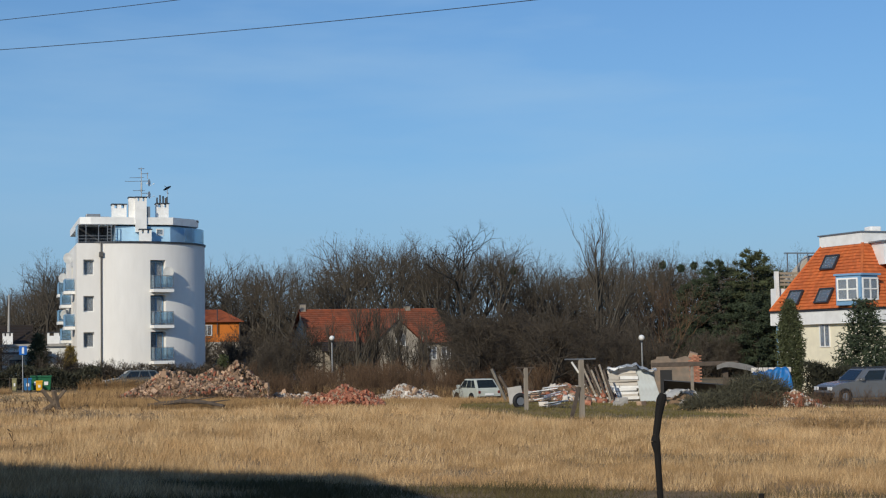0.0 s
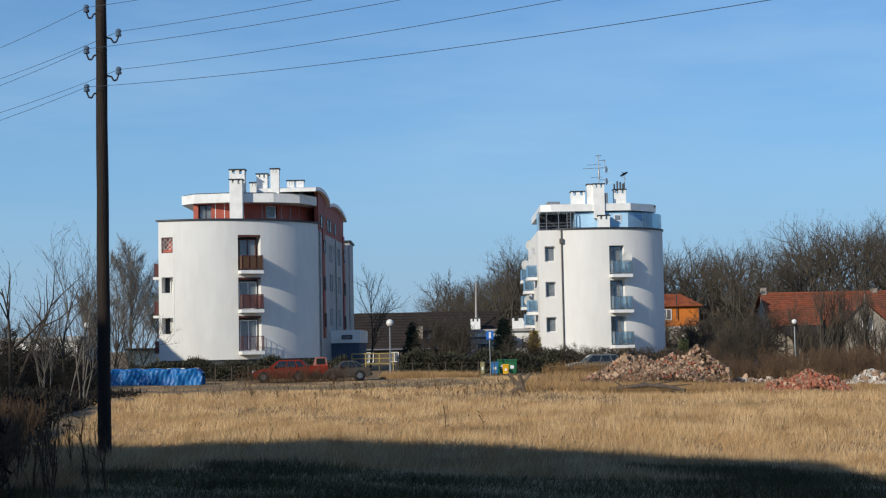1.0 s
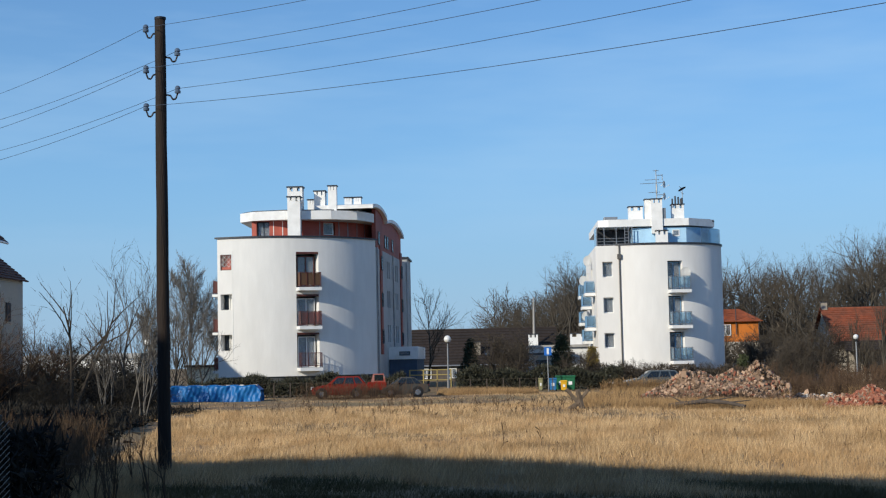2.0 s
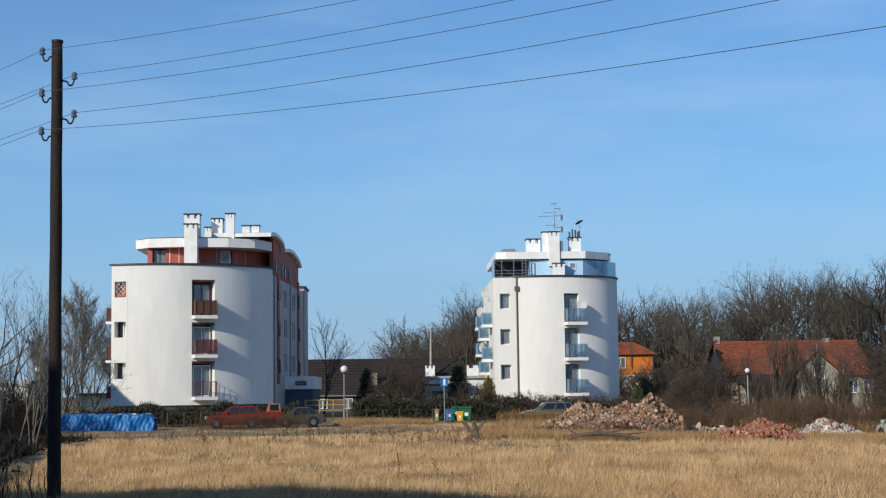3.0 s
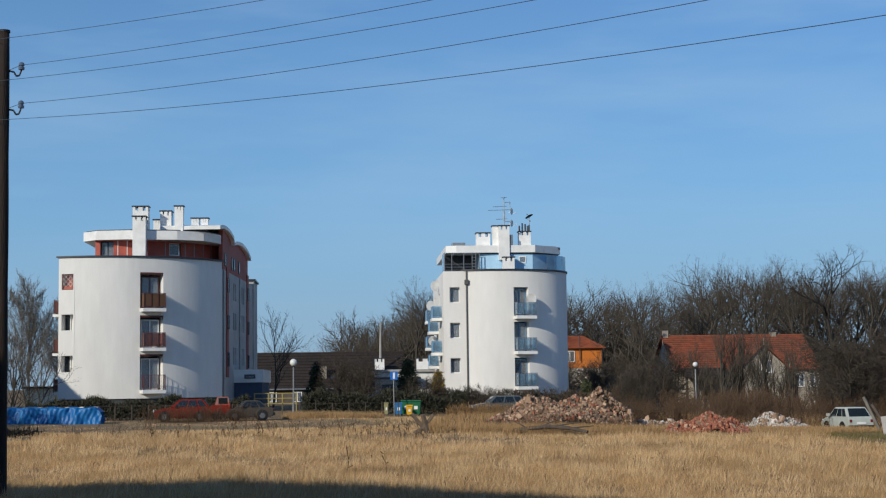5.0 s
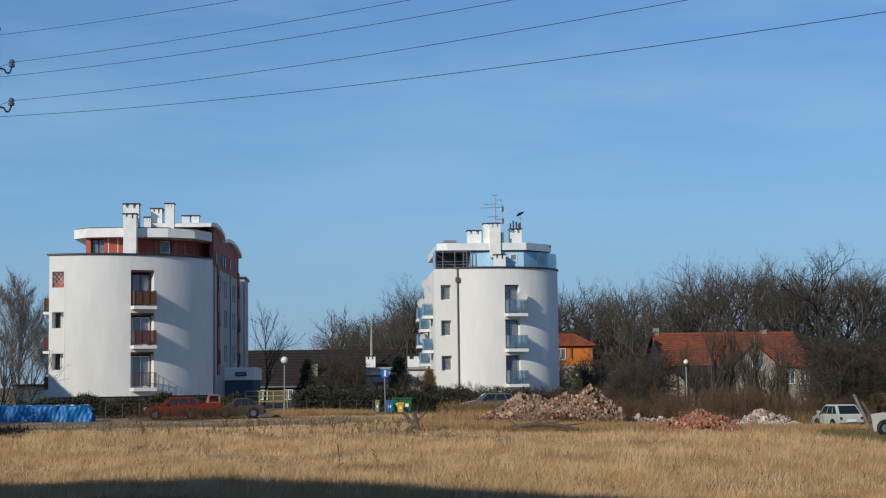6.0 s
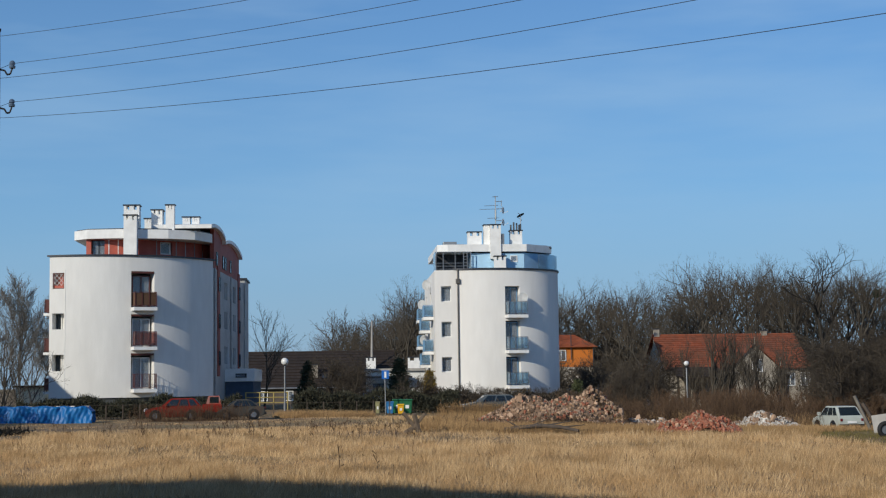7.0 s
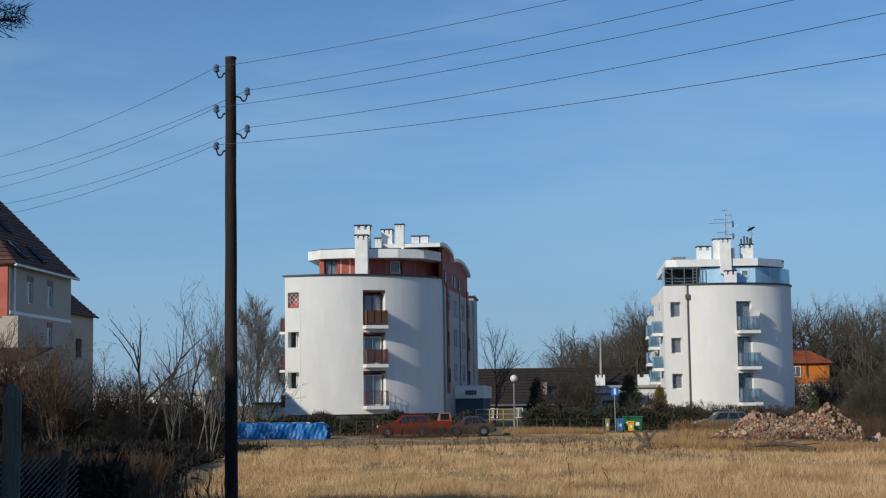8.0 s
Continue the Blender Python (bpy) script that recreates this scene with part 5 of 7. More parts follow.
def hedge(name, label, x0, x1, y, h, d, seed, mat, dens=260, long=1.0):
    """A clipped bare hedge: many short leafy slivers in a long block."""
    rs = np.random.RandomState(seed)
    n = int((x1 - x0) * dens)
    c = np.stack([rs.uniform(x0, x1, n), y + rs.normal(size=n) * d * 0.35, h * rs.random(n) ** 0.7], 1)
    c[:, 2] *= 0.8 + 0.2 * np.sin(c[:, 0] * 1.9 + seed) * np.sin(c[:, 0] * 0.7)
    c[:, 2] += np.array([gz(p[0], p[1]) for p in c])
    dd = rs.normal(size=(n, 3)) + np.array([0, 0, 0.9])
    dd /= np.linalg.norm(dd, axis=1, keepdims=True)
    s = np.cross(dd, rs.normal(size=(n, 3)))
    s /= np.linalg.norm(s, axis=1, keepdims=True)
    b = rs.uniform(0.14, 0.4, n)[:, None] * long
    V = np.stack([c - s * b * 0.12, c + s * b * 0.12, c + dd * b], 1).reshape(-1, 3)
    ob = sheet(name, V, np.arange(len(V)).reshape(-1, 3), mat)
    return tagged(ob, label, "hedge", kind="stuff")


def woods():
    rs = np.random.RandomState(11)
    lab = "tall bare deciduous tree at the edge of the wood"
    kinds = [crown_tree(120 + k, lab, 15.0, fk, tf, 7, lm, group="wood", stems=st)
             for k, (fk, tf, lm, st) in enumerate(((0.38, 0.46, 4, 1), (0.32, 0.42, 3, 2), (0.42, 0.5, 5, 1), (0.34, 0.4, 3, 2), (0.38, 0.54, 4, 1), (0.32, 0.38, 3, 2)))]
    spots = {k: [] for k in range(len(kinds))}
    # height of the wood's outline along its edge, west to east
    px = [0.3, 3.4, 5.9, 7.8, 13, 24.3, 26, 29, 31.7, 33, 34.2, 36.8, 39.4, 40.8, 42.1, 44.9, 47.7, 50.2, 52.2, 56.6, 58.5, 60.2, 61.2, 66, 68.4, 70.8, 74.3, 76, 79.6, 83.5, 86.3, 94, 104, 130]
    pz = [7.6, 8.8, 10.6, 12, 13, 12.4, 13, 12.8, 14.0, 12.6, 11.3, 11.2, 11.8, 14, 15.2, 15.4, 14.5, 14.3, 13.8, 14.4, 14.8, 13.8, 12, 12.4, 12.8, 13.2, 13.0, 12, 13.8, 13.2, 12.6, 13, 12.5, 12]
    n = 0
    for y, step, fac in ((168, 3.7, 1.05), (175, 3.4, 0.98), (184, 3.2, 0.93), (190, 2.7, 0.95), (199, 2.8, 0.92)):
        x = 1.0 * y / 166
        while x < 118 * y / 166:
            z = np.interp(x * 166 / y, px, pz)
            yy = y + rs.normal() * 1.5
            if 19 < x < 32 and yy < 182:
                x += step
                continue
            top = (1.9 + (z - 1.9) * yy / 166 - gz(x, yy)) * fac * (1.0 - 0.14 * rs.random() ** 1.5)
            spots[n % len(kinds)].append((x, yy, top / 15.0, rs.random() * 360))
            n += 1 + int(rs.random() * 3)
            x += step * (0.6 + 0.8 * rs.random())
    for k, src in enumerate(kinds):
        scatter_copies(src, spots[k])
    # the one that stands out, with its rounded crown and nests
    t = crown_tree(131, "tall dark bare tree with a rounded crown above the wood", 17.0, 0.44, 0.6, 7, 5, BARK_DARK, BARK_DARK, twig_r=0.017, shrink=0.71)
    t.matrix_world = Matrix.Translation((53.6, 163.5, gz(54, 164)))
    # mistletoe balls in the crowns behind the ruins
    for k, (x, y, z, r) in enumerate(((61.2, 168.0, 11.4, 0.4), (80.6, 168.0, 12.0, 0.4), (83.0, 168.0, 11.6, 0.45), (84.8, 168.0, 11.9, 0.4))):
        q = rs.normal(size=(420, 3))
        q = q / np.linalg.norm(q, axis=1, keepdims=True) * r * rs.random((420, 1)) ** 0.4
        e = rs.normal(size=(420, 3)) * 0.12
        g = np.cross(e, rs.normal(size=(420, 3)))
        V = np.stack([q - g * 0.5, q + g * 0.5, q + e], 1).reshape(-1, 3)
        tagged(sheet("mistletoe", V, np.arange(len(V)).reshape(-1, 3), NEEDLES), "round clump of green mistletoe in a bare crown", "mistletoe", "mistletoe clumps").matrix_world = Matrix.Translation((x, y, z))
    # undergrowth that fills the wood below its crowns
    for k, (y, h) in enumerate(((166, 4.2), (181, 6.4), (199, 8.0))):
        hedge("undergrowth", "grey-brown brushwood filling the floor of the bare wood", 2.0 * y / 166, 118.0 * y / 166, y, h, 4.0, 30 + k, (TWIG, TWIG, WOOD_MIST)[k], 190, 2.6)
    # reddish young beech that keeps its leaves
    t = crown_tree(140, "reddish young beech with withered leaves", 9.0, 0.3, 0.2, 6, 5, TWIG_RED, TWIG_RED, stems=2)
    t.matrix_world = Matrix.Translation((60.6, 128.0, gz(60, 128)))
    # slim upright tree
    t = bare_tree(78, "slim upright bare poplar behind the ruins", 11.5, stems=4, spread=0.3, trunk_frac=0.15, kids=(9, 5, 4, 4), upright=1.4, twig_r=0.014, levels=4)
    t.matrix_world = Matrix.Translation((51.5, 120.0, gz(51, 120)))
    for k, (x, y, s) in enumerate(((29.6, 118, 0.5), (30.9, 119, 0.55), (32.2, 117, 0.45), (33.6, 120, 0.5), (35.2, 118, 0.42), (28.2, 121, 0.4))):
        c = copy_thing(t, pose(x, y, gz(x, y), 0, 0, 67 * k))
        c.scale = (s, s, s)
    # far trees past the roofs
    src = crown_tree(179, "pale bare tree far behind the roofs", 8.6, 0.36, 0.25, 6, 5, twig_r=0.016)
    scatter_copies(src, [(-37.5, 172, 1.12, 10), (-35.5, 178, 1.0, 90), (-1.8, 178, 0.92, 40), (-3.8, 185, 0.75, 200), (-9.0, 170, 0.8, 20), (-44, 190, 0.8, 50), (-50, 185, 0.75, 95), (-56, 190, 0.85, 130), (-63, 190, 0.9, 160), (-31, 195, 0.6, 200), (0.6, 190, 0.6, 70), (-12, 200, 0.6, 310)])
    t = bare_tree(80, "young bare tree before the long brown roof", 6.2, spread=0.45, trunk_frac=0.2, kids=(12, 6, 5, 4), upright=0.8, twig_r=0.012, levels=4)
    t.matrix_world = Matrix.Translation((-6.3, 126, -0.05))


def grey_trees():
    src = bare_tree(40, "fine-twigged grey tree beyond the flats", 10.0, bark=GREY_TWIG, twig=GREY_TWIG, group="grey trees", spread=0.36, trunk_frac=0.1, kids=(22, 8, 6, 5), upright=0.9, twig_r=0.018, levels=5)
    scatter_copies(src, [(-30.6, 147, 0.92, 0), (-34.6, 150, 0.6, 80), (-28.3, 152, 0.62, 170)])
    rs = np.random.RandomState(17)
    src = bare_tree(41, "slender bare sapling in the overgrown garden of the old house", 5.5, "sapling_tree", TWIG_DARK, TWIG, "saplings", stems=6, spread=0.45, trunk_frac=0.12, kids=(9, 5, 4), upright=1.0, twig_r=0.013, levels=4, tilt=0.2)
    scatter_copies(src, [(30.5 + 1.9 * k + rs.normal() * 0.4, 128 + rs.normal() * 1.5, 0.45 + 0.25 * rs.random(), rs.random() * 360) for k in range(7)])


def shrubs():
    rs = np.random.RandomState(5)
    # dark thicket at the foot of the wood
    src = bare_tree(31, "dense bare brown thicket at the foot of the wood", 5.0, "thicket_shrub", TWIG_DARK, TWIG, "thicket", stems=9, spread=0.6, trunk_frac=0.05, kids=(9, 6, 5, 4), upright=0.4, twig_r=0.016, levels=4)
    scatter_copies(src, [(x + rs.normal() * 0.7, 156 + rs.normal() * 3, 0.75 + 0.5 * rs.random(), rs.random() * 360) for x in np.arange(6, 108, 3.4)] + [(x + rs.normal(), 196 + rs.normal() * 5, 1.5 + 0.5 * rs.random(), rs.random() * 360) for x in np.arange(3, 134, 2.6)] + [(x + rs.normal(), 178 + rs.normal() * 3, 1.0 + 0.5 * rs.random(), rs.random() * 360) for x in np.arange(33, 122, 3.4)])
    # reddish scrub before the old house
    src = bare_tree(32, "reddish-brown bare scrub on the waste ground", 3.0, "scrub_shrub", TWIG_RED, TWIG_RED, "scrub", stems=14, spread=0.4, trunk_frac=0.05, kids=(8, 5, 4, 3), upright=0.9, twig_r=0.009, levels=4)
    sp = [(19.5 + 1.05 * k + rs.normal() * 0.5, 86 + rs.normal() * 5 + 0.3 * k, 0.36 + 0.3 * rs.random(), rs.random() * 360) for k in range(20)]
    sp += [(16 + 1.6 * k, 100 + rs.normal() * 5, 0.4 + 0.4 * rs.random(), rs.random() * 360) for k in range(14)]
    sp += [(14.0 + 1.1 * k, 76 + rs.normal() * 2, 0.3 + 0.25 * rs.random(), rs.random() * 360) for k in range(8)]
    scatter_copies(src, sp)
    # the broad dark trees beside the white car
    src = bare_tree(33, "broad low dark fruit tree with tangled bare branches", 6.0, "fruit_tree", TWIG_DARK, TWIG_DARK, "old orchard", stems=3, spread=0.95, trunk_frac=0.2, kids=(10, 7, 6, 5), upright=0.25, twig_r=0.014, levels=5)
    scatter_copies(src, [(28.8, 86, 0.95, 0), (32.5, 84, 0.95, 100), (31.0, 92, 0.85, 200), (36.5, 90, 0.9, 260), (42, 96, 0.75, 30), (33.5, 97, 0.95, 320), (47, 100, 0.7, 80)])
    # dark bush beside the orange house
    src = bare_tree(34, "dense dark bare bush between the houses", 4.2, "dense_shrub", TWIG_DARK, TWIG_DARK, "dense bushes", stems=10, spread=0.75, trunk_frac=0.05, kids=(9, 6, 5, 4), upright=0.3, twig_r=0.014, levels=4)
    scatter_copies(src, [(23.2, 118, 0.9, 0), (26.0, 122, 1.1, 80), (21.2, 112, 0.7, 140), (-0.3, 116, 0.95, 10), (1.0, 120, 0.8, 100), (6.0, 116, 0.6, 200), (9.6, 118.0, 0.45, 40), (11.2, 118.5, 0.4, 300), (15.8, 118, 0.4, 90), (57, 92, 0.9, 0), (44, 110, 1.1, 150), (50, 114, 1.1, 10), (25.2, 128, 0.55, 70)])
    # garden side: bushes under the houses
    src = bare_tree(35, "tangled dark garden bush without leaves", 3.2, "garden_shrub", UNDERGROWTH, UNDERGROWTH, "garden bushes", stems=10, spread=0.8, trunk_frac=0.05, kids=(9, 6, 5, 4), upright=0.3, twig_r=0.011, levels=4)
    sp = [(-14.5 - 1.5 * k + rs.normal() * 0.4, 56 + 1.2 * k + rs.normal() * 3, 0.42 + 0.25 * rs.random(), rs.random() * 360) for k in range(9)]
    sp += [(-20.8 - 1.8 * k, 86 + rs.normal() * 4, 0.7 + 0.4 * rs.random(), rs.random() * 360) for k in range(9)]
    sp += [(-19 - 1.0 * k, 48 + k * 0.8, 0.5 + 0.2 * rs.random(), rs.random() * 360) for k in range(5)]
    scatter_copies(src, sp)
    src = bare_tree(43, "brown bare tree of the gardens beyond the shrubs", 5.6, "garden_tree", TWIG_DARK, TWIG, "garden trees", stems=3, spread=0.6, trunk_frac=0.12, kids=(8, 5, 5), upright=0.5, twig_r=0.012, levels=4)
    scatter_copies(src, [(-20.5 - 2.3 * k + rs.normal() * 0.5, 98 + rs.normal() * 6 + 2.2 * k, 0.55 + 0.3 * rs.random(), rs.random() * 360) for k in range(9)])
    # tall reddish dogwood in the foreground garden
    src = bare_tree(36, "rust-brown bare bush of upright stems", 2.6, "stem_shrub", STEMS, STEMS, "stem bushes", stems=26, spread=0.3, trunk_frac=0.1, kids=(7, 4, 3, 2), upright=1.2, twig_r=0.006, levels=3)
    sp = [(-(0.305 + 0.11 * rs.random()) * y, y, 0.3 + 0.16 * rs.random(), rs.random() * 360) for y in np.linspace(19.5, 26, 26)]
    sp += [(-(0.28 + 0.12 * rs.random()) * y, y, 0.26 + 0.16 * rs.random(), rs.random() * 360) for y in np.linspace(26, 36, 20)]
    scatter_copies(src, sp)
    # big tan bush against the grey house
    src = bare_tree(37, "large tan-brown bare bush before the grey house", 5.2, "large_shrub", TWIG, TWIG_RED, stems=12, spread=0.6, trunk_frac=0.05, kids=(10, 6, 5, 5), upright=0.4, twig_r=0.011, levels=4)
    scatter_copies(src, [(-20.2, 58, 0.72, 0), (-22.4, 60, 0.8, 120), (-18.4, 60, 0.5, 200), (-24.6, 62, 0.85, 60)])
    # birch saplings behind the pole
    src = bare_tree(38, "young multi-stemmed birch with pale bark", 6.4, "birch_tree", BIRCH, TWIG, stems=5, spread=0.42, trunk_frac=0.22, kids=(8, 5, 3), upright=0.9, twig_r=0.007, levels=4, r0=0.042, tilt=0.13)
    scatter_copies(src, [(-12.5, 52.0, 0.74, 20), (-15.4, 58.0, 0.5, 140)])
    # dark lopped tree
    t = bare_tree(39, "lopped bare tree with few thick dark limbs", 5.8, "lopped_tree", TWIG_DARK, TWIG_DARK, stems=2, spread=0.7, trunk_frac=0.35, kids=(7, 4, 2), upright=0.9, twig_r=0.012, levels=3, r0=0.11, tilt=0.12)
    scatter_copies(t, [(-19.0, 66, 1.0, 0), (-17.2, 68, 0.85, 120)])
    # evergreens
    for seed, x, y, h, r in ((1, 87.3, 158, 15.0, 4.0), (2, 84.0, 160, 13.8, 3.3), (3, 90.0, 161, 13.4, 4.0), (4, 82.0, 163, 11.4, 3.0), (5, 89.0, 155, 10.6, 3.8), (6, 85.6, 154, 9.4, 3.4)):
        t = layered_pine(40 + seed, "dark green pine in the group beside the villa", h, r, NEEDLES_LIT if seed % 2 else NEEDLES)
        t.matrix_world = Matrix.Translation((x, y, gz(x, y)))
    # spruces added out of view, only to throw shade over the gardens
    for seed, x, y, h, r in ((8, -21.5, 22.0, 7.2, 2.6), (9, -26.0, 29.0, 9.8, 3.0), (10, -30.0, 36.0, 11.2, 3.2), (11, -34.0, 45.0, 11.2, 3.2)):
        t = needle_tree(60 + seed, "unseen tall dark spruce added to shade the gardens", h, r, "spruce_tree", NEEDLES, 20, 14, "cone", blade=0.8, start=0.08)
        t.matrix_world = Matrix.Translation((x, y, gz(x, y)))
    t = needle_tree(51, "narrow columnar dark green thuja by the villa", 5.4, 0.66, "thuja_tree", NEEDLES_LIT, 30, 16, "round", blade=0.16, start=0.03)
    t.matrix_world = Matrix.Translation((43.4, 74.5, gz(43, 74)))
    t = needle_tree(52, "broad dark green spruce before the villa", 5.5, 2.2, "spruce_tree", NEEDLES, 22, 16, "cone", blade=0.24, start=0.05)
    t.matrix_world = Matrix.Translation((48.2, 74.5, gz(48, 74)))
    t = needle_tree(53, "small yellow-green conical thuja beside the flats", 3.0, 0.75, "thuja_tree", THUJA, 16, 12, "cone", blade=0.2, start=0.04)
    t.matrix_world = Matrix.Translation((7.0, 118.0, gz(7, 118)))
    t = needle_tree(54, "dark pointed cypress before the brown roof", 3.8, 0.9, "cypress_tree", NEEDLES, 16, 12, "cone", blade=0.22, start=0.03)
    t.matrix_world = Matrix.Translation((-2.6, 122.0, -0.1))
    t = needle_tree(55, "dark spruce by the annex", 4.2, 1.3, "spruce_tree", NEEDLES, 16, 12, "cone", blade=0.26, start=0.03)
    t.matrix_world = Matrix.Translation((5.1, 130.0, -0.2))
    t = needle_tree(56, "small green thuja in front of the orange house", 2.4, 0.7, "thuja_tree", NEEDLES_LIT, 14, 10, "cone", blade=0.2, start=0.04)
    t.matrix_world = Matrix.Translation((19.6, 124.0, -0.4))


woods()
shrubs()
grey_trees()


# ---- small helpers for loose things ----
BRICK = material("broken_red_brick", (0.32, 0.10, 0.055), 0.95, vary=0.25, stain=(0.40, 0.24, 0.16), stain_amt=0.6, stain_scale=3, rnd=0.3)
DUST = material("crushed_brick_dust", (0.27, 0.175, 0.11), 0.95, vary=0.35, scale=6, stain=(0.17, 0.1, 0.06), stain_amt=0.7, stain_scale=2.5, bump=1.0, bump_scale=14)
MORTAR = material("pale_mortar_rubble", (0.43, 0.295, 0.2), 0.95, vary=0.3, stain=(0.24, 0.14, 0.085), stain_amt=0.7, stain_scale=3, rnd=0.5)
WHITE_RUBBLE = material("white_plaster_rubble", (0.62, 0.58, 0.52), 0.95, vary=0.15, stain=(0.4, 0.34, 0.28), stain_amt=0.5, stain_scale=3, rnd=0.2)
EARTH = material("brown_earth", (0.2, 0.13, 0.08), 0.95, vary=0.3, bump=0.8, bump_scale=8)
TARP = material("blue_tarpaulin", (0.006, 0.15, 0.42), 0.5, vary=0.12, stain=(0.006, 0.08, 0.3), stain_amt=0.5, stain_scale=1.5, spec=0.5)
GREY_WOOD = material("weathered_grey_wood", (0.3, 0.26, 0.21), 0.9, vary=0.3, scale=6, stretch=(1, 1, 0.15), stain=(0.17, 0.14, 0.11), stain_amt=0.7)
OLD_TIMBER = material("old_brown_timber", (0.16, 0.12, 0.085), 0.9, vary=0.3, scale=6, stain=(0.08, 0.06, 0.045), stain_amt=0.7)
DARK_WOOD = material("dark_rotten_wood", (0.09, 0.07, 0.055), 0.9, vary=0.3, scale=6)
NETTING = material("zinc_netting", (0.5, 0.5, 0.47), 0.6, vary=0.2, stain=(0.25, 0.17, 0.1), stain_amt=0.5, stain_scale=3)
MOSSY_POST = material("mossy_weathered_post", (0.2, 0.2, 0.15), 0.95, vary=0.35, scale=9, stretch=(3, 3, 0.5), stain=(0.06, 0.09, 0.06), stain_amt=0.8, stain_scale=3, bump=0.5)
CHARRED = material("charred_black_wood", (0.008, 0.007, 0.007), 0.9, vary=0.3)
CAR_WHITE = material("white_car_paint", (0.56, 0.6, 0.56), 0.35, vary=0.08, stain=(0.36, 0.37, 0.31), stain_amt=0.6, spec=0.6)
CAR_RED = material("red_car_paint", (0.24, 0.011, 0.006), 0.75, vary=0.2, stain=(0.12, 0.02, 0.014), stain_amt=0.7, spec=0.15)
CAR_GREY = material("blue_grey_car_paint", (0.2, 0.205, 0.215), 0.25, metal=0.5, vary=0.05, spec=0.6)
CAR_PALE = material("pale_green_grey_car_paint", (0.12, 0.135, 0.135), 0.25, metal=0.3, vary=0.05, spec=0.6)
WRECK = material("rusty_dull_car_paint", (0.06, 0.06, 0.055), 0.8, vary=0.25, stain=(0.07, 0.045, 0.03), stain_amt=0.8, stain_scale=2.5)
CAR_GLASS = glass_mat("car_glass", (0.06, 0.08, 0.09))
LENS_RED = material("red_lamp_lens", (0.16, 0.012, 0.01), 0.3, spec=0.5)
LENS_CLEAR = material("clear_lamp_lens", (0.7, 0.72, 0.74), 0.12, spec=0.7)
CHROME = material("dull_chrome", (0.55, 0.55, 0.56), 0.25, metal=0.9)
GLOBE = material("white_lamp_globe", (0.75, 0.75, 0.73), 0.3, vary=0.03, spec=0.5)
SIGN_BLUE = material("blue_sign_enamel", (0.02, 0.14, 0.5), 0.4, vary=0.05)
BIN_BLUE = material("blue_bin_plastic", (0.03, 0.17, 0.4), 0.5, vary=0.1)
BIN_GREEN = material("green_bin_plastic", (0.02, 0.14, 0.06), 0.5, vary=0.15)
BIN_YELLOW = material("yellow_bin_plastic", (0.75, 0.42, 0.02), 0.5, vary=0.08)
YELLOW_RAIL = material("yellow_railing_paint", (0.36, 0.28, 0.09), 0.5, vary=0.15)
GRASS = material("dry_grass_blades", (0.50, 0.32, 0.155), 0.9, vary=0.2, scale=0.8, stain=(0.27, 0.175, 0.08), stain_amt=0.8, stain_scale=0.12, rnd=0.35)
GRASS_TALL = material("tall_tawny_grass", (0.38, 0.24, 0.11), 0.9, vary=0.2, scale=0.8, stain=(0.24, 0.14, 0.06), stain_amt=0.6, stain_scale=0.3, rnd=0.4)
GRASS_PALE = material("bleached_grass_blades", (0.65, 0.455, 0.25), 0.9, vary=0.15, scale=0.8, stain=(0.45, 0.31, 0.16), stain_amt=0.6, stain_scale=0.2, rnd=0.3)
# olive turf, coloured darker still to deepen the house shadow lying on it
NEAR_TURF = material("olive_turf_with_shade", (0.11, 0.085, 0.034), 0.95, vary=0.3, scale=0.9, stain=(0.05, 0.052, 0.02), stain_amt=0.85, stain_scale=0.5, rnd=0.4)
MOSS = material("short_green_turf", (0.13, 0.11, 0.035), 0.95, vary=0.3, stain=(0.22, 0.17, 0.07), stain_amt=0.7, stain_scale=0.8, rnd=0.3)
WEED = material("dark_dead_weeds", (0.1, 0.06, 0.035), 0.95, vary=0.2, rnd=0.3)


def chunk(rs):
    """An angular lump of about unit size."""
    bm = bmesh.new()
    s = rs.uniform(0.6, 1.0, 3) * np.array([0.5, 0.38, 0.28])
    pts = [(x * s[0] * rs.uniform(0.7, 1.1), y * s[1] * rs.uniform(0.7, 1.1), z * s[2] * rs.uniform(0.7, 1.1)) for x in (-1, 1) for y in (-1, 1) for z in (-1, 1)]
    pts += [tuple(rs.normal(size=3) * 0.38 * s * 1.6) for _ in range(3)]
    for p in pts:
        bm.verts.new(p)
    bmesh.ops.convex_hull(bm, input=list(bm.verts))
    bmesh.ops.delete(bm, geom=[v for v in bm.verts if not v.link_faces], context="VERTS")
    return bm


def mound(h, cx, cy, rx, ry, n=22):
    """A rough earth core under a heap; h(u, v) gives its height over -1..1."""
    bm = bmesh.new()
    grid = [[bm.verts.new((cx + rx * (2 * i / n - 1), cy + ry * (2 * j / n - 1), h(2 * i / n - 1, 2 * j / n - 1))) for i in range(n + 1)] for j in range(n + 1)]
    for j in range(n):
        for i in range(n):
            bm.faces.new((grid[j][i], grid[j][i + 1], grid[j + 1][i + 1], grid[j + 1][i]))
    return bm


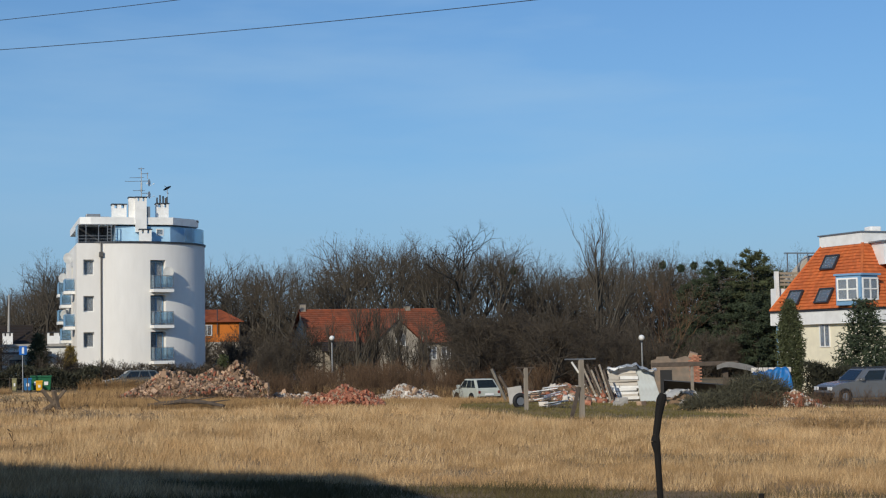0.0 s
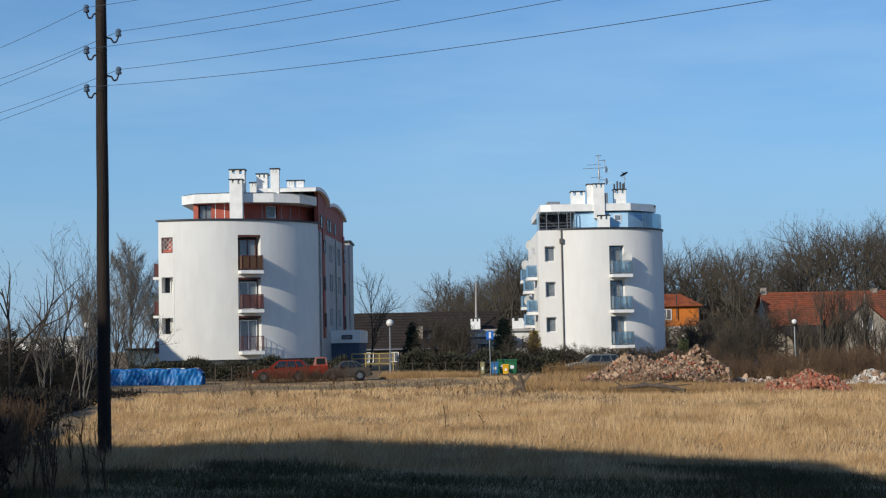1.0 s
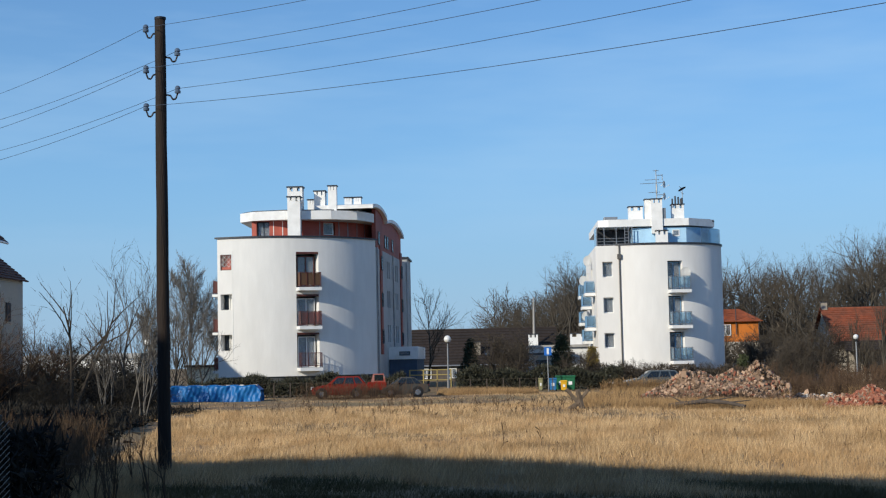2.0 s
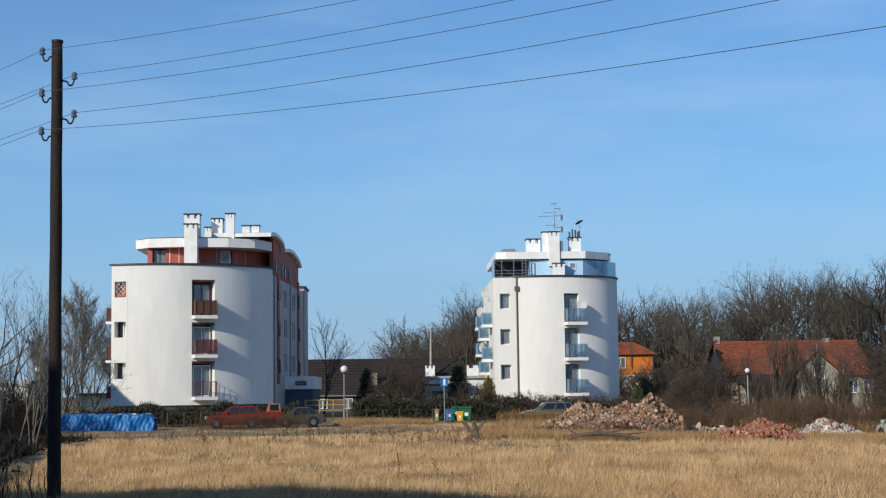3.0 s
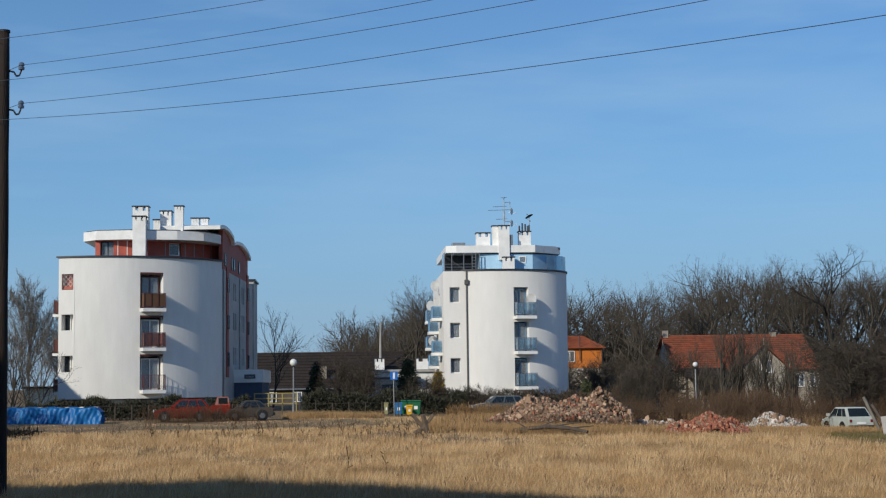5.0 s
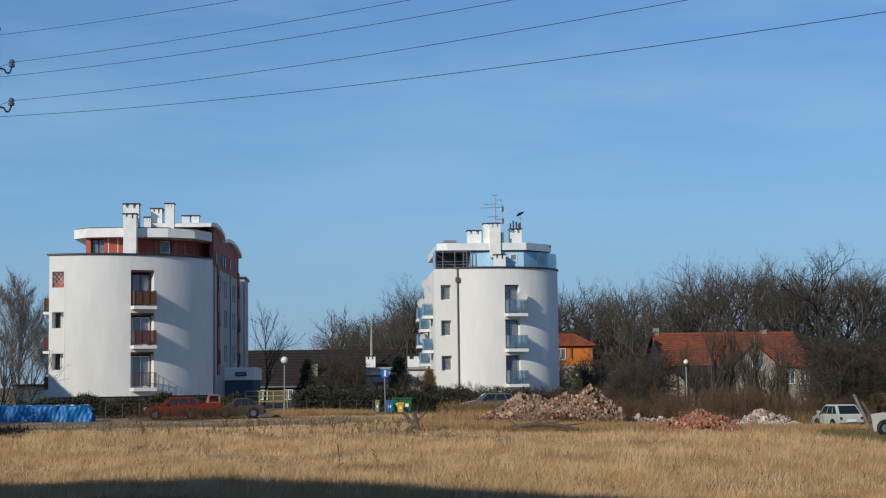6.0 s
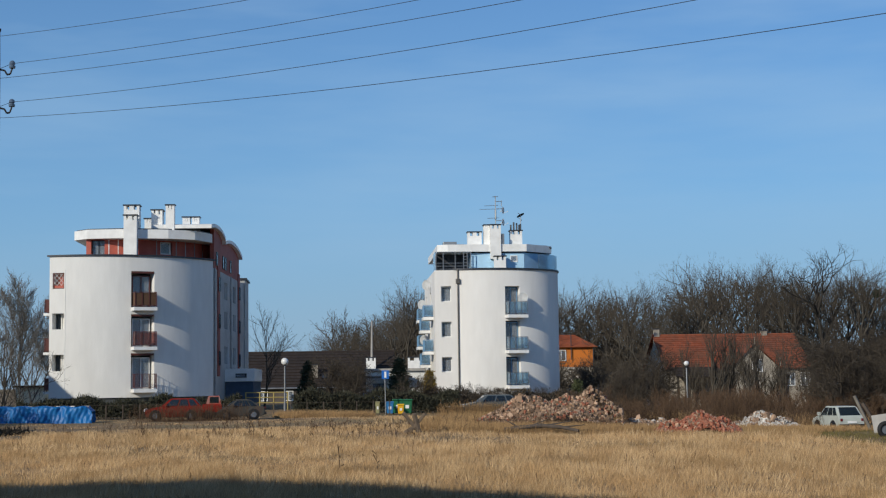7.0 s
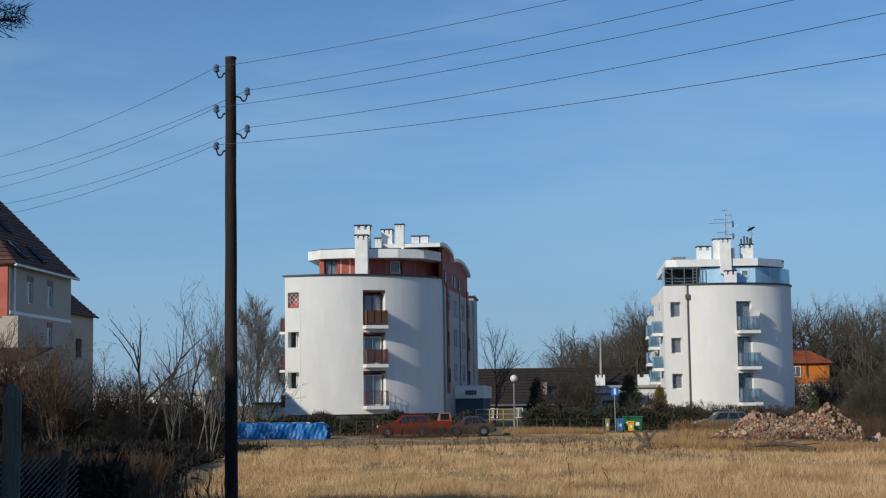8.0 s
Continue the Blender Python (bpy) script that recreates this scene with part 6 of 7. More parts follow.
def rubble_heap(seed, label, cx, cy, rx, ry, peaks, mats, count, size):
    rs = np.random.RandomState(seed)
    z0 = gz(cx, cy)
    t = thing("rubble_heap", Matrix.Translation((cx, cy, z0)), label, "rubble")

    def h(u, v):
        z = -0.15
        for pu, pv, ph, pw in peaks:
            z = max(z, ph * (1 - min(1.0, math.hypot((u - pu) / pw, (v - pv) / (pw * 1.4)))) ** 0.8 - 0.08)
        return z + 0.05 * math.sin(9 * u + seed) * math.cos(7 * v)
    part("core", mound(lambda u, v: min(h(u, v), 4.0 * (1 - max(abs(u), abs(v))) - 0.2), 0, 0, rx, ry, 40), DUST, t)
    protos = []
    for k in range(9):
        me = bpy.data.meshes.new("rubble_piece")
        bm = chunk(rs)
        bm.to_mesh(me)
        bm.free()
        me.materials.append(mats[k % len(mats)])
        protos.append(me)
    rest = bmesh.new()
    for k in range(count * 8):
        for _ in range(30):
            u, v = rs.uniform(-1, 1), rs.uniform(-1, 0.6)
            z = h(u, v)
            if z > -0.1:
                break
        if k >= count:
            # the finer rubble between the blocks, joined
            s = size * rs.uniform(0.25, 0.85)
            m = Matrix.LocRotScale((u * rx, v * ry, z + 0.04), Euler(rs.uniform(0, 6.28, 3)), (s, s, s))
            bits = chunk(rs)
            bits.transform(m)
            ix = [rest.verts.new(w.co) for w in bits.verts]
            bits.verts.index_update()
            for f in bits.faces:
                rest.faces.new([ix[w.index] for w in f.verts]).material_index = k % len(mats)
            bits.free()
            continue
        o = new("rubble_piece", protos[rs.randint(len(protos))])
        o.parent = t
        s = size * rs.uniform(0.45, 1.25) * (1.6 if rs.random() < 0.06 else 1)
        o.matrix_local = Matrix.LocRotScale((u * rx, v * ry, z + 0.05), Euler(rs.uniform(0, 6.28, 3)), (s, s, s))
    tagged(part("fine_rubble", rest, mats, t), kind="stuff")
    return t


def car(name, label, m, paint, length=3.7, width=1.55, height=1.42, hood=0.9, tail=0.15, estate=False, wrecked=False):
    """A car along x, nose at -x: body lofted from its side outline, with cabin, panes, lamps and wheels."""
    t = thing(name, m, label, "car")
    L_, W_, H = length, width / 2, height
    hz = 0.62 * H
    cowl, roof0, roof1 = hood, hood + 0.62, L_ - tail - 0.32
    body = bmesh.new()
    outl = [(0.06, 0.24), (0.0, 0.42), (0.03, hz - 0.27), (0.16, hz - 0.15), (cowl * 0.5, hz - 0.05), (cowl, hz + 0.02), (L_ - tail * 0.4, hz + 0.05), (L_ - 0.02, hz - 0.04), (L_, 0.5), (L_ - 0.03, 0.3), (L_ - 0.14, 0.2), (0.2, 0.2)]
    prism(outl, "y", -W_, W_, body)
    bmesh.ops.bevel(body, geom=[e for e in body.edges], offset=0.045, segments=2, affect="EDGES")
    bd = part("body", body, paint, t)
    cab = bmesh.new()
    k = 0.82
    low = [(cowl, -W_ * 0.96), (L_ - tail * 0.5, -W_ * 0.96), (L_ - tail * 0.5, W_ * 0.96), (cowl, W_ * 0.96)]
    up = [(roof0, -W_ * k), (roof1 + (0.2 if estate else 0), -W_ * k), (roof1 + (0.2 if estate else 0), W_ * k), (roof0, W_ * k)]
    A = [cab.verts.new((x, y, hz)) for x, y in low]
    B = [cab.verts.new((x, y, H)) for x, y in up]
    cab.faces.new(B)
    cab.faces.new(A[::-1])
    for i in range(4):
        cab.faces.new((A[i], A[(i + 1) % 4], B[(i + 1) % 4], B[i]))
    bmesh.ops.bevel(cab, geom=list(cab.edges), offset=0.05, segments=2, affect="EDGES")
    part("cabin", cab, paint, t)

    def pane(a, b, c, d, nm):
        """A pane set 6 mm proud of the cabin between four corners."""
        bm = bmesh.new()
        p = [Vector(q) for q in (a, b, c, d)]
        n = (p[1] - p[0]).cross(p[3] - p[0]).normalized()
        f0 = [bm.verts.new(q + n * 0.004) for q in p]
        f1 = [bm.verts.new(q + n * 0.016) for q in p]
        bm.faces.new(f1)
        bm.faces.new(f0[::-1])
        for i in range(4):
            bm.faces.new((f0[i], f0[(i + 1) % 4], f1[(i + 1) % 4], f1[i]))
        part(nm, bm, CAR_GLASS, t)

    def on(i, u, v):
        a, b = Vector((*low[i], hz)), Vector((*low[(i + 1) % 4], hz))
        c, d = Vector((*up[(i + 1) % 4], H)), Vector((*up[i], H))
        return a.lerp(b, u).lerp(d.lerp(c, u), v)
    for i, cuts in ((0, ((0.1, 0.4), (0.44, 0.7), (0.74, 0.93))), (2, ((0.07, 0.26), (0.3, 0.56), (0.6, 0.9)))):
        for u0, u1 in cuts:
            pane(on(i, u0, 0.12), on(i, u1, 0.12), on(i, u1, 0.86), on(i, u0, 0.86), "side_window")
    for i, nm in ((3, "windscreen"), (1, "rear_window")):
        pane(on(i, 0.08, 0.1), on(i, 0.92, 0.1), on(i, 0.9, 0.88), on(i, 0.1, 0.88), nm)
    for x in (0.65, L_ - 0.7):
        for sgn in (-1, 1):
            y = sgn * (W_ - 0.07)
            bm = bmesh.new()
            tube(bm, (x, y - 0.09, 0.28), (x, y + 0.09, 0.28), 0.28, n=20)
            w = part("wheel", bm, BLACKISH, t)
            part("rim", rod((x, y + sgn * 0.05, 0.28), (x, y + sgn * 0.1, 0.28), 0.17, n=14), CHROME, w)
            part("wheel_arch", rod((x, y + sgn * 0.03, 0.3), (x, y + sgn * 0.076, 0.3), 0.35, n=20), BLACKISH, t)
    for sgn in (-1, 1):
        y = sgn * (W_ - 0.26)
        part("headlight", box(-0.02, 0.06, y - 0.17, y + 0.17, 0.56, 0.72, 0.02), LENS_CLEAR, t)
        part("tail_light", box(L_ - 0.04, L_ + 0.02, sgn * (W_ - 0.13) - 0.06, sgn * (W_ - 0.13) + 0.06, 0.6, 0.74, 0.02), LENS_RED, t)
        part("mirror", box(roof0 - 0.35, roof0 - 0.22, sgn * (W_ + 0.1) - 0.09, sgn * (W_ + 0.1) + 0.09, hz + 0.04, hz + 0.2, 0.03), paint, t)
    part("bumper", box(-0.08, 0.08, -W_ * 0.97, W_ * 0.97, 0.28, 0.46, 0.04), BLACKISH, t)
    part("bumper", box(L_ - 0.08, L_ + 0.08, -W_ * 0.97, W_ * 0.97, 0.28, 0.46, 0.04), BLACKISH, t)
    part("grille", box(-0.03, 0.04, -0.32, 0.32, 0.58, 0.7), BLACKISH, t)
    part("number_plate", box(L_ + 0.02, L_ + 0.035, -0.25, 0.25, 0.5, 0.61), WHITE, t)
    if estate:
        for sgn in (-1, 1):
            part("roof_rail", rod((roof0 + 0.1, sgn * W_ * 0.72, H + 0.05), (roof1, sgn * W_ * 0.72, H + 0.05), 0.025), DARK_METAL, t)
    return t


def on_ground(x, y, turn=0.0, dz=0.0):
    return pose(x, y, gz(x, y) + dz, 0, 0, turn)


def street_lamp(x, y, h, label="globe street lamp on a slim grey pole", r=0.27):
    t = thing("street_lamp", on_ground(x, y), label, "street lamp", "street lamps")
    part("pole", rod((0, 0, -0.1), (0, 0, h - 0.2), 0.07, 0.05, 10), GREY_METAL, t)
    bm = bmesh.new()
    bmesh.ops.create_uvsphere(bm, u_segments=20, v_segments=12, radius=r, matrix=Matrix.Translation((0, 0, h)))
    part("globe", bm, GLOBE, t, "white glass globe", smooth=True)
    part("collar", rod((0, 0, h - 0.32), (0, 0, h - 0.2), 0.09, 0.13, 12), DARK_METAL, t)
    part("base", rod((0, 0, -0.1), (0, 0, 0.6), 0.1, 0.1, 10), GREY_METAL, t)


def tarp_pile(name, label, m, w, d, h, seed, sag=0.1):
    """A tarpaulin drawn over a heap, with folds."""
    rs = np.random.RandomState(seed)
    t = thing(name, m, label, "tarpaulin")
    bm = bmesh.new()
    nx, ny = 160, 26
    ph = rs.uniform(0, 6.28, 8)
    rows = []
    for j in range(ny + 1):
        v = j / ny
        # front skirt, top, back skirt
        if v < 0.4:
            y, z = -d / 2 - 0.08 * (0.4 - v), h * v / 0.4
        elif v < 0.6:
            y, z = -d / 2 + d * (v - 0.4) / 0.2, h
        else:
            y, z = d / 2, h * (1 - v) / 0.4
        row = []
        for i in range(nx + 1):
            u = i / nx
            x = w * (u - 0.5)
            g = u * w / 5.6
            fold = 0.04 * math.sin(38 * g + 3 * v + ph[0] + 2 * math.sin(9 * g)) + 0.06 * math.sin(23 * g - 9 * v + ph[1]) + 0.025 * math.sin(71 * g + 14 * v + ph[2]) + 0.018 * math.sin(131 * g - 21 * v + ph[5])
            k = min(1.0, (1 - abs(2 * u - 1)) * 8)
            top = 1 - sag * (0.5 + 0.5 * math.sin(5 * u + ph[3])) - 0.25 * (1 - k)
            amp = 1.0 if v < 0.42 or v > 0.58 else 0.45
            row.append(bm.verts.new((x + 0.03 * math.sin(20 * v + 9 * u), y - fold * amp if v < 0.5 else y + fold * amp, max(-0.02, z * top + (0.03 * math.sin(30 * u + ph[4]) if 0.3 < v < 0.7 else 0)))))
        rows.append(row)
    for a, b in zip(rows, rows[1:]):
        for i in range(nx):
            bm.faces.new((a[i], a[i + 1], b[i + 1], b[i]))
    part("sheet", bm, TARP, t, smooth=True)
    part("heap", box(-w / 2 + 0.15, w / 2 - 0.15, -d / 2 + 0.16, d / 2 - 0.16, -0.1, h * 0.6), EARTH, t)
    for i in range(7):
        x = -w / 2 + w * (i + 0.5) / 7
        part("weight", box(x - 0.12, x + 0.12, -0.1, 0.12, h * 0.86, h * 1.0, 0.03), WHITE_RUBBLE, t)
    return t


def bins_and_sign():
    t = thing("road_sign", on_ground(3.08, 103.0), "square blue road sign on a grey post", "road sign")
    part("post", rod((0, 0, -0.2), (-0.03, 0, 3.05), 0.035), GREY_METAL, t)
    part("plate", box(-0.25, 0.25, -0.06, -0.035, 2.42, 3.0, 0.01), SIGN_BLUE, t)
    part("pictogram", box(-0.07, 0.07, -0.068, -0.061, 2.5, 2.92), WHITE, t)

    def wheelie(name, label, x, y, w, h, mat, wheels=True):
        q = thing(name, on_ground(x, y), label, "bin", "bins at the roadside")
        bm = bmesh.new()
        a = [bm.verts.new((sx * w * 0.42, sy * w * 0.42, 0.08)) for sx, sy in ((-1, -1), (1, -1), (1, 1), (-1, 1))]
        b = [bm.verts.new((sx * w * 0.5, sy * w * 0.5, h - 0.1)) for sx, sy in ((-1, -1), (1, -1), (1, 1), (-1, 1))]
        bm.faces.new(a[::-1])
        bm.faces.new(b)
        for i in range(4):
            bm.faces.new((a[i], a[(i + 1) % 4], b[(i + 1) % 4], b[i]))
        bmesh.ops.bevel(bm, geom=list(bm.edges), offset=0.03, segments=2, affect="EDGES")
        part("body", bm, mat, q)
        part("lid", box(-w * 0.54, w * 0.54, -w * 0.56, w * 0.54, h - 0.1, h, 0.03), mat, q)
        part("label_plate", box(-w * 0.18, w * 0.18, -w * 0.52, -w * 0.5, h * 0.4, h * 0.62), WHITE, q)
        for sx in (-1, 1):
            part("wheel", rod((sx * w * 0.36, w * 0.4, 0.1), (sx * w * 0.46, w * 0.4, 0.1), 0.1, n=12), BLACKISH, q)
    wheelie("wheelie_bin", "blue plastic recycling bin by the sign", 3.38, 103.2, 0.5, 0.9, BIN_BLUE)
    wheelie("wheelie_bin", "small yellow plastic recycling bin", 4.08, 102.2, 0.43, 0.75, BIN_YELLOW)
    wheelie("wheelie_bin", "slim pale bin by the sign post", 2.55, 103.4, 0.3, 0.9, material("olive_bin", (0.3, 0.28, 0.14), 0.6))
    for x in (3.95, 4.6):
        wheelie("waste_container", "dark green waste container by the hedge", x, 104.4, 0.7, 1.05, BIN_GREEN)


def yellow_rail():
    t = thing("pipe_railing", on_ground(-7.1, 114.9), "yellow painted tubular railing by the path", "railing")
    for k in range(4):
        part("post", rod((k * 1.05, 0, -0.1), (k * 1.05, 0, 1.35), 0.05), YELLOW_RAIL, t)
    for z in (0.55, 0.95, 1.32):
        part("rail", rod((0, 0, z), (3.15, 0, z), 0.04), YELLOW_RAIL, t)


def wire_fence():
    t = thing("garden_fence", on_ground(-21.0, 96.5), "low dark wire fence with thin posts before the flats", "fence")
    for k in range(24):
        part("post", box(k * 1.05 - 0.03, k * 1.05 + 0.03, -0.03, 0.03, -0.1, 0.95), DARK_WOOD, t)
    for z in (0.15, 0.9):
        part("rail", rod((0, -0.04, z), (24.2, -0.04, z), 0.008, n=5), DARK_WOOD, t)


def sawhorse():
    t = thing("timber_trestle", on_ground(2.82, 57.9, 0, 0.04), "broken weathered timber trestle standing crosswise in the grass", "trestle")
    for k, (a, b) in enumerate((((-0.42, 0, 0.78), (0.3, 0.1, -0.12)), ((0.0, -0.05, 0.74), (0.22, 0.05, -0.12)), ((0.42, 0, 0.74), (-0.3, 0.12, -0.12)), ((-0.36, 0.12, 0.02), (0.18, 0.02, 0.36)))):
        p, q = Vector(a), Vector(b)
        d = q - p
        o = part("timber", box(0, d.length, -0.1, 0.1, -0.06, 0.06, 0.015), OLD_TIMBER, t)
        o.matrix_local = Matrix.Translation(p) @ d.to_track_quat("X", "Z").to_matrix().to_4x4()


def plank(name, label, p, q, w, th, mat, category="plank", group="loose timber"):
    p, q = Vector(p), Vector(q)
    o = thing(name, Matrix.Translation(p), label, category, group)
    d = q - p
    bm = box(0, d.length, -w / 2, w / 2, -th / 2, th / 2, min(w, th) * 0.15)
    part("board", bm, mat, o).matrix_local = d.to_track_quat("X", "Z").to_matrix().to_4x4()
    return o


def fallen_branch():
    """A dead limb with forked branches, lying in the grass."""
    t = thing("fallen_limb", pose(6.3, 58.4, gz(6.3, 58.4) + 0.12), "dark forked dead tree limb lying in the tall grass", "log", "loose timber")
    pts = [(0, 0, 0.02), (0.7, -0.25, 0.12), (1.4, -0.7, 0.2), (2.1, -1.1, 0.14), (2.7, -1.5, 0.0)]
    bm = bmesh.new()
    for k, (a, b) in enumerate(zip(pts, pts[1:])):
        tube(bm, a, b, 0.1 - 0.012 * k, n=8)
    part("limb", bm, DARK_WOOD, t)
    for a, b in (((0.6, -0.2, 0.12), (0.1, 0.3, 0.42)), ((0.9, -0.4, 0.15), (1.6, -0.4, 0.4)), ((1.5, -0.75, 0.2), (2.5, -0.8, 0.36)), ((1.2, -0.6, 0.16), (0.5, -0.9, 0.1)), ((2.1, -1.1, 0.14), (3.0, -1.1, 0.22))):
        part("branch", rod(a, b, 0.035, 0.015, 7), DARK_WOOD, t)


def ruins():
    """The cleared plot with its shack, posts, boards and heaps."""
    # clothes posts
    t = thing("clothes_post", on_ground(18.65, 45.1), "grey wooden clothes-line post with a thin crossbar and brace", "post", "clothes posts")
    part("post", box(-0.075, 0.075, -0.075, 0.075, -0.3, 1.92, 0.012), GREY_WOOD, t)
    part("crossbar", box(-0.55, 0.5, -0.04, 0.04, 1.92, 1.96), GREY_METAL, t)
    part("brace", rod((-0.3, 0.05, 1.85), (-0.06, 0.05, 1.5), 0.035, n=6), WHITE, t)
    part("strut", box(-0.05, 0.05, -0.05, 0.05, 0, 1.15), DARK_WOOD, t).matrix_local = pose(-0.42, -0.05, -0.05, 0, 16, 0)
    t = thing("clothes_post", on_ground(19.98, 53.8), "grey wooden clothes-line post with a short crossbar", "post", "clothes posts")
    part("post", box(-0.07, 0.07, -0.07, 0.07, -0.3, 1.62, 0.012), GREY_WOOD, t)
    part("crossbar", box(-0.4, 0.35, -0.03, 0.03, 1.6, 1.64), DARK_WOOD, t)
    part("brace", rod((-0.25, 0, 1.58), (-0.02, 0, 1.2), 0.03, n=6), DARK_WOOD, t)
    part("brace", rod((0.25, 0, 1.58), (0.02, 0, 1.2), 0.03, n=6), DARK_WOOD, t)
    # white shack of sheets and boards
    X, Y = 28.15, 64.7
    t = thing("white_shack", on_ground(X, Y, -24), "collapsed shack of dented white sheets and boards", "shack")
    rs = np.random.RandomState(4)
    part("frame", box(0.08, 2.1, 0.35, 1.9, -0.1, 1.45), HOUSE_GREY, t)
    for r in range(11):
        for x0, x1 in ((-0.04, 0.5), (0.48, 1.38)) if r % 3 == 1 else ((-0.06, 1.36),):
            o = part("board", box(0, (x1 - x0) * rs.uniform(0.86, 1.0), 0, 0.025, 0, 0.125 + 0.03 * rs.random(), 0.005), (WHITE, WHITE, WHITE_RUBBLE)[rs.randint(3)], t)
            o.matrix_local = pose(x0 + rs.uniform(-0.03, 0.03), 0.2 + rs.uniform(-0.03, 0.04), 0.08 + 0.138 * r, rs.uniform(4, 14), rs.uniform(-2.5, 2.5), rs.uniform(-3, 3))
    for k in range(4):
        o = part("sheet", box(0, 0.3, 0, 0.02, 0, 1.5 - 0.08 * k, 0.004), material("pale_blue_grey_sheet", (0.5, 0.54, 0.54), 0.5, vary=0.12, stain=(0.35, 0.34, 0.32), stain_amt=0.6, stain_scale=2) if k == 0 else bpy.data.materials["pale_blue_grey_sheet"], t)
        o.matrix_local = pose(1.42 + 0.22 * k, 0.15, 0.0, -6, -7 - 3 * k, 4)
    bm = bmesh.new()
    n = 20
    rows = []
    for j in (0, 1):
        rows.append([bm.verts.new((2.3 * i / n - 0.1, -0.25 + 2.0 * j, 1.5 + 0.03 * math.sin(i * 1.7) + 0.03 * math.sin(i * 0.9 + 2) + 0.2 * max(0, 1 - abs(i - 11) / 7) - 0.1 * (i > 12) + 0.1 * j)) for i in range(n + 1)])
    for i in range(n):
        bm.faces.new((rows[0][i], rows[0][i + 1], rows[1][i + 1], rows[1][i]))
    bmesh.ops.solidify(bm, geom=list(bm.faces), thickness=0.04)
    part("roof_sheet", bm, WHITE, t)
    # leaning poles
    for k in range(7):
        x, y = 26.3 + 0.13 * k, 63.2 - 0.05 * k
        plank("leaning_pole", "dark weathered pole leaning beside the shack", (x + 0.55, y, gz(x, y) - 0.05), (x - 0.15 + 0.05 * k, y + 0.3, gz(x, y) + 1.5 + 0.12 * (k % 3)), 0.1, 0.09, GREY_WOOD if k % 2 else DARK_WOOD)
    # ruined walls
    t = thing("ruined_wall", on_ground(33.1, 70.7, -26), "low ruined rendered wall with a broken top", "wall")
    bm = prism([(0, -0.2), (2.3, -0.2), (2.3, 2.2), (2.2, 2.28), (1.9, 2.15), (1.75, 2.2), (1.2, 2.05), (0.95, 2.08), (0.9, 2.2), (0.3, 2.18), (0.25, 2.05), (0, 2.0)], "y", 0, 0.3)
    # no hole here: a solid black box stands for the opening's dark inside
    part("doorway", box(0.45, 1.05, -0.02, 0.28, 0.1, 1.5), BLACKISH, t, "black box standing for the shade in a doorless opening")
    part("wall_face", bm, material("ruin_render", (0.2, 0.165, 0.13), 0.95, vary=0.2, stain=(0.28, 0.19, 0.13), stain_amt=0.7, stain_scale=1.5, bump=0.8), t)
    # brick pillar in courses
    t = thing("brick_pillar", on_ground(34.2, 67.9, -27), "broken red brick pillar", "pillar")
    proto = None
    rs = np.random.RandomState(6)
    for c in range(30):
        for k in range(2):
            m = pose((k - 0.5) * 0.25 + 0.02 * rs.normal() + 0.12 * (c % 2) - 0.06, 0.01 * rs.normal(), -0.1 + 0.078 * c)
            if proto is None:
                proto = part("brick", box(-0.12, 0.12, -0.2, 0.2, 0, 0.066, 0.006), BRICK, t)
                proto.matrix_local = m
            else:
                share("brick", proto, t, m)
    part("mortar_core", box(-0.2, 0.2, -0.17, 0.17, -0.1, 2.2), MORTAR, t)
    part("pillar_top", chunk(rs), MORTAR, t).matrix_local = pose(-0.1, 0, 2.25, 10, 20, 0) @ Matrix.Diagonal((0.55, 0.55, 0.55, 1))
    # long beam and dark sheet below it
    zb = gz(31, 66)
    plank("roof_beam", "long dark timber beam laid across the ruins", (29.75, 63.5, 1.12), (33.4, 62.0, 1.14), 0.22, 0.2, DARK_WOOD)
    plank("beam_post", "upright timber that carries the beam", (31.45, 62.8, zb - 0.1), (31.45, 62.8, 1.03), 0.12, 0.12, GREY_WOOD)
    t = thing("roofing_sheet", on_ground(30.35, 63.9), "slanting dark roofing sheet under the beam", "roofing sheet")
    part("panel", box(0, 2.9, 0, 1.6, 0, 0.05), DARK_METAL, t).matrix_local = pose(0.1, -0.2, 1.0, -26, 5, -28)
    # concrete hood and blue tarpaulin
    t = thing("concrete_slab", on_ground(32.34, 62.08, -28.5, 0.12), "curved broken slab of pale concrete", "slab")
    bm = bmesh.new()
    rows = []
    for i in range(15):
        u = i / 14
        rows.append([bm.verts.new((1.95 * u, y, 1.5 + 0.28 * math.sin(math.pi * (0.15 + 0.7 * u)) - 0.35 * u * u - (0.25 if y < 0.2 else 0) + 0.03 * math.sin(9 * u))) for y in (0.0, 0.3, 1.5)])
    for a, b in zip(rows, rows[1:]):
        for k in range(2):
            bm.faces.new((a[k], b[k], b[k + 1], a[k + 1]))
    bmesh.ops.solidify(bm, geom=list(bm.faces), thickness=0.16)
    part("slab_shell", bm, CONCRETE, t)
    for x in (0.25, 1.5):
        part("support", box(x, x + 0.25, 0.5, 0.8, -0.2, 1.42), DARK_WOOD, t)
    tarp_pile("tarpaulin", "crumpled blue tarpaulin drawn over a heap", on_ground(34.0, 60.1, -28.5), 1.75, 1.4, 1.6, 9, 0.12)
    # fallen white trunk-like boards beside the car
    plank("fallen_board", "pale split trunk leaning by the car", (22.55, 63.0, -0.5), (21.95, 63.4, 1.1), 0.16, 0.12, BIRCH)
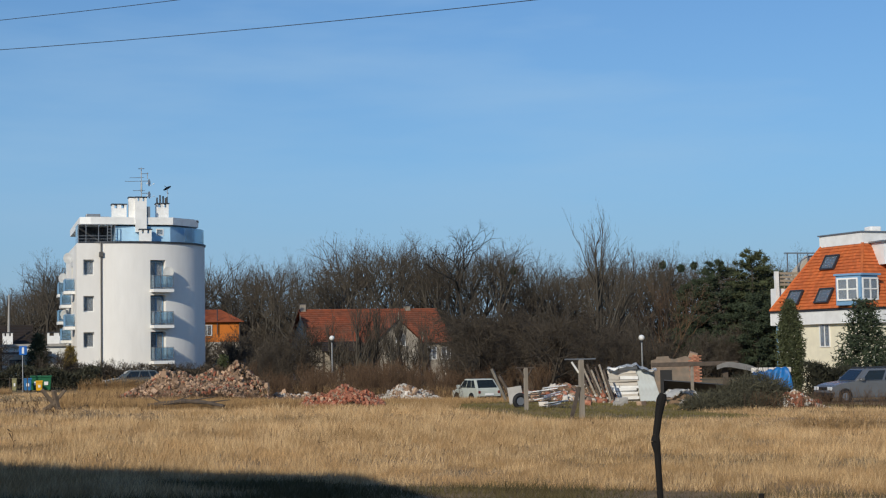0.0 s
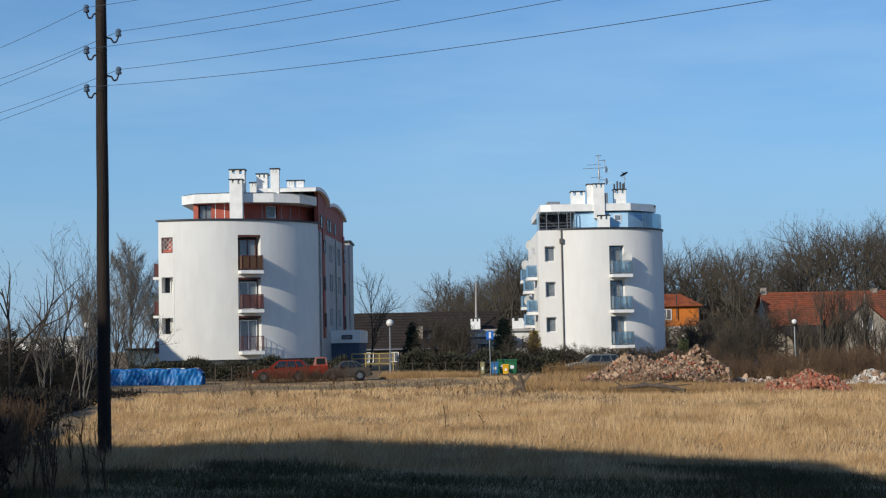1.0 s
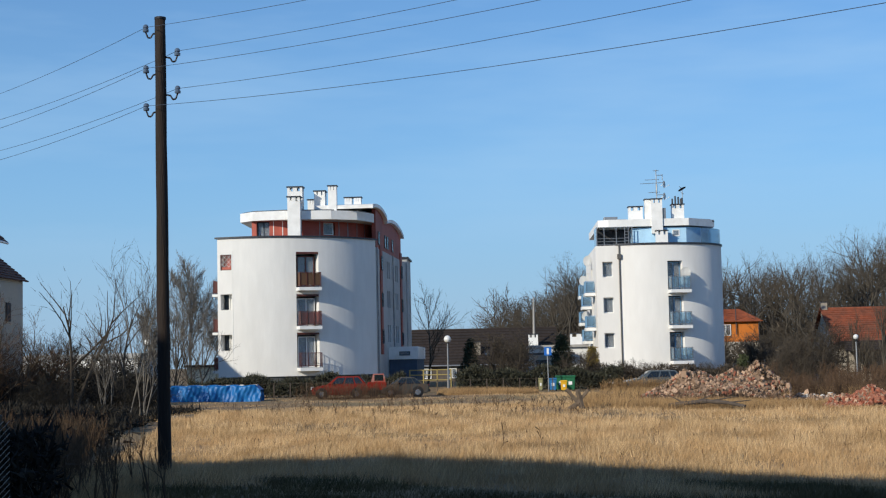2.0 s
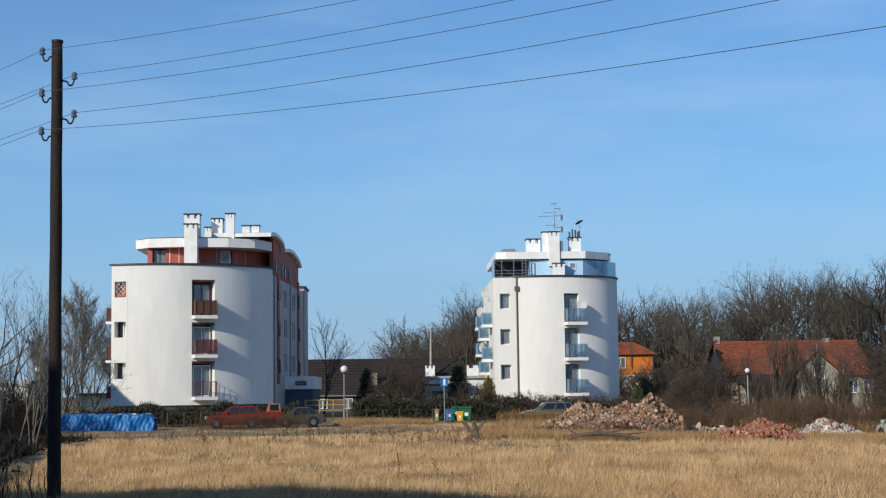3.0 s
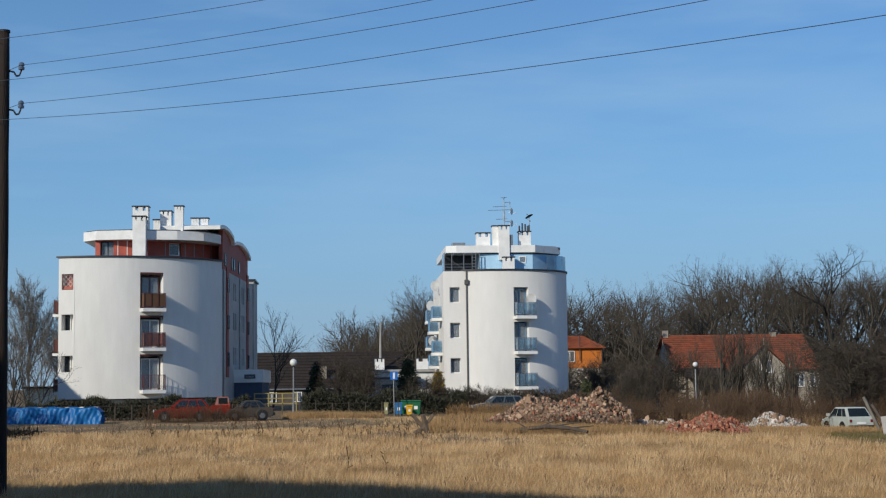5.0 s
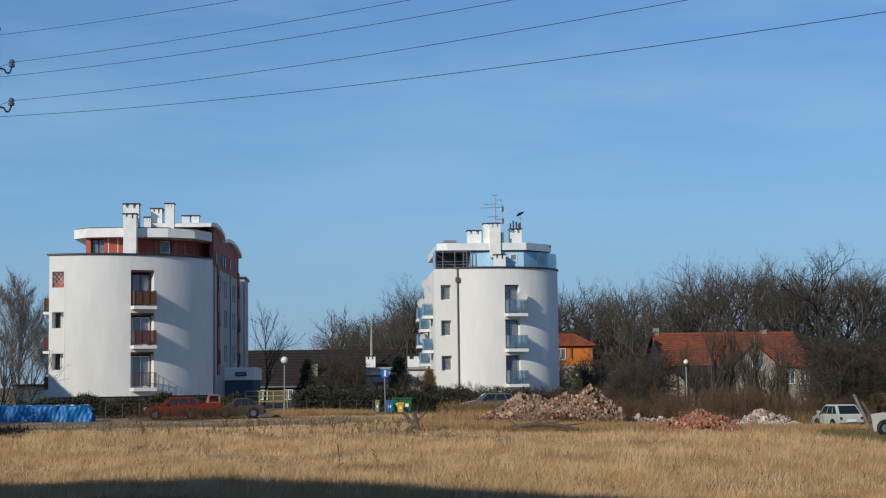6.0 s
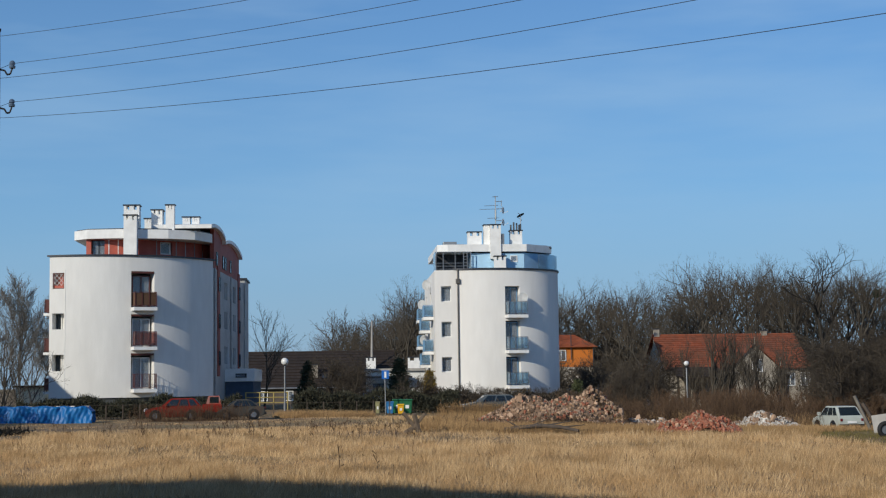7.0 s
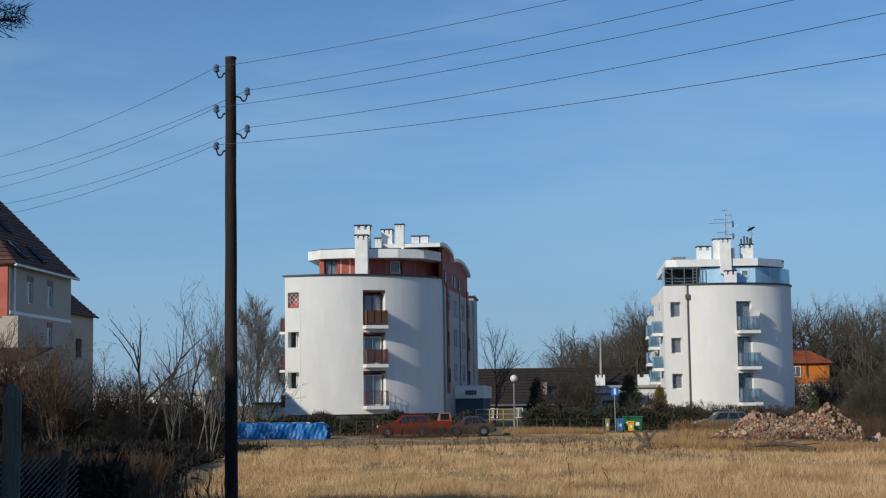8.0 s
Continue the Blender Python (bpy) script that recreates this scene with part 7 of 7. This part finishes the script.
    plank("fallen_board", "dark split trunk leaning by the car", (22.9, 62.9, -0.5), (22.25, 63.3, 0.8), 0.14, 0.12, DARK_WOOD)
    t = thing("white_board", on_ground(21.65, 60.3, -20), "tilted flat white board on the rubble", "board")
    part("panel", box(0, 0.6, 0, 0.05, 0, 0.75, 0.01), CONCRETE, t).matrix_local = pose(0, 0, 0.02, -12, -8, 0)
    # heap of laths
    rs = np.random.RandomState(8)
    for k in range(16):
        x, y = 20.9 + rs.uniform(0, 1.2), 56.0 + rs.uniform(-0.8, 0.8)
        a = rs.uniform(-0.5, 0.9)
        z = gz(x, y) + 0.05 + 0.05 * k
        plank("lath", "pale wooden lath on the scrap heap" if k % 3 else "dark wooden lath on the scrap heap", (x, y, z), (x + 1.1 * math.cos(a), y + 0.9 * math.sin(a), z + rs.uniform(-0.05, 0.25)), 0.07, 0.035, WHITE if k % 3 == 0 else (DARK_WOOD if k % 3 == 1 else GREY_WOOD))
    t = thing("car_tyre", on_ground(20.55, 56.0), "old black tyre standing in the rubbish", "tyre")
    bm = bmesh.new()
    N, M = 24, 8
    ring = [[bm.verts.new(((0.24 + 0.09 * math.cos(2 * math.pi * j / M)) * math.cos(2 * math.pi * i / N), 0.09 * math.sin(2 * math.pi * j / M), 0.3 + (0.24 + 0.09 * math.cos(2 * math.pi * j / M)) * math.sin(2 * math.pi * i / N))) for j in range(M)] for i in range(N)]
    for i in range(N):
        for j in range(M):
            bm.faces.new((ring[i][j], ring[(i + 1) % N][j], ring[(i + 1) % N][(j + 1) % M], ring[i][(j + 1) % M]))
    part("rubber", bm, BLACKISH, t, smooth=True)
    part("hub", rod((0, -0.03, 0.3), (0, 0.03, 0.3), 0.16, n=14), GREY_METAL, t)
    # sack and pale sheet in front
    t = thing("plastic_sheet", on_ground(29.4, 60.6), "crumpled white plastic sheet over rubbish", "plastic sheet")
    bm = bmesh.new()
    rows = [[bm.verts.new((1.5 * i / 14 - 0.1 * j, 0.2 * j, 0.25 + 0.35 * math.sin(math.pi * i / 14) + 0.06 * math.sin(i * 2.1 + j))) for j in range(5)] for i in range(15)]
    for a, b in zip(rows, rows[1:]):
        for j in range(4):
            bm.faces.new((a[j], b[j], b[j + 1], a[j + 1]))
    bmesh.ops.solidify(bm, geom=list(bm.faces), thickness=0.02)
    part("film", bm, WHITE, t, smooth=True)
    part("heap", mound(lambda u, v: 0.55 * (1 - u * u) * (1 - v * v) - 0.1, 0.7, 0.4, 0.8, 0.45, 8), EARTH, t)
    for k, (x, y, s, mt) in enumerate(((25.4, 57.5, 0.6, CONCRETE), (26.3, 57.2, 0.5, MORTAR), (27.4, 57.6, 0.7, MORTAR), (28.2, 57.0, 0.55, CONCRETE), (24.4, 58.5, 0.6, BRICK), (26.9, 60.5, 0.8, CONCRETE), (30.6, 58.2, 0.5, MORTAR), (31.2, 58.0, 0.45, BIN_YELLOW), (22.3, 58.0, 0.55, WHITE_RUBBLE), (28.9, 58.4, 0.6, WHITE_RUBBLE))):
        t = thing("rubble_block", on_ground(x, y, 37 * k), "loose broken block lying on the cleared plot" if mt != BIN_YELLOW else "small yellow plastic bag among the rubble", "block", "loose blocks")
        part("lump", chunk(np.random.RandomState(60 + k)), mt, t).matrix_local = Matrix.Translation((0, 0, 0.16 * s)) @ Matrix.Diagonal((s, s, s * 1.2, 1))


def brush_pile():
    rs = np.random.RandomState(14)
    segs = []
    for k in range(6500):
        u, v = rs.uniform(-1, 1), rs.uniform(-1, 1)
        if u * u + v * v > 1:
            continue
        hh = 1.4 * (1 - u * u * 0.8) * (1 - v * v) * (0.75 + 0.25 * math.sin(4 * u + 1))
        x, y = 29.7 + 3.7 * u, 54.2 + 1.7 * u + 1.6 * v
        z = gz(x, y) + hh * math.sqrt(rs.random())
        d = rs.normal(size=3) * np.array([0.9, 0.7, 0.75]) + np.array([0, 0, 0.25])
        d /= np.linalg.norm(d)
        ln = rs.uniform(0.35, 1.2)
        p = np.array([x, y, z])
        segs.append((p - d * ln / 2, p + d * ln / 2, rs.uniform(0.006, 0.018), 0.004, 1))
    t = thing("brush_pile", pose(0, 0, 0), "large heap of cut dark branches on the grass", "brushwood")
    tagged(segs_mesh("brushwood", segs, material("dark_green_brushwood", (0.085, 0.08, 0.05), 0.95, vary=0.25, rnd=0.4), t, 3), kind="stuff")
    part("base", mound(lambda u, v: 0.5 * (1 - u * u) * (1 - v * v) - 0.75, 29.7, 54.2, 3.4, 1.3, 12), TWIG_DARK, t)


def weed_patch(name, label, cx, cy, rx, ry, n, h, mat, seed, lean=0.25, rad=0.008, heads=False):
    rs = np.random.RandomState(seed)
    segs = []
    for k in range(n):
        a, q = rs.random() * 6.283, math.sqrt(rs.random())
        x, y = cx + rx * q * math.cos(a), cy + ry * q * math.sin(a)
        z = gz(x, y)
        d = np.array([rs.normal() * lean, rs.normal() * lean, 1.0])
        d /= np.linalg.norm(d)
        ln = h * (0.5 + 0.7 * rs.random())
        p = np.array([x, y, z - 0.03])
        segs.append((p, p + d * ln, rad, rad * 0.4, 1))
        for _ in range(3):
            u = rs.uniform(0.4, 1.0)
            dd = d + rs.normal(size=3) * 0.5
            segs.append((p + d * ln * u, p + d * ln * u + dd * ln * 0.22, rad * 0.6, rad * (2.0 if heads else 0.3), 1))
    return tagged(segs_mesh(name, segs, mat, None, 3), label, "weeds", kind="stuff")


def blades(name, label, x, y, h, w, mat, seed, bend=0.35):
    """Grass from arrays of places, heights and widths: one bent sliver a blade."""
    rs = np.random.RandomState(seed)
    n = len(x)
    z = -0.01 * (x + np.sqrt(x * x + 4.0)) + 0.02 + 0.05 * np.sin(x * 0.31 + 1.0) * np.sin(y * 0.23) + 0.03 * np.sin(x * 0.9 + y * 0.5) - 0.03 - 0.3 * np.exp(-((x - 24.6) ** 2 + (y - 75.5) ** 2) / 14.0) - trough(y)
    p = np.stack([x, y, z], 1)
    a = rs.uniform(0, 2 * math.pi, n)
    lean = rs.normal(size=(n, 2)) * bend + np.array([0.12, 0.05])
    tip = p + np.stack([lean[:, 0] * h, lean[:, 1] * h, h], 1)
    side = np.stack([np.cos(a) * w, np.sin(a) * w * 0.4, np.zeros(n)], 1)
    V = np.stack([p - side, p + side, tip], 1).reshape(-1, 3)
    ob = sheet(name, V, np.arange(len(V)).reshape(-1, 3), mat)
    return tagged(ob, label, "grass", kind="stuff")


def grass():
    rs = np.random.RandomState(2)

    def spots(n, r0, r1, a0=-23, a1=37):
        r = np.sqrt(rs.uniform(r0 * r0, r1 * r1, n))
        a = np.radians(rs.uniform(a0, a1, n))
        return r * np.sin(a), r * np.cos(a)

    def keep(x, y):
        """The hay field: not on the cleared plot, the gardens, or past the road."""
        far = np.where(x < 6, 99 - 0.1 * np.abs(x), np.where(x < 15, 70, 58)) - np.where(x > 16, (x - 16) * 0.42, 0)
        ok = (y < far) & ~((x < -8.0) & (y > 24) & (y < 52) & (x < -7.0 - (y - 24) * 0.16)) & ~((x < -16) & (y > 60) & (y < 82))
        clear = (x > 17.5) & (y > 44.5 + 0.1 * (x - 17)) & (x < 26)
        return ok & ~clear
    clump = lambda x, y: 0.5 + 0.5 * np.sin(x * 1.7 + 2 * np.sin(y * 0.9)) * np.sin(y * 1.3 + 2 * np.sin(x * 0.7))
    patch = lambda x, y: 0.5 + 0.5 * np.sin(x * 0.23 + 1.3 * np.sin(y * 0.11 + 1)) * np.sin(y * 0.19 + 0.5)
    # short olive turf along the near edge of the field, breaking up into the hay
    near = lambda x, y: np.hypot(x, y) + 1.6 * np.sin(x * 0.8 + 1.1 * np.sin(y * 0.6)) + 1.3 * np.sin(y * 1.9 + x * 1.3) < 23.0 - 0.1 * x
    x, y = spots(240000, 15.0, 27)
    ok = near(x, y) & (rs.random(len(x)) < 0.35 + 0.65 * clump(x * 0.8, y * 1.4))
    x, y = x[ok], y[ok]
    blades("near_turf", "short olive turf with withered leaves, darkened to deepen the shadow", x, y, (0.05 + 0.17 * rs.random(len(x))) * (0.5 + 0.8 * clump(x * 0.6, y)), 0.006 + 0 * x, NEAR_TURF, 95, 0.6)
    for k, (n, r0, r1, hh, ww) in enumerate(((300000, 15.5, 27, 0.3, 0.0042), (380000, 27, 45, 0.3, 0.0062), (330000, 45, 70, 0.3, 0.0095), (170000, 70, 101, 0.22, 0.016))):
        x, y = spots(n, r0, r1)
        ok = keep(x, y) & (rs.random(n) < 0.3 + 0.7 * clump(x, y)) & ~near(x, y)
        x, y = x[ok], y[ok]
        h = hh * (0.35 + 0.65 * rs.random(len(x))) * (0.6 + 0.6 * patch(x, y)) * (0.7 + 0.4 * clump(x, y))
        h = h * (1 - 0.6 * np.clip((y - 58) / 12, 0, 1) * np.clip((4 - x) / 4, 0, 1))
        pale = (clump(x * 1.9 + 3, y * 1.6) > 0.55) & (rs.random(len(x)) < 0.55)
        h = np.where(pale, h * 1.18, h * 0.95)
        w = ww * (0.7 + 0.6 * rs.random(len(x)))
        blades("dry_grass", "long dry straw-coloured meadow grass", x[~pale], y[~pale], h[~pale], w[~pale], GRASS, 70 + k, 0.5)
        blades("bleached_grass", "bleached tufts standing among the meadow grass", x[pale], y[pale], h[pale], w[pale], GRASS_PALE, 170 + k, 0.34)
    # taller tawny stand round the rubble and along the far edge
    for k, (cx, cy, rx, ry, n, hh) in enumerate(((8.5, 60.5, 5.5, 3.0, 24000, 0.48), (15.0, 57.5, 3.5, 2.0, 7000, 0.3), (-1.0, 95.5, 3.2, 2.0, 9000, 0.5), (20.0, 66.0, 5.0, 4.0, 12000, 0.3), (20, 79, 8, 4, 14000, 0.8), (9.0, 75, 5, 6, 9000, 0.8))):
        a, q = rs.uniform(0, 6.283, n), np.sqrt(rs.random(n))
        x, y = cx + rx * q * np.cos(a), cy + ry * q * np.sin(a)
        blades("tall_grass", "tall tawny dead grass round the rubble", x, y, hh * (0.4 + 0.7 * rs.random(n)), 0.012 + 0 * x, GRASS_TALL, 80 + k, 0.28)
    # short green turf of the cleared plot
    n = 60000
    x, y = rs.uniform(15, 36, n), rs.uniform(43, 66, n)
    ok = ~keep(x, y)
    blades("short_turf", "short greenish turf on the cleared plot", x[ok], y[ok], 0.05 + 0.1 * rs.random(ok.sum()), 0.014 + 0 * x[ok], MOSS, 90, 0.5)


def near_things():
    # burnt fence stake close to the eye
    t = thing("burnt_stake", pose(5.16, 10.84, -0.12), "thin burnt black stake with a knobbly top", "stake", "burnt stakes")
    bm = bmesh.new()
    pts = [(-0.03, 0, -0.3, 0.027), (-0.028, 0, 0.62, 0.027), (-0.04, 0, 0.95, 0.025), (-0.05, 0, 1.2, 0.026), (-0.058, 0, 1.25, 0.034), (-0.064, 0, 1.29, 0.037), (-0.058, 0, 1.34, 0.028), (-0.03, 0, 1.5, 0.03), (-0.015, 0, 1.57, 0.036), (0.0, 0, 1.62, 0.04), (0.012, 0, 1.66, 0.028)]
    for (a, b, c, r), (d, e, f, q) in zip(pts, pts[1:]):
        tube(bm, (a, b, c), (d, e, f), r, q, 9)
    part("stick", bm, CHARRED, t)
    t = thing("burnt_stake", pose(5.65, 10.5, -0.1), "thin burnt black stake with a knobbly top", "stake", "burnt stakes")
    part("stick", rod((0.17, 0, -0.3), (0.17, 0, 0.86), 0.018, 0.022), CHARRED, t)
    # garden fence with wire netting
    t = thing("netting_fence", pose(-4.25, 11.23, 0.08), "garden fence of wire netting on old posts", "fence")
    post = rod((0.0, 0, -0.3), (0.02, 0, 1.9), 0.075, 0.07, 12)
    tube(post, (0.02, 0, 1.9), (0.02, 0, 1.98), 0.07, 0.045, 12)
    tube(post, (0.02, 0, 1.98), (0.025, 0, 2.0), 0.045, 0.015, 12)
    part("post", post, MOSSY_POST, t, "greenish weathered post")
    part("post", rod((-1.8, -1.0, -0.3), (-1.8, -1.0, 1.9), 0.085, 0.08, 12), GREY_WOOD, t)
    part("strut", rod((0.45, 0, 1.5), (0.2, 0.1, -0.1), 0.04, 0.04, 8), DARK_WOOD, t)
    bm = bmesh.new()
    for k in range(92):
        for sgn in (1, -1):
            u0 = -1.8 + 0.045 * k - (0 if sgn > 0 else 0)
            a = Vector((u0, -0.02, 0.0))
            b = Vector((u0 + sgn * 1.4, -0.02, 1.45))
            lo, hi = -1.8, 0.55
            ts = [0.0, 1.0]
            if sgn > 0 and b.x > hi:
                ts[1] = (hi - a.x) / (b.x - a.x)
            if sgn < 0 and b.x < lo:
                ts[1] = (lo - a.x) / (b.x - a.x)
            if not lo <= a.x <= hi or ts[1] <= 0:
                continue
            tube(bm, a, a.lerp(b, ts[1]), 0.0035, n=3, cap=False)
    tagged(part("netting", bm, NETTING, t, "rusty diamond wire netting"), kind="stuff")
    # end of a pine bough
    rs = np.random.RandomState(21)
    pine = needle_tree(90, "pine beside the camera with one low bough reaching out", 7.4, 1.5, "pine_tree", NEEDLES, 12, 12, "round", blade=0.3, start=0.35)
    pine.matrix_world = Matrix.Translation((-6.9, 9.2, 0.0))
    t = part("bough", rod((-0.1, 0.0, 4.9), (3.34, 0.2, 4.42), 0.035, 0.008), BARK, pine)
    tri = []
    for k in range(900):
        u = rs.uniform(-0.3, 0.78)
        c = np.array([2.62 + u, 0.2 + rs.normal() * 0.04, 4.46 + rs.normal() * 0.05])
        d = rs.normal(size=3) + np.array([0.8, 0, 0])
        d /= np.linalg.norm(d)
        s = np.cross(d, rs.normal(size=3))
        s /= np.linalg.norm(s)
        b = rs.uniform(0.06, 0.13)
        tri += [c - s * 0.004, c + s * 0.004, c + d * b]
    tagged(sheet("needle_tuft", np.array(tri), np.arange(len(tri)).reshape(-1, 3), NEEDLES, t), kind="stuff")


ruins()
brush_pile()
bins_and_sign()
yellow_rail()
wire_fence()
sawhorse()
near_things()
street_lamp(-4.06, 112.0, 3.62)
street_lamp(24.35, 105.0, 3.66, "small globe street lamp on a slim grey pole", 0.18)
street_lamp(42.9, 93.0, 3.61, r=0.2)
street_lamp(-29.6, 125.0, 4.1, "globe street lamp on a slim dark pole")
tarp_pile("tarpaulin", "long heap under a wrinkled blue tarpaulin beside the hedge", on_ground(-17.0, 88.6, 1), 5.6, 1.4, 1.0, 3, 0.04)
car("hatchback_car", "old white hatchback parked among the rubble", on_ground(25.0, 77.0, -82), CAR_WHITE, 3.1, 1.38, 1.34, 0.75, 0.25)
car("estate_car", "blue-grey estate car parked by the villa", on_ground(36.95, 60.7, -3), CAR_GREY, 4.6, 1.75, 1.5, 1.15, 0.1, True)
car("wrecked_car", "rusty red wrecked hatchback before the hedge", on_ground(-11.75, 92.6, 2), CAR_RED, 3.5, 1.55, 1.32, 0.95, 0.25)
car("wrecked_car", "dismantled old car with a red front and grey body", on_ground(-7.6, 92.6, 8), WRECK, 3.0, 1.5, 1.2, 0.7, 0.6)
car("parked_car", "pale grey car parked behind the rubble heap", on_ground(8.4, 104.5, 3), CAR_PALE, 4.0, 1.6, 1.34, 1.0, 0.3)
t_ = thing("truck_cab", on_ground(-8.25, 91.8, 6), "small red and white stripped cab front", "vehicle part")
part("shell", box(0, 1.15, 0, 1.2, 0.45, 0.95, 0.06), CAR_RED, t_)
part("window_frame", prism([(0.2, 0.95), (1.1, 0.95), (1.0, 1.45), (0.35, 1.45)], "y", 0.05, 0.12), material("orange_red_paint", (0.34, 0.06, 0.035), 0.6, vary=0.2, stain=(0.4, 0.3, 0.26), stain_amt=0.6, stain_scale=2.0), t_)
part("glass", box(0.42, 0.95, 0.03, 0.045, 1.02, 1.38), CAR_GLASS, t_)
part("wheel", rod((0.35, -0.08, 0.3), (0.35, 0.1, 0.3), 0.3, n=18), BLACKISH, t_)
hedge("clipped_hedge", "bare dark hedge before the flats", -20.5, -6.4, 98.0, 1.5, 1.0, 1, HEDGE, 900)
hedge("clipped_hedge", "dark evergreen hedge along the gardens", -3.3, 8.5, 108.0, 1.75, 1.3, 2, HEDGE, 1000)
hedge("clipped_hedge", "dark hedge under the blue flats", 6.0, 18.5, 116.5, 1.7, 1.2, 3, TWIG_DARK, 600)
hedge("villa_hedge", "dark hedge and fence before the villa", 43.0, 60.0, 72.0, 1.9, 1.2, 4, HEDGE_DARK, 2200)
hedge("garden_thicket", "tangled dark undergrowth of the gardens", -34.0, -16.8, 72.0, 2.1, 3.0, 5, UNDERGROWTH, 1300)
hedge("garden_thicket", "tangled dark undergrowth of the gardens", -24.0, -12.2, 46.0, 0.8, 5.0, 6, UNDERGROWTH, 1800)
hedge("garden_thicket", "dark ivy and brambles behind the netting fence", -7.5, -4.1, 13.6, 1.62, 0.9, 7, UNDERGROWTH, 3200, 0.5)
# low filler growth; UNDERGROWTH carries part of the garden shade in its colour
hedge("garden_thicket", "leaf litter and low undergrowth beside the field, shade put into its colour", -20.0, -9.5, 33.0, 0.7, 7.0, 9, UNDERGROWTH, 2200)
hedge("garden_thicket", "leaf litter at the foot of the birches, shade put into its colour", -16.5, -11.6, 45.5, 0.3, 6.0, 10, UNDERGROWTH, 2400)
hedge("garden_thicket", "leaf litter and low undergrowth below the birches, shade put into its colour", -19.0, -12.2, 56.0, 0.28, 7.0, 8, UNDERGROWTH, 1200)
weed_patch("dead_weeds", "dark dead weed stalks standing in the grass", 3.0, 40.0, 16.0, 14.0, 260, 0.3, WEED, 41, 0.2, 0.0032, True)
weed_patch("dead_weeds", "tall dark thistle stalk in the grass", 0.4, 30.5, 0.5, 0.5, 2, 0.6, WEED, 47, 0.12, 0.007, True)
weed_patch("dead_weeds", "dark dead weed stalks standing in the grass", -3.0, 62.0, 9.0, 11.0, 300, 0.45, WEED, 42, 0.25, 0.007, True)
weed_patch("dead_weeds", "brown dead stalks overgrowing the wrecked cars", -9.0, 90.9, 3.6, 0.7, 550, 0.9, TWIG_RED, 45)
weed_patch("dead_weeds", "brown dead stalks before the rubble heap", 9.0, 63.6, 4.5, 1.2, 500, 0.6, TWIG_RED, 46)
weed_patch("dead_weeds", "reddish dead stalks by the parked car", 33.0, 51.5, 5.0, 3.0, 700, 0.7, TWIG_RED, 43)
weed_patch("dead_weeds", "brown dead stalks before the scrub", 17.0, 77.0, 9.0, 4.0, 1500, 1.1, TWIG_RED, 44)
weed_patch("dead_weeds", "tall dry stalks before the parked car", 9.6, 102.4, 3.0, 0.7, 900, 0.75, GRASS_TALL, 51, 0.25, 0.012)
weed_patch("dead_weeds", "dark tangle of dead brambles at the edge of the field", 20.9, 32.6, 1.2, 0.4, 420, 0.14, TWIG_DARK, 49, 0.8, 0.006)
weed_patch("dead_weeds", "reddish dead stalks by the parked car", 22.6, 36.2, 1.6, 1.2, 420, 0.42, GRASS_TALL, 50, 0.3)
rubble_heap(101, "high heap of broken brick and mortar rubble", 9.2, 66.8, 3.1, 2.6, [(0.62, 0, 1.95, 0.55), (0.3, 0, 1.6, 0.7), (-0.2, 0, 1.6, 0.7), (-0.36, 0, 1.65, 0.6), (0.1, -0.1, 1.3, 1.0), (0.85, -0.2, 1.25, 0.5), (-0.7, -0.1, 0.95, 0.6)], [MORTAR, MORTAR, BRICK, MORTAR, EARTH, MORTAR, MORTAR, EARTH, DARK_WOOD], 300, 0.22)
rubble_heap(102, "low heap of broken red bricks", 13.9, 58.4, 1.6, 1.4, [(0.1, 0, 0.95, 0.95), (-0.5, 0, 0.65, 0.7), (0.6, 0, 0.7, 0.6)], [BRICK, BRICK, BRICK, MORTAR], 180, 0.22)
rubble_heap(103, "scattered heap of pale plaster rubble", 21.0, 74.5, 1.9, 1.4, [(0, 0, 0.95, 0.7), (0.5, 0, 0.6, 0.6), (-0.6, 0, 0.4, 0.5)], [WHITE_RUBBLE, WHITE_RUBBLE, MORTAR], 110, 0.34)
rubble_heap(104, "low strip of pale rubble beside the high heap", 13.3, 67.0, 1.8, 1.0, [(0, 0, 0.5, 0.9), (0.6, 0, 0.45, 0.5)], [WHITE_RUBBLE, MORTAR, MORTAR], 80, 0.3)
rubble_heap(105, "mixed brick rubble behind the clothes posts", 25.6, 64.0, 2.4, 1.6, [(0, 0, 0.9, 0.8), (0.6, 0, 1.2, 0.5), (-0.6, 0, 0.6, 0.6)], [BRICK, MORTAR, DARK_WOOD, WHITE_RUBBLE, EARTH], 150, 0.36)
rubble_heap(106, "spill of pinkish rubble among the brushwood", 31.3, 53.6, 1.3, 0.8, [(0, 0, 0.75, 0.9)], [MORTAR, BRICK, WHITE_RUBBLE], 60, 0.25)
fallen_branch()
plank("fallen_log", "thin dark pole lying in the grass", (11.4, 60.5, -0.16), (13.0, 60.2, -0.18), 0.05, 0.05, DARK_WOOD, "log")
plank("fallen_log", "pale barkless log near the birches", (-11.9, 53.6, 0.15), (-11.0, 53.2, 0.2), 0.14, 0.12, BIRCH, "log")
grass()
